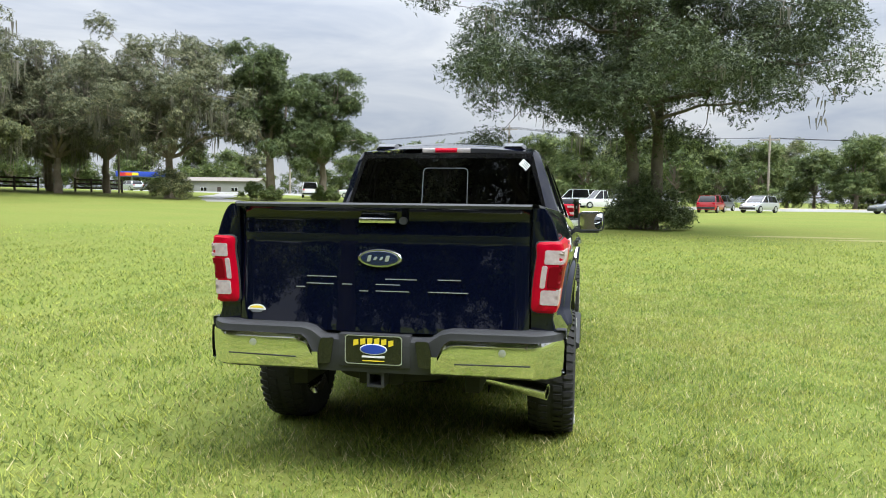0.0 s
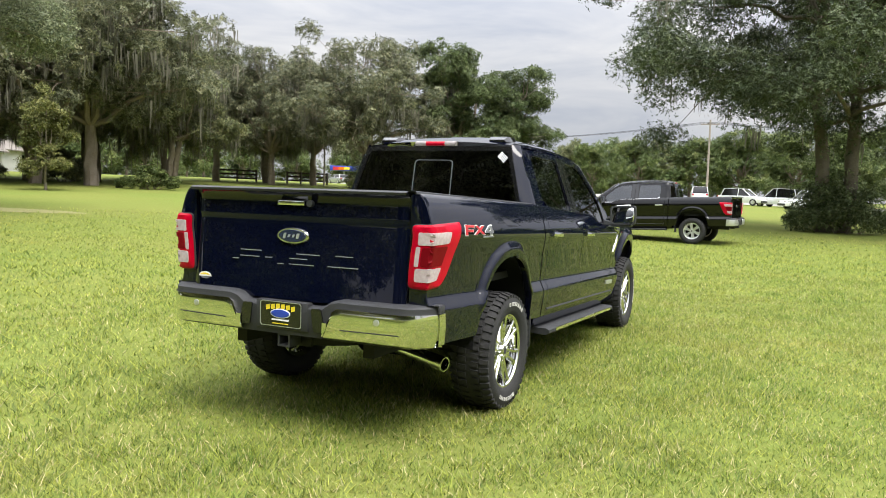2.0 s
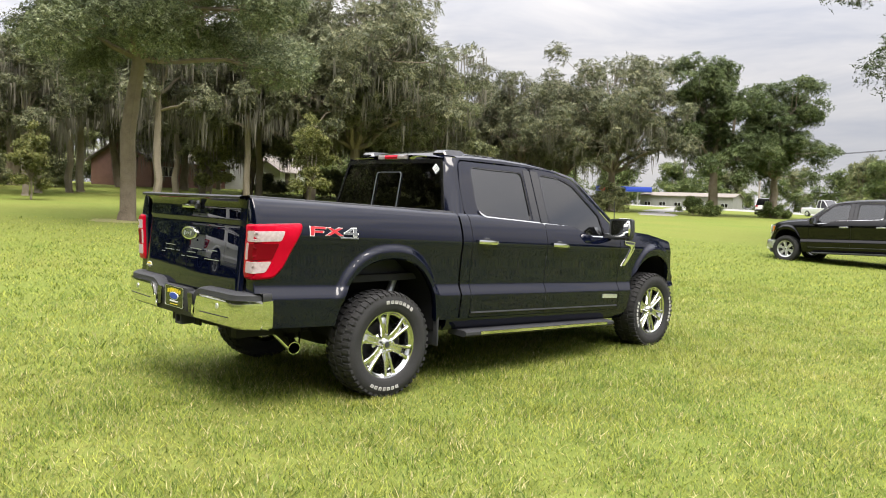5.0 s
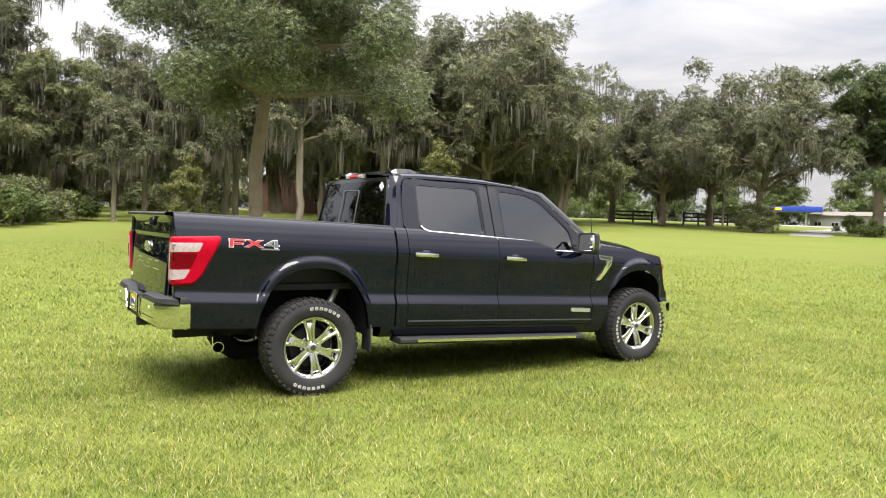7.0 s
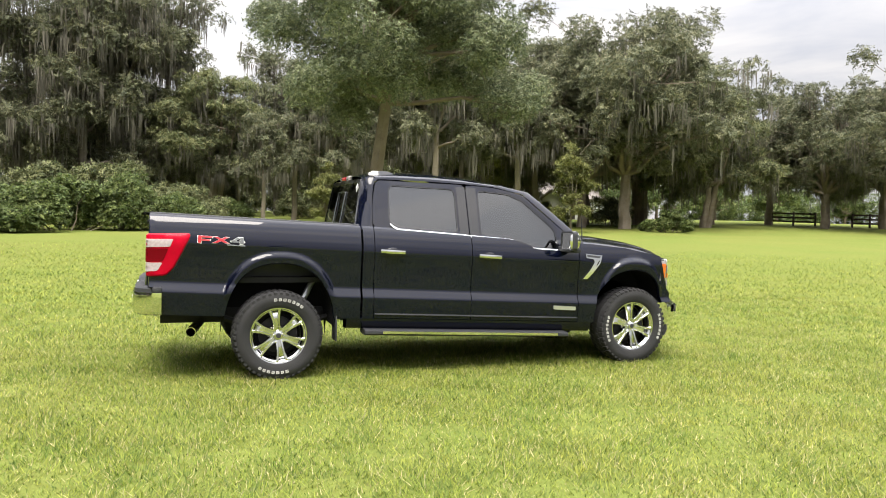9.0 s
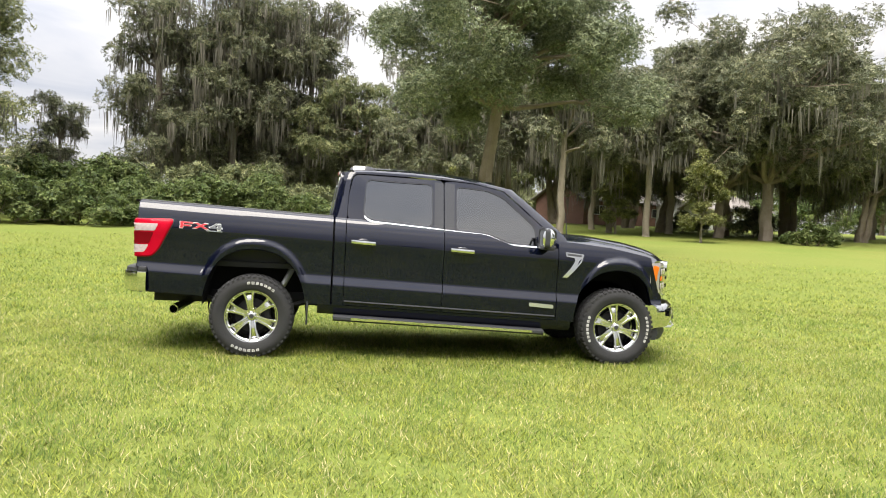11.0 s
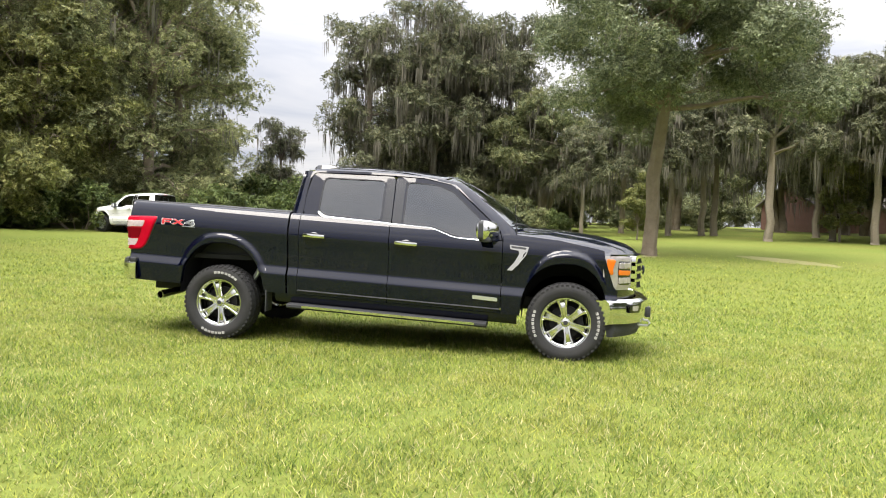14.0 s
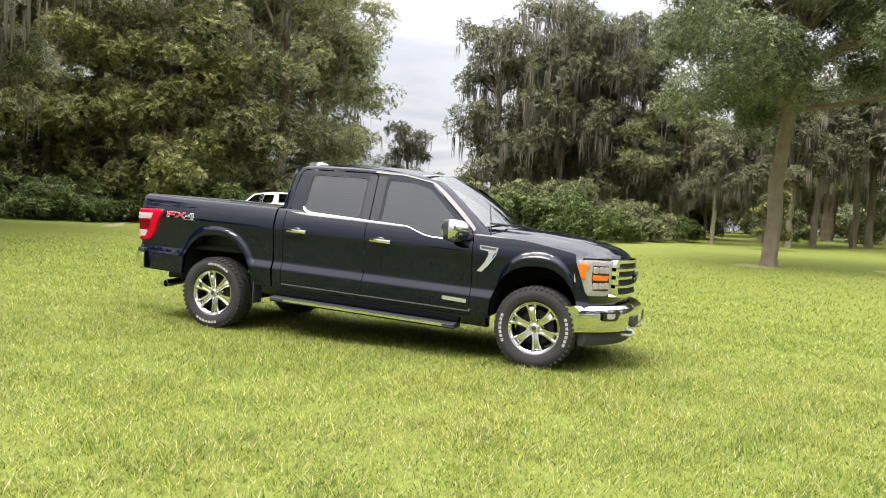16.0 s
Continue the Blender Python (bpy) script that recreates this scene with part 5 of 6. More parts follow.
    inner = rounded([(-0.745, 1.355), (0.745, 1.355), (0.742, 1.42), (0.630, 1.808), (-0.630, 1.808), (-0.742, 1.42)], 0.04)
    cc = (0.0, 1.58)

    def star(poly, n):
        p = np.array(resample(poly, 800))
        ang = np.arctan2(p[:, 1] - cc[1], p[:, 0] - cc[0])
        o = np.argsort(ang)
        a, p = ang[o], p[o]
        a = np.concatenate([a - 2 * math.pi, a, a + 2 * math.pi])
        p = np.concatenate([p, p, p])
        want = np.linspace(-math.pi, math.pi, n, endpoint=False)
        return [(np.interp(w, a, p[:, 0]), np.interp(w, a, p[:, 1])) for w in want]
    so, si = star(outer, 128), star(inner, 128)
    part("rear_frame", ring_plate(so, si, rear, 0.03), M_GLOSSBLACK, T, "gloss black window surround")
    gl = part("rear_window", ring_plate(si, [(x * 0.001, 1.58 + (z - 1.58) * 0.001) for x, z in si], lambda a, b, d: rear(a, b, d + 0.006), 0.004), M_PRIVACY, T, "dark privacy glass")
    gl.visible_shadow = False
    sl_o = resample(rounded([(-0.178, 1.385), (0.178, 1.385), (0.174, 1.735), (-0.174, 1.735)], 0.03), 64)
    sl_i = [(x * 0.965, 1.575 + (z - 1.575) * 0.965) for x, z in sl_o]
    part("slider_frame", ring_plate(sl_o, sl_i, lambda a, b, d: rear(a, b, d - 0.006), 0.008), M_GREYPAINT, gl, "dark sliding-pane frame")
    if hero:
        part("window_sticker", flat_shape([(0.565, 1.765), (0.60, 1.805), (0.655, 1.755), (0.62, 1.715)], lambda a, b, d: rear(a * 0.98, b, d - 0.004), 0.002), M_WHITE, gl, "square white paper sticker")
        for k in range(4):
            zz = 1.748 + k * 0.012
            part("print_bar", flat_shape([(0.585 + k * 0.008, zz), (0.62 + k * 0.008, zz - 0.036), (0.622 + k * 0.008, zz - 0.033), (0.587 + k * 0.008, zz + 0.003)], lambda a, b, d: rear(a * 0.98, b, d - 0.0055), 0.001), M_GREYPRINT, gl)
        part("small_sticker", flat_shape([(0.655, 1.385), (0.715, 1.385), (0.715, 1.405), (0.655, 1.405)], lambda a, b, d: rear(a, b, d - 0.004), 0.002), M_WHITE, gl, "small white label")
    hb = part("high_brake_light", loft([[(x, 0.792 + dy, 1.868 + dz) for dy, dz in ((0.03, -0.018), (-0.012, -0.018), (-0.016, 0.0), (-0.008, 0.018), (0.03, 0.022))] for x in np.linspace(-0.185, 0.185, 9)], True), M_CLEARLENS, T, "long high-mounted brake light")
    part("brake_lens", loft([[(x, 0.790 + dy, 1.868 + dz) for dy, dz in ((0.03, -0.0165), (-0.014, -0.0165), (-0.019, 0.0), (-0.010, 0.017), (0.03, 0.02))] for x in (-0.085, 0, 0.085)], True), M_REDLENS, hb, "red lens")
    # --- windscreen ---
    vs, us, xs = [], np.linspace(0, 1, 14), np.linspace(-1, 1, 21)
    for u in us:
        for q in xs:
            xe = 0.600 + (0.805 - 0.600) * u
            y = 2.305 + (3.02 - 2.305) * u + (0.15 + 0.13 * u) * (1 - q * q)
            z = 1.836 + (1.315 - 1.836) * u + 0.035 * math.sin(math.pi * u) + 0.035 * (1 - q * q) * (1 - u)
            vs.append((q * xe, y, z))
    ws = part("windscreen", clean(vs, grid_faces(len(us), len(xs)), 0, (0, 6, 3)), M_SCREEN, T, "clear greenish windscreen")
    ws.visible_shadow = False
    # --- hood ---
    vs, ys, xs = [], np.concatenate([np.linspace(3.0, 4.2, res(40)), np.linspace(4.23, 4.45, 12)]), np.linspace(-0.895, 0.895, 61)
    for y in ys:
        t = (y - 3.0) / 1.45
        for x in xs:
            yy = 3.0 + 0.16 * (1 - (x / 0.9) ** 2) * (1 - t) ** 2 + t * (nose_y(x) - 3.0)
            xx = x * (1 - 0.03 * t * t)
            vs.append((xx, yy, hood_z(xx, min(yy + 0.34 * (abs(x) / 0.92) ** 2.6, 4.45))))
    part("hood", clean(vs, grid_faces(len(ys), len(xs)), 0, (0, 3.6, 9)), paint, T)
    part("cowl", boxed(-0.80, 0.80, 3.0, 3.16, 1.22, 1.275, 0.01), M_PLASTIC, T)
    for x0 in (-0.62, 0.02):
        part("wiper", tube([(x0, 3.24, 1.335), (x0 + 0.3, 3.20, 1.362), (x0 + 0.62, 3.10, 1.372)], 0.010, 6), M_PLASTIC, T)
    part("antenna", tube([(0.80, 3.16, 1.24), (0.805, 3.15, 1.40), (0.81, 3.13, 1.56)], [0.009, 0.005, 0.003], 6), M_PLASTIC, T)
    # --- front end: nose panel, grille, bumper ---
    def nose(x, z, d=0.0):
        return (x, nose_y(x) - d, z)
    vs, xs, zs = [], np.linspace(-0.90, 0.90, 31), np.linspace(0.56, 1.10, 7)
    for x in xs:
        for z in zs:
            vs.append((x, nose_y(x) - 0.045, z))
    part("nose_panel", clean(vs, grid_faces(len(xs), len(zs)), 0, (0, 9, 0.9)), M_GLOSSBLACK if hero else paint, T)
    gr = part("grille", ring_plate(resample(rounded([(-0.60, 0.725), (0.60, 0.725), (0.60, 1.09), (-0.60, 1.09)], 0.04), 96), resample(rounded([(-0.55, 0.755), (0.55, 0.755), (0.55, 1.06), (-0.55, 1.06)], 0.03), 96), lambda a, b, d: (a, nose_y(a) + 0.02 - d, b), 0.08), trim, T, "chrome grille surround")
    for zz in (0.835, 0.92, 1.0):
        part("grille_bar", loft([[(x, nose_y(x) + 0.025 + dy, zz + dz) for dy, dz in ((-0.05, -0.018), (0, -0.018), (0.006, 0), (0, 0.018), (-0.05, 0.018))] for x in np.linspace(-0.60, 0.60, 15)], True), trim if zz == 0.92 or hero else M_PLASTIC, gr, "chrome crossbar")
    part("grille_mesh", clean([(x, nose_y(x) - 0.03, z) for x in np.linspace(-0.57, 0.57, 15) for z in (0.75, 1.07)], grid_faces(15, 2), 0, (0, 9, 0.9)), M_LINER, gr)
    for k in range(23):
        xx = -0.55 + k * 0.05
        part("grille_slat", boxed(xx - 0.008, xx + 0.008, nose_y(xx) - 0.025, nose_y(xx) + 0.008, 0.755, 1.06, 0.0), M_PLASTIC, gr)
    em = bmesh.new()
    bmesh.ops.create_uvsphere(em, u_segments=28, v_segments=12, radius=1, matrix=Matrix.Translation((0, nose_y(0) + 0.045, 0.92)) @ Matrix.Diagonal((0.13, 0.016, 0.052, 1)))
    part("front_emblem", em, M_DARKBLUE, gr, "dark blue oval emblem")
    prof = ((0.0, 0.640), (0.035, 0.650), (0.075, 0.622), (0.088, 0.56), (0.088, 0.47), (0.06, 0.405), (0.0, 0.385))
    secs = []
    for q in np.linspace(-1, 1, 41):
        x = q * 0.99
        yb = nose_y(min(abs(x), 0.92)) + 0.02 - 0.12 * (max(0.0, abs(q) - 0.78) / 0.22) ** 2
        secs.append([(x, yb + a, z) for a, z in prof] + [(x, yb - 0.05, 0.39), (x, yb - 0.05, 0.645)])
    fb = part("front_bumper", loft(secs, True), trim, T, "chrome front bumper")
    part("bumper_intake", boxed(-0.42, 0.42, 4.50, 4.579, 0.44, 0.55, 0.012), M_PLASTIC, fb, "black centre intake")
    part("air_dam", loft([[(q * 0.90, nose_y(min(abs(q * 0.9), 0.92)) - 0.02 + a, z) for a, z in ((0.03, 0.40), (0.05, 0.33), (0.02, 0.27), (-0.03, 0.27), (-0.04, 0.40))] for q in np.linspace(-1, 1, 25)], True), M_PLASTIC, T, "black air dam")
    # --- tailgate ---
    def gate_y(z):
        return float(np.interp(z, (0.78, 0.86, 1.0, 1.27, 1.285, 1.30, 1.40, 1.425, 1.45, 1.462), (-1.128, -1.121, -1.109, -1.087, -1.086, -1.0885, -1.084, -1.096, -1.122, -1.119)))
    vs, xs, zs = [], np.linspace(-0.782, 0.782, 41), np.concatenate([np.linspace(0.80, 1.28, 14), np.linspace(1.30, 1.462, 12)])
    for x in xs:
        for z in zs:
            e = max(0.0, abs(x) - 0.755) / 0.027
            vs.append((x, gate_y(z) + 0.02 * e * e - 0.012 * (1 - (x / 0.78) ** 2), z))
    tg = part("tailgate", clean(vs, grid_faces(len(xs), len(zs)), 0.0, (0, -9, 1.1)), paint, T)
    part("gate_inner", boxed(-0.775, 0.775, -1.07, -1.03, 0.82, 1.44, 0.0), M_PLASTIC, tg)
    part("gate_cap", loft([[(x, y, z) for y, z in ((-1.142, 1.450), (-1.146, 1.464), (-1.122, 1.474), (-1.05, 1.466), (-1.03, 1.44))] for x in np.linspace(-0.79, 0.79, 9)], False), M_PLASTIC, tg, "black plastic top cap")
    hy = gate_y(1.385) - 0.024
    gh = part("gate_handle", boxed(-0.115, 0.085, hy - 0.012, hy + 0.03, 1.368, 1.398, 0.008), trim if hero else M_PLASTIC, tg, "bright tailgate handle")
    part("camera_knob", loft([[(0.125 + 0.02 * math.cos(a), hy + 0.004 - w, 1.383 + 0.02 * math.sin(a)) for a in np.linspace(0, 2 * math.pi, 16, endpoint=False)] for w in (-0.03, 0.014, 0.02)], True), M_PLASTIC, tg)
    def oval(cx, cz, rx, rz, y, depth, n=40):
        return loft([[(cx + rx * f * math.cos(a), y - d, cz + rz * f * math.sin(a)) for a in np.linspace(0, 2 * math.pi, n, endpoint=False)] for f, d in ((1.0, -0.02), (1.0, depth * 0.6), (0.94, depth), (0.5, depth))], True)
    ey = gate_y(1.19) - 0.012
    emb = part("tail_emblem", oval(0, 1.185, 0.118, 0.049, ey, 0.014), M_CHROME, tg, "oval emblem with chrome rim")
    part("emblem_field", oval(0, 1.185, 0.104, 0.039, ey - 0.004, 0.0135), M_DARKBLUE, emb, "dark blue oval field")
    if hero:
        for k, (dx, w, hgt) in enumerate(((-0.055, 0.018, 0.034), (-0.022, 0.016, 0.018), (0.010, 0.014, 0.018), (0.042, 0.020, 0.032))):
            part("emblem_mark", flat_shape(rounded([(dx - w / 2 - 0.004, 1.185 - hgt / 2), (dx + w / 2 - 0.004, 1.185 - hgt / 2), (dx + w / 2 + 0.006, 1.185 + hgt / 2), (dx - w / 2 + 0.006, 1.185 + hgt / 2)], 0.005, 2), lambda a, b, d: (a, ey - 0.0195 + d, b), 0.003), M_SILVER, emb)
        # pressed name across the gate: only its edge glints, laid on as thin silver strips
        for x0, x1, z in ((-0.40, -0.235, 1.083), (-0.40, -0.25, 1.045), (-0.46, -0.41, 1.025), (-0.205, -0.15, 1.045), (0.03, 0.20, 1.077), (-0.02, 0.11, 1.048), (-0.11, -0.06, 1.012), (-0.02, 0.16, 1.014), (0.31, 0.43, 1.08), (0.26, 0.47, 1.016)):
            part("pressed_edge", boxed(x0, x1, gate_y(z) - 0.0135, gate_y(z) - 0.004, z - 0.0022, z + 0.0022, 0.0), M_SILVER, tg)
        dec = part("dealer_decal", flat_shape([(-0.735 + 0.052 + 0.052 * math.cos(a), 0.892 + 0.030 * math.sin(a)) for a in np.linspace(0, math.pi, 14)], lambda a, b, d: (a, gate_y(b) - 0.006 + d, b), 0.003), M_WHITE, tg, "small arched dealer decal")
        part("decal_bar", flat_shape([(-0.722, 0.889), (-0.645, 0.889), (-0.66, 0.878), (-0.705, 0.878)], lambda a, b, d: (a, gate_y(b) - 0.006 + d, b), 0.003), M_GREYPRINT, dec)
        part("decal_bar", flat_shape([(-0.725 + 0.041 + 0.040 * math.cos(a), 0.902 + 0.012 * math.sin(a)) for a in np.linspace(0, math.pi, 10)], lambda a, b, d: (a, gate_y(b) - 0.0075 + d, b), 0.002), M_YELLOW, dec)
        # side decal: slanted red and grey bars, small print bar below
        for s in (1, -1):
            put = lambda y, z, d: (s * (body_x(y, z) + 0.004 - d), y, z)
            reds = [[(-0.695, 1.282), (-0.575, 1.276), (-0.58, 1.262), (-0.695, 1.267)], [(-0.695, 1.267), (-0.665, 1.266), (-0.670, 1.219), (-0.697, 1.220)], [(-0.665, 1.252), (-0.595, 1.249), (-0.60, 1.236), (-0.666, 1.239)],
                    [(-0.565, 1.274), (-0.530, 1.272), (-0.435, 1.216), (-0.472, 1.217)], [(-0.475, 1.270), (-0.437, 1.268), (-0.54, 1.219), (-0.578, 1.220)]]
            greys = [[(-0.415, 1.240), (-0.365, 1.268), (-0.345, 1.266), (-0.385, 1.240)], [(-0.42, 1.240), (-0.31, 1.235), (-0.31, 1.222), (-0.42, 1.227)], [(-0.345, 1.268), (-0.32, 1.267), (-0.32, 1.210), (-0.345, 1.211)], [(-0.455, 1.204), (-0.305, 1.199), (-0.305, 1.194), (-0.455, 1.198)]]
            decal = part("side_decal", flat_shape([(-0.455, 1.207), (-0.303, 1.201), (-0.303, 1.192), (-0.455, 1.196)], put, 0.003), M_DECAL, T, "slanted red and grey decal edged in silver")
            for pts in reds + greys[:3]:
                cy, cz = np.mean(pts, axis=0)
                rim_ = [(y_ + 0.0075 * (y_ - cy) / math.hypot(y_ - cy, z_ - cz), z_ + 0.0065 * (z_ - cz) / math.hypot(y_ - cy, z_ - cz)) for y_, z_ in pts]
                part("decal_edge", flat_shape(rim_, put, 0.003), M_WHITE, decal, "silver outline")
            for mm, group_ in ((M_REDPRINT, reds), (M_GREYPRINT, greys)):
                for pts in group_:
                    part("decal_bar", flat_shape(pts, lambda y, z, d: (s * (body_x(y, z) + 0.0062 - d), y, z), 0.002), mm, decal)
    # --- rear bumper ---
    def bum_y(x):
        return -1.20 + 0.16 * max(0.0, (abs(x) - 0.80) / 0.17) ** 2 - 0.02 * (1 - (x / 0.97) ** 2)
    pad = []
    for x in np.linspace(-0.965, 0.965, 35):
        dip = 0.055 if abs(x) < 0.28 else (0.055 * (0.36 - abs(x)) / 0.08 if abs(x) < 0.36 else 0.0)
        y = bum_y(x)
        pad.append([(x, -1.00, 0.80), (x, -1.07, 0.838 - dip), (x, y + 0.03, 0.836 - dip), (x, y + 0.006, 0.822 - dip), (x, y + 0.004, 0.795 - dip), (x, y + 0.02, 0.60), (x, -1.02, 0.595)])
    rbp = part("rear_bumper", loft(pad, True), M_PLASTIC, T, "black step bumper with chrome corners")
    for s in (1, -1):
        secs = []
        for x in np.linspace(0.30, 0.972, 22):
            k = max(0.0, 1 - (x - 0.30) / 0.075)
            top_z = 0.795 - 0.15 * k
            y = bum_y(x)
            secs.append([(s * x, y + 0.03, top_z), (s * x, y - 0.008, top_z - 0.006), (s * x, y - 0.013, top_z - 0.03), (s * x, y - 0.012, 0.70), (s * x, y - 0.008, 0.66), (s * x, y + 0.0, 0.615), (s * x, y + 0.03, 0.597)])
        cb = part("chrome_corner", loft(secs, False), trim, rbp, "chrome bumper corner")
        part("groove", loft([[(s * x, bum_y(x) - 0.012 + dy, 0.668 + 0.012 * (x - 0.4) + dz) for dy, dz in ((0.01, -0.005), (0.0, -0.003), (0.0, 0.003), (0.01, 0.005))] for x in np.linspace(0.42, 0.80, 9)], True), M_PLASTIC, rbp)
        part("corner_side", loft([[(s * (0.978 - a), y, z) for a, z in ((0.035, 0.80), (0.004, 0.788), (0.0, 0.70), (0.006, 0.61), (0.04, 0.597))] for y in (-1.062, -1.03, -0.985)], False), trim, rbp)
        part("corner_pad", boxed(min(s * 0.85, s * 0.972), max(s * 0.85, s * 0.972), -1.06, -0.985, 0.79, 0.838, 0.01), M_PLASTIC, rbp)
        sx = 0.66
        part("park_sensor", loft([[(s * sx + r * math.cos(a), bum_y(sx) - d, 0.735 + r * math.sin(a)) for a in np.linspace(0, 2 * math.pi, 16, endpoint=False)] for r, d in ((0.019, 0.0), (0.019, 0.016), (0.012, 0.018))], True), M_SILVER, rbp)
        part("step_recess", flat_shape(rounded([(0.215, 0.775), (0.285, 0.775), (0.315, 0.64), (0.235, 0.64)], 0.012, 2), lambda a, b, d: (s * a, bum_y(0.25) - 0.004 + d, b), 0.01), M_GLOSSBLACK, rbp)
    if hero:
        part("plate_recess", boxed(-0.19, 0.19, -1.215, -1.16, 0.63, 0.80, 0.006), M_PLASTIC, rbp)
        ply = -1.221
        pl = part("licence_plate", flat_shape(rounded([(-0.155, 0.645), (0.150, 0.645), (0.150, 0.797), (-0.155, 0.797)], 0.012), lambda a, b, d: (a, ply + d, b), 0.004), M_GLOSSBLACK, rbp, "black dealer plate with plain bars")
        po = resample(rounded([(-0.154, 0.646), (0.149, 0.646), (0.149, 0.796), (-0.154, 0.796)], 0.012), 48)
        part("plate_border", ring_plate(po, [(-0.0025 + (x + 0.0025) * 0.975, 0.721 + (z - 0.721) * 0.955) for x, z in po], lambda a, b, d: (a, ply - 0.002 + d, b), 0.004), M_SILVER, pl)
        for k in range(6):
            x0 = -0.108 + k * 0.037
            lift = 0.012 * math.sin(math.pi * (k + 0.5) / 6)
            part("plate_bar", flat_shape([(x0, 0.745 + lift - 0.008), (x0 + 0.026, 0.745 + lift), (x0 + 0.026, 0.772 + lift), (x0, 0.772 + lift - 0.004)], lambda a, b, d: (a, ply - 0.003 + d, b), 0.003), M_YELLOW, pl)
        part("plate_oval", oval(-0.002, 0.725, 0.072, 0.028, ply - 0.001, 0.004), M_WHITE, pl)
        part("plate_oval", oval(-0.002, 0.725, 0.067, 0.024, ply - 0.002, 0.005), M_BLUE, pl, "blue oval mark")
        part("plate_bar", boxed(-0.045, 0.043, ply - 0.006, ply - 0.003, 0.723, 0.728, 0.0), M_WHITE, pl)
        part("plate_bar", boxed(-0.062, 0.058, ply - 0.006, ply, 0.682, 0.691, 0.0), M_WHITE, pl)
        part("plate_bar", boxed(-0.06, 0.056, ply - 0.006, ply, 0.663, 0.667, 0.0), M_YELLOW, pl)
    # --- hitch, exhaust, underbody ---
    part("hitch_receiver", ring_plate([(-0.045, 0.52), (0.045, 0.52), (0.045, 0.60), (-0.045, 0.60)], [(-0.032, 0.532), (0.032, 0.532), (0.032, 0.588), (-0.032, 0.588)], lambda a, b, d: (a, -1.19 + d, b), 0.28), M_PLASTIC, T)
    part("hitch_plate", boxed(-0.12, 0.12, -1.08, -1.06, 0.51, 0.60, 0.005), M_UNDER, T)
    part("exhaust_pipe", tube([(0.36, 0.7, 0.50), (0.40, -0.2, 0.52), (0.42, -0.58, 0.50), (0.47, -0.65, 0.484)], [0.035, 0.035, 0.034, 0.034], 16, False), M_UNDER, T)
    part("exhaust_tip", loft([[tuple(Vector((0.44, -0.64, 0.487)) + Vector((0.425, -0.105, -0.055)) * t + Vector((0.22, 0.97, 0)) * r * math.cos(a) + Vector((0.09, 0, 0.99)) * r * math.sin(a)) for a in np.linspace(0, 2 * math.pi, 20, endpoint=False)]
                              for t, r in ((0, 0.040), (0.9, 0.044), (1.0, 0.045), (1.0, 0.039), (0.5, 0.038))], True, False), M_CHROME, T, "chrome exhaust tip")
    for s in (1, -1):
        part("frame_rail", boxed(min(s * 0.44, s * 0.52), max(s * 0.44, s * 0.52), -1.0, 4.25, 0.47, 0.60, 0.005), M_UNDER, T)
        part("leaf_spring", tube([(s * 0.60, -0.75, 0.62), (s * 0.60, -0.3, 0.47), (s * 0.60, 0.0, 0.44), (s * 0.60, 0.35, 0.47), (s * 0.60, 0.72, 0.58)], 0.028, 6), M_UNDER, T)
        part("shock", tube([(s * 0.66, 0.10, 0.36), (s * 0.60, 0.36, 0.86)], 0.03, 8), M_SILVER if hero else M_UNDER, T)
        part("front_arm", tube([(s * 0.45, WB, 0.40), (s * 0.80, WB, 0.40)], 0.035, 8), M_UNDER, T)
    part("rear_axle", tube([(-0.80, 0, HUB_Z), (-0.2, 0, HUB_Z), (-0.15, 0, HUB_Z), (0.15, 0, HUB_Z), (0.2, 0, HUB_Z), (0.80, 0, HUB_Z)], [0.05, 0.05, 0.13, 0.13, 0.05, 0.05], 14), M_UNDER, T)
    part("spare_wheel", tube([(0.0, -0.62, 0.50), (0.0, -0.62, 0.66)], 0.36, 24), M_UNDER, T)
    part("floor_pan", boxed(-0.82, 0.82, 0.60, 3.15, 0.50, 0.58, 0.0), M_UNDER, T)
    part("bed_floor", boxed(-0.82, 0.82, -1.06, 0.74, 0.86, 0.91, 0.0), M_UNDER, T)
    part("bed_front", boxed(-0.82, 0.82, 0.735, 0.76, 0.55, 1.36, 0.0), M_UNDER, T)
    part("engine_bay", boxed(-0.50, 0.50, 3.1, 4.35, 0.50, 1.05, 0.0), M_UNDER, T)
    part("firewall", boxed(-0.86, 0.86, 3.06, 3.10, 0.50, 1.24, 0.0), M_UNDER, T)
    part("door_lining", boxed(-0.84, 0.84, 0.80, 0.84, 0.55, 1.35, 0.0), M_SEAT, T)
    part("headliner", boxed(-0.62, 0.62, 0.84, 2.30, 1.795, 1.805, 0.0), M_SEAT, T)
    part("dashboard", boxed(-0.80, 0.80, 2.78, 3.05, 0.95, 1.24, 0.04), M_SEAT, T)
    # --- cabin ---
    for yy in (1.25, 2.1):
        for xx in (-0.40, 0.40):
            st = part("seat", boxed(xx - 0.26, xx + 0.26, yy - 0.05, yy + 0.48, 0.78, 0.97, 0.05), M_SEAT, T)
            part("seat_back", loft([[(xx + dx * w, yy + dy - 0.10 * t, 0.92 + 0.60 * t) for dx, dy in ((-0.25, -0.07), (0.25, -0.07), (0.25, 0.07), (-0.25, 0.07))] for t, w in ((0, 1), (0.7, 1), (0.95, 0.85), (1.0, 0.6))], True), M_SEAT, st)
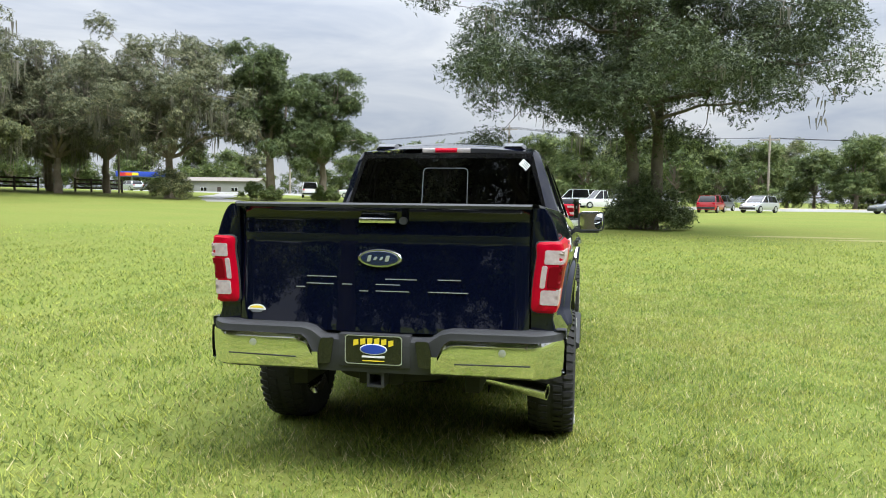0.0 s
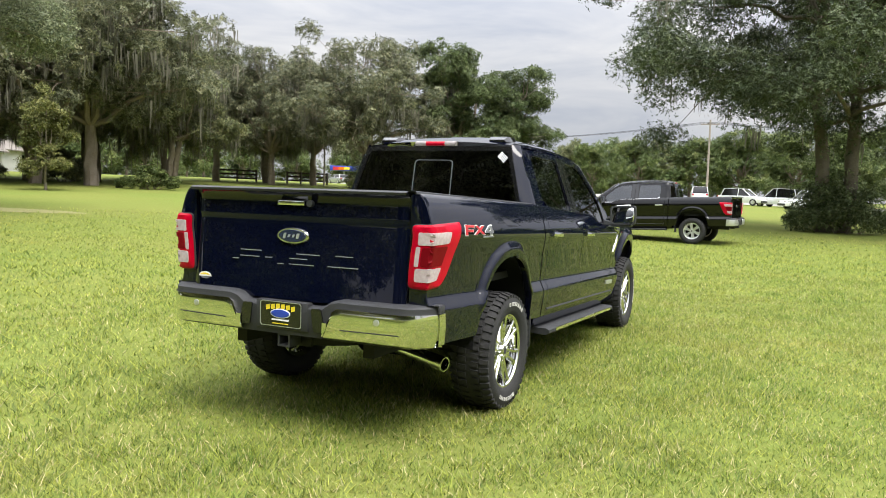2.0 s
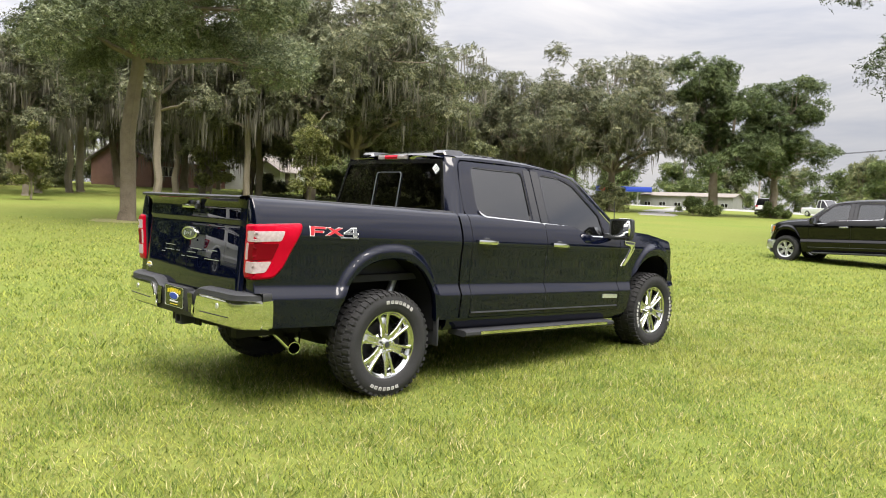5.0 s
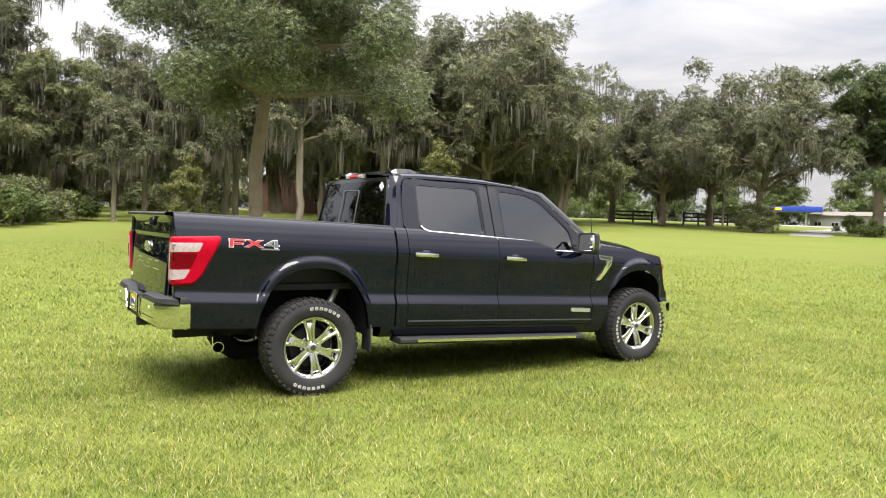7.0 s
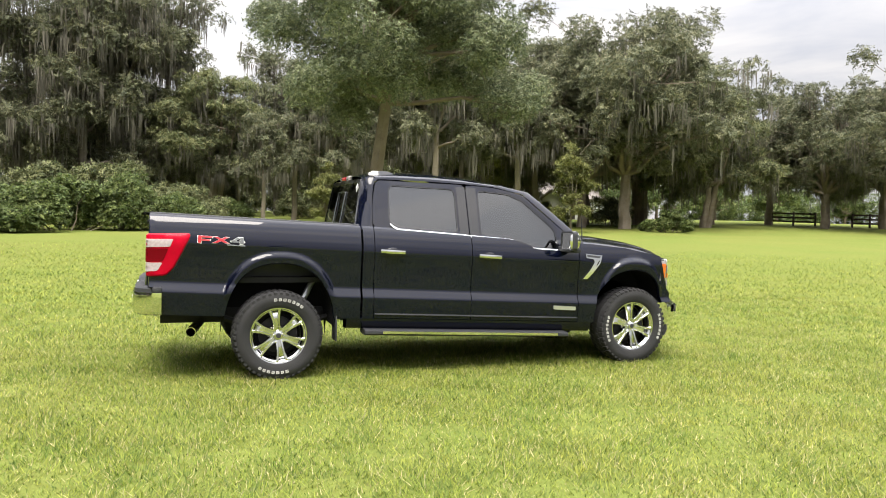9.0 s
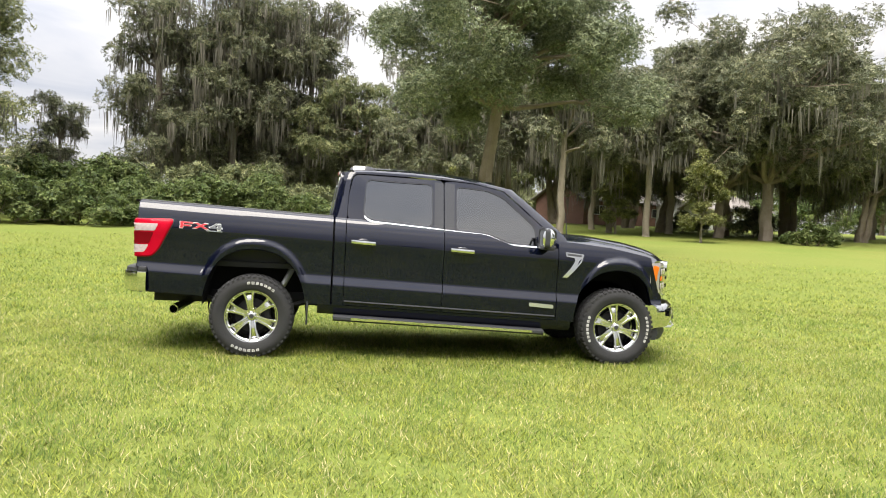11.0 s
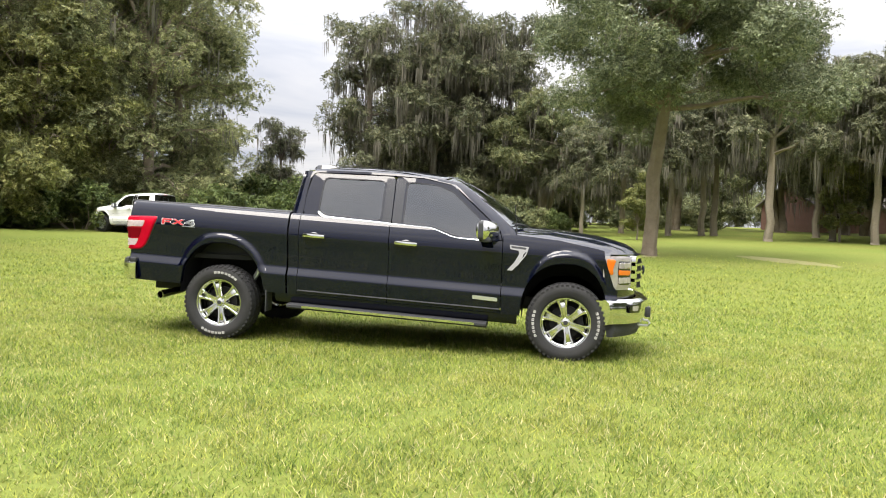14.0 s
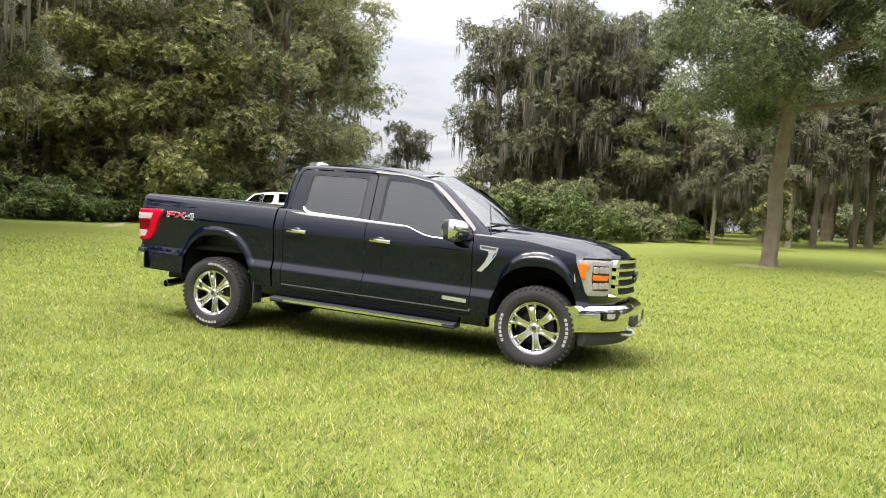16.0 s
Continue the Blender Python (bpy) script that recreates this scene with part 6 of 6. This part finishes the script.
            part("head_rest", boxed(xx - 0.13, xx + 0.13, yy - 0.18, yy - 0.06, 1.54, 1.70, 0.04), M_SEAT, st)
    part("steering_wheel", tube([(-0.40 + 0.19 * math.cos(a), 2.66 + 0.06 * math.sin(a), 1.16 + 0.18 * math.sin(a)) for a in np.linspace(0, 2 * math.pi, 20)], 0.015, 8), M_SEAT, T)
    if m is not None:
        T.matrix_world = m
    return T


pickup("pickup_truck", "glossy dark blue crew-cab pickup with chrome trim parked on grass", M_PAINT, M_RIM, M_CHROME)


# ---- the other parked pickups ----
pickup("pickup_truck", "glossy black crew-cab pickup with silver wheels parked on the lawn", M_BLACKPAINT, M_SILVER, M_SILVER, "parked pickups",
       pose(-0.32, 20.28, gz(-0.3, 20.3) - 0.01, 0, 0, 84.8), hero=False, marks=False, roof_bumps=False)
pickup("pickup_truck", "white crew-cab pickup parked by the wood", M_WHITEPAINT, M_SILVER, M_SILVER, "parked pickups",
       pose(-24.9, -14.5, gz(-24.9, -16) + 0.01, 0, 0, 167.9), hero=False, marks=False, roof_bumps=False)


def car(name, label, paint, x, y, turn, length=4.5, height=1.62, box_back=0.85, bed=False, group="cars by the road"):
    """A far parked car: shaped body, dark glass band, roof, four wheels, lamps and bumpers."""
    T = thing(name, label, "car", group)
    w, L, h = 0.90, length / 2, height
    secs = []
    for q, zt, ww in ((-1.0, 0.75, 0.80), (-0.97, 0.98, 0.86), (-0.6, 1.0, 0.9), (0.0, 1.0, 0.9), (0.42, 0.98, 0.9), (0.62, 0.94, 0.88), (0.93, 0.80, 0.84), (1.0, 0.62, 0.74)):
        secs.append([(sx * ww * f, q * L, z) for sx, f, z in ((-1, 0.92, 0.28), (-1, 1.0, 0.55), (-1, 0.97, zt - 0.06), (-1, 0.86, zt), (1, 0.86, zt), (1, 0.97, zt - 0.06), (1, 1.0, 0.55), (1, 0.92, 0.28))])
    body = part("body", loft(secs, True), paint, T)
    cab = ((-box_back, 0.98, 0.80), (-box_back + 0.14, h - 0.06, 0.66), (-0.1, h, 0.68), (0.12, h - 0.04, 0.66), (0.50, 0.97, 0.78))
    if bed:
        cab = ((-0.18, 0.98, 0.80), (-0.12, h - 0.06, 0.68), (0.0, h, 0.70), (0.16, h - 0.04, 0.68), (0.46, 0.97, 0.80))
    part("window_band", loft([[(sx * a, q * L, z) for sx, a, z in ((-1, 0.82, 0.96), (-1, ww, zt), (1, ww, zt), (1, 0.82, 0.96))] for q, zt, ww in cab], True), M_GLOSSBLACK, T, "dark side glass")
    inner = cab[1:-1]
    part("roof", loft([[(sx * (ww + 0.012), q * L, zt + dz) for sx, dz in ((-1, -0.03), (-1, 0.012), (1, 0.012), (1, -0.03))] for q, zt, ww in inner], True), paint, T)
    for sx in (-1, 1):
        for q0, q1 in ((cab[0][0], cab[1][0]), (cab[2][0] + 0.04, cab[2][0] + 0.04), (cab[-1][0], cab[-2][0])):
            part("pillar", tube([(sx * 0.83, q0 * L, 0.97), (sx * 0.70, q1 * L, h - 0.05)], 0.035, 6), paint, T)
        for q in (-0.62, 0.64):
            wh = part("wheel", tube([(sx * 0.72, q * L, 0.34), (sx * 0.91, q * L, 0.34)], 0.34, 20), M_TYRE, T)
            part("rim", tube([(sx * 0.90, q * L, 0.34), (sx * 0.925, q * L, 0.34)], 0.21, 14), M_SILVER, wh, "silver wheel rim")
        part("tail_light", boxed(sx * 0.70 - 0.11, sx * 0.70 + 0.11, -L - 0.01, -L + 0.10, 0.80, 0.95, 0.01), M_REDLENS, T, "red tail light")
        part("headlight", boxed(sx * 0.62 - 0.13, sx * 0.62 + 0.13, L - 0.16, L - 0.02, 0.66, 0.76, 0.01), M_CLEARLENS, T)
    part("bumper", boxed(-0.80, 0.80, -L - 0.05, -L + 0.06, 0.36, 0.55, 0.03), M_PLASTIC, T)
    part("bumper", boxed(-0.76, 0.76, L - 0.08, L + 0.04, 0.32, 0.52, 0.03), M_PLASTIC, T)
    if bed:
        part("bed_opening", boxed(-0.70, 0.70, -0.94 * L, -0.22 * L, 0.985, 1.004, 0.0), M_PLASTIC, T)
    T.matrix_world = pose(x, y, gz(x, y), 0, 0, turn)
    return T


def stand(az, d, eye=E0):
    return polar(*eye, az, d)


car("parked_car", "dark red hatchback parked beside the road", M_REDPAINT, *stand(8.95, 76), -22)
car("parked_car", "dark grey car half hidden behind the red one", M_GREYPAINT, *stand(9.5, 84), -30)
car("parked_car", "silver compact estate parked beside the road", M_SILVERPAINT, *stand(12.1, 78), 140)
car("parked_car", "dark grey pickup on the road's verge", M_GREYPAINT, *stand(20.6, 82), 100, 5.4, 1.85, bed=True)
car("parked_car", "white utility van near the road", M_WHITEPAINT, *stand(-0.7, 84), 60, 4.9, 1.9, 0.95)
car("parked_car", "white pickup near the road", M_WHITEPAINT, *stand(1.2, 80), 115, 5.2, 1.85, bed=True)
car("parked_car", "white estate car parked on the verge", M_WHITEPAINT, *stand(-7.2, 88, (2.8, -4.8)), 10, 4.6, 1.75)
car("parked_car", "white estate car parked side-on", M_WHITEPAINT, *stand(-4.3, 84, (2.8, -4.8)), -110, 4.6, 1.75)
car("parked_car", "white pickup parked side-on by the hedge", M_WHITEPAINT, *stand(-18.9, 92, E3), -115, 5.2, 1.85, bed=True)
car("parked_car", "white estate car seen from behind on the drive", M_WHITEPAINT, *stand(-22.6, 88, E3), 20, 4.6, 1.75)
car("parked_car", "silver car on the road beyond the fence", M_SILVERPAINT, *stand(-36.3, 120, E8), 60, 4.5, 1.5)

# ---- road, drive and bare soil ----
def ribbon(points, width, lift):
    """A strip that follows the ground along a line of plan points."""
    p = np.array(resample(points, 60, False))
    t = np.gradient(p, axis=0)
    t /= np.linalg.norm(t, axis=1)[:, None]
    vs = []
    for (x, y), (tx, ty) in zip(p, t):
        for k in np.linspace(-1, 1, 5):
            xx, yy = x - ty * k * width / 2, y + tx * k * width / 2
            vs.append((xx, yy, gz(xx, yy) + lift * (1.0 if abs(k) < 0.9 else -0.3)))
    return clean(vs, grid_faces(len(p), 5), 0, (0, 0, 900))


road = part("road", ribbon([(150, 66), (60, 79), (0, 88), (-60, 101), (-120, 118), (-260, 150)], 11, 0.22), M_ASPHALT)
tagged(road, "pale worn asphalt road crossing behind the lawn", "road", kind="structure")
for off in (-0.12, 0.12):
    line_ = part("road_line", ribbon([(150, 66 + off), (60, 79 + off), (0, 88 + off), (-60, 101 + off), (-120, 118 + off), (-260, 150 + off)], 0.12, 0.232), M_YELLOW)
    tagged(line_, "yellow painted centre line on the road", "road marking", kind="structure")
drive = part("drive", ribbon([polar(*E0, -26.5, 62), polar(*E0, -27.5, 74), polar(*E0, -26, 96)], 3.2, 0.005), M_ASPHALT)
tagged(drive, "short pale drive leading from the lawn to the road", "drive", kind="structure")


def bare(x, y, length, width, turn, seed):
    """A patch of bare sandy soil with a ragged edge, lying on the lawn."""
    rng = np.random.default_rng(seed)
    c, s_ = math.cos(radians(turn)), math.sin(radians(turn))
    vs = [(x, y, gz(x, y) + 0.03)]
    n = 40
    for ring in (0.5, 1.0):
        for k in range(n):
            a = 2 * math.pi * k / n
            r = ring * (1 + (0.35 * rng.random() - 0.18) * ring)
            u, v = math.cos(a) * length / 2 * r, math.sin(a) * width / 2 * r
            xx, yy = x + u * c - v * s_, y + u * s_ + v * c
            vs.append((xx, yy, gz(xx, yy) + (0.03 if ring < 1 else 0.004)))
    fs = [(0, 1 + k, 1 + (k + 1) % n) for k in range(n)] + [(1 + k, 1 + n + k, 1 + n + (k + 1) % n, 1 + (k + 1) % n) for k in range(n)]
    ob = part("bare_soil", (vs, fs), M_DIRT)
    return tagged(ob, "thin worn patch of pale sandy soil", "bare soil", kind="structure")


bare(-22.0, 12.0, 5.5, 1.6, 20, 3)
bare(13.2, 25.0, 6.0, 1.1, -6, 4)
bare(9.4, 27.0, 5.0, 0.7, -4, 5)
bare(-22.4, 6.6, 2.4, 1.6, 0, 6)
bare(-19.0, -20.5, 4.5, 0.7, 35, 7)


# ---- houses and roadside buildings ----
M_BRICK = material("red_brick", (0.17, 0.088, 0.062), 0.85, var=0.5, var_scale=2.0, fine=0.4, fine_scale=12, bump=0.3)
M_SIDING = material("white_siding", (0.50, 0.50, 0.48), 0.7, var=0.25, var_scale=1.0)
M_BLOCK = material("grey_block_wall", (0.24, 0.24, 0.23), 0.8, var=0.3, var_scale=0.8, fine=0.2, fine_scale=8)
M_SHINGLE = material("grey_shingle", (0.17, 0.15, 0.13), 0.9, var=0.5, var_scale=1.5, fine=0.4, fine_scale=9)
M_WOODDARK = material("dark_fence_wood", (0.05, 0.035, 0.028), 0.85, var=0.4, fine=0.3, fine_scale=30)
M_POLE = material("weathered_pole", (0.30, 0.26, 0.21), 0.85, var=0.5, var_scale=1.5, fine=0.3, fine_scale=20)


def house(name, label, x, y, turn, length, depth, eaves, ridge, wall_mat, windows=3, group="houses behind the trees"):
    """A low gabled house: walls with gables, roof slabs with overhang, framed windows and a door."""
    T = thing(name, label, "house", group)
    l2, d2 = length / 2, depth / 2
    part("wall", (([(-l2, -d2, -0.4), (l2, -d2, -0.4), (l2, d2, -0.4), (-l2, d2, -0.4), (-l2, -d2, eaves), (l2, -d2, eaves), (l2, d2, eaves), (-l2, d2, eaves), (-l2, 0, ridge), (l2, 0, ridge)]),
                  [(0, 1, 5, 4), (2, 3, 7, 6), (1, 2, 6, 9, 5), (3, 0, 4, 8, 7)]), wall_mat, T, smooth=False)
    for sg in (-1, 1):
        sl = (ridge - eaves) / d2
        o = 0.5
        pts = [(-l2 - o, sg * (d2 + o), eaves - o * sl), (l2 + o, sg * (d2 + o), eaves - o * sl), (l2 + o, 0, ridge), (-l2 - o, 0, ridge)]
        vs = [(a, b, c + 0.04) for a, b, c in pts] + [(a, b, c + 0.16) for a, b, c in pts]
        bm = clean(vs, [(0, 1, 2, 3), (7, 6, 5, 4), (0, 4, 5, 1), (1, 5, 6, 2), (2, 6, 7, 3), (3, 7, 4, 0)])
        bmesh.ops.recalc_face_normals(bm, faces=bm.faces)
        part("roof", bm, M_SHINGLE, T, smooth=False)
        for k in range(windows):
            xx = -l2 + length * (k + 0.5) / windows
            if k == windows // 2 and sg < 0:
                part("door", boxed(xx - 0.48, xx + 0.48, sg * (d2 + 0.03) - 0.03, sg * (d2 + 0.03) + 0.03, 0.05, 2.1, 0.01), M_WOODDARK, T, "dark front door")
                continue
            wn_ = part("window", boxed(xx - 0.85, xx + 0.85, sg * (d2 + 0.03) - 0.03, sg * (d2 + 0.03) + 0.03, 0.95, 2.0, 0.01), M_SIDING, T, "white-framed window")
            for hx in (-0.42, 0.42):
                part("pane", boxed(xx + hx - 0.36, xx + hx + 0.36, sg * (d2 + 0.05) - 0.02, sg * (d2 + 0.05) + 0.02, 1.03, 1.92, 0.0), M_GLOSSBLACK, wn_)
    T.matrix_world = pose(x, y, gz(x, y), 0, 0, turn)
    return T


house("house", "low red-brick house with a grey shingle roof", *stand(-70.8, 92, E13), 110, 13, 9, 2.6, 4.7, M_BRICK)
house("house", "long white-sided house among the oaks", *stand(-59, 98, E3), 120, 18, 8, 2.5, 4.4, M_SIDING)
house("shed", "small white garden shed", *stand(-63.7, 86, E13), 118, 3.2, 3.0, 2.3, 3.2, M_SIDING, 1)
house("shop_building", "long low white roadside building", *stand(-27.2, 215), 14, 24, 12, 3.6, 4.6, M_BLOCK, 6)

st = thing("petrol_canopy", "blue roadside canopy with a rainbow stripe on posts", "canopy")
sx0, sy0 = stand(-31.9, 210)
part("deck", boxed(-7.2, 7.2, -3.5, 3.5, 4.2, 5.5, 0.03), M_BLUE, st)
for k, mm in enumerate((M_REDPRINT, M_AMBER, M_YELLOW)):
    part("stripe", boxed(-6.4 + k * 1.5, -4.9 + k * 1.5, -3.56, -3.50, 4.3 + 0.1 * k, 5.2, 0.0), mm, st)
for px_ in (-3.6, 3.6):
    for py_ in (-2, 2):
        part("post", tube([(px_, py_, -0.3), (px_, py_, 4.2)], 0.16, 8), M_SIDING, st)
st.matrix_world = pose(sx0, sy0, gz(sx0, sy0), 0, 0, 30)


def rail_fence(name, a, b, n):
    """Three dark boards on posts between two plan points."""
    T = thing(name, "dark wooden three-board fence by the road", "fence")
    (x0, y0), (x1, y1) = a, b
    for k in range(n + 1):
        x, y = x0 + (x1 - x0) * k / n, y0 + (y1 - y0) * k / n
        part("post", boxed(x - 0.07, x + 0.07, y - 0.07, y + 0.07, gz(x, y) - 0.2, gz(x, y) + 1.35, 0.01), M_WOODDARK, T)
    for k in range(n):
        pa = np.array((x0 + (x1 - x0) * k / n, y0 + (y1 - y0) * k / n))
        pb = np.array((x0 + (x1 - x0) * (k + 1) / n, y0 + (y1 - y0) * (k + 1) / n))
        for z in (0.4, 0.8, 1.2):
            part("board", loft([[(p[0] + dx, p[1] + dx, gz(*p) + z + dz) for dx, dz in ((-0.025, -0.08), (0.025, -0.08), (0.025, 0.08), (-0.025, 0.08))] for p in (pa, pb)], True), M_WOODDARK, T)
    return T


rail_fence("fence", stand(-46.1, 84, E8), stand(-43.4, 84, E8), 2)
rail_fence("fence", stand(-41.2, 84, E8), stand(-38.2, 86, E8), 3)


def utility_pole(x, y, height, r=0.15, arm=True):
    T = thing("utility_pole", "tall weathered wooden utility pole", "pole", "poles along the road")
    z = gz(x, y)
    part("pole", tube([(x, y, z - 0.3), (x, y, z + height * 0.5), (x, y, z + height)], [r, r * 0.85, r * 0.7], 10), M_POLE, T)
    if arm:
        part("crossarm", boxed(x - 1.1, x + 1.1, y - 0.06, y + 0.06, z + height - 0.6, z + height - 0.46, 0.01), M_POLE, T)
        for k in (-1.0, 0.0, 1.0):
            part("insulator", tube([(x + k, y, z + height - 0.46), (x + k, y, z + height - 0.3)], 0.05, 6), M_SILVER, T)
    return (x, y, z + height)


tops = [utility_pole(*stand(-6.7, 100, (2.8, -4.8)), 10.0), utility_pole(*stand(12.6, 96), 8.6), utility_pole(*stand(30, 110), 9.0), utility_pole(*stand(-22, 135), 9.5)]
utility_pole(*stand(-33.7, 82), 5.6, 0.11, False)
tops = [tops[3], tops[0], tops[1], tops[2]]
for a, b in zip(tops, tops[1:]):
    for off in (-1.0, 0.0, 1.0):
        W = thing("power_line", "thin dark overhead wire", "wire", "overhead wires")
        part("wire", tube([(a[0] + off + (b[0] - a[0]) * t, a[1] + (b[1] - a[1]) * t, a[2] - 0.3 + (b[2] - a[2]) * t - 1.1 * 4 * t * (1 - t) * 0.5) for t in np.linspace(0, 1, 12)], 0.022, 5), M_PLASTIC, W)

# a few tall seed stalks beside the truck
for k, (x, y) in enumerate(((1.62, 1.35), (1.58, 2.62), (1.66, 3.02), (1.8, 2.3))):
    W = thing("weed", "thin pale grass stalk standing in the lawn", "weed", "weeds by the truck")
    rng = np.random.default_rng(90 + k)
    for j in range(3):
        dx, dy = rng.normal(size=2) * 0.05
        part("stalk", tube([(x, y, 0), (x + dx * 0.5, y + dy * 0.5, 0.10), (x + dx, y + dy, 0.19 + 0.04 * rng.random())], [0.002, 0.0016, 0.001], 4), M_LIGHTLEAF, W)
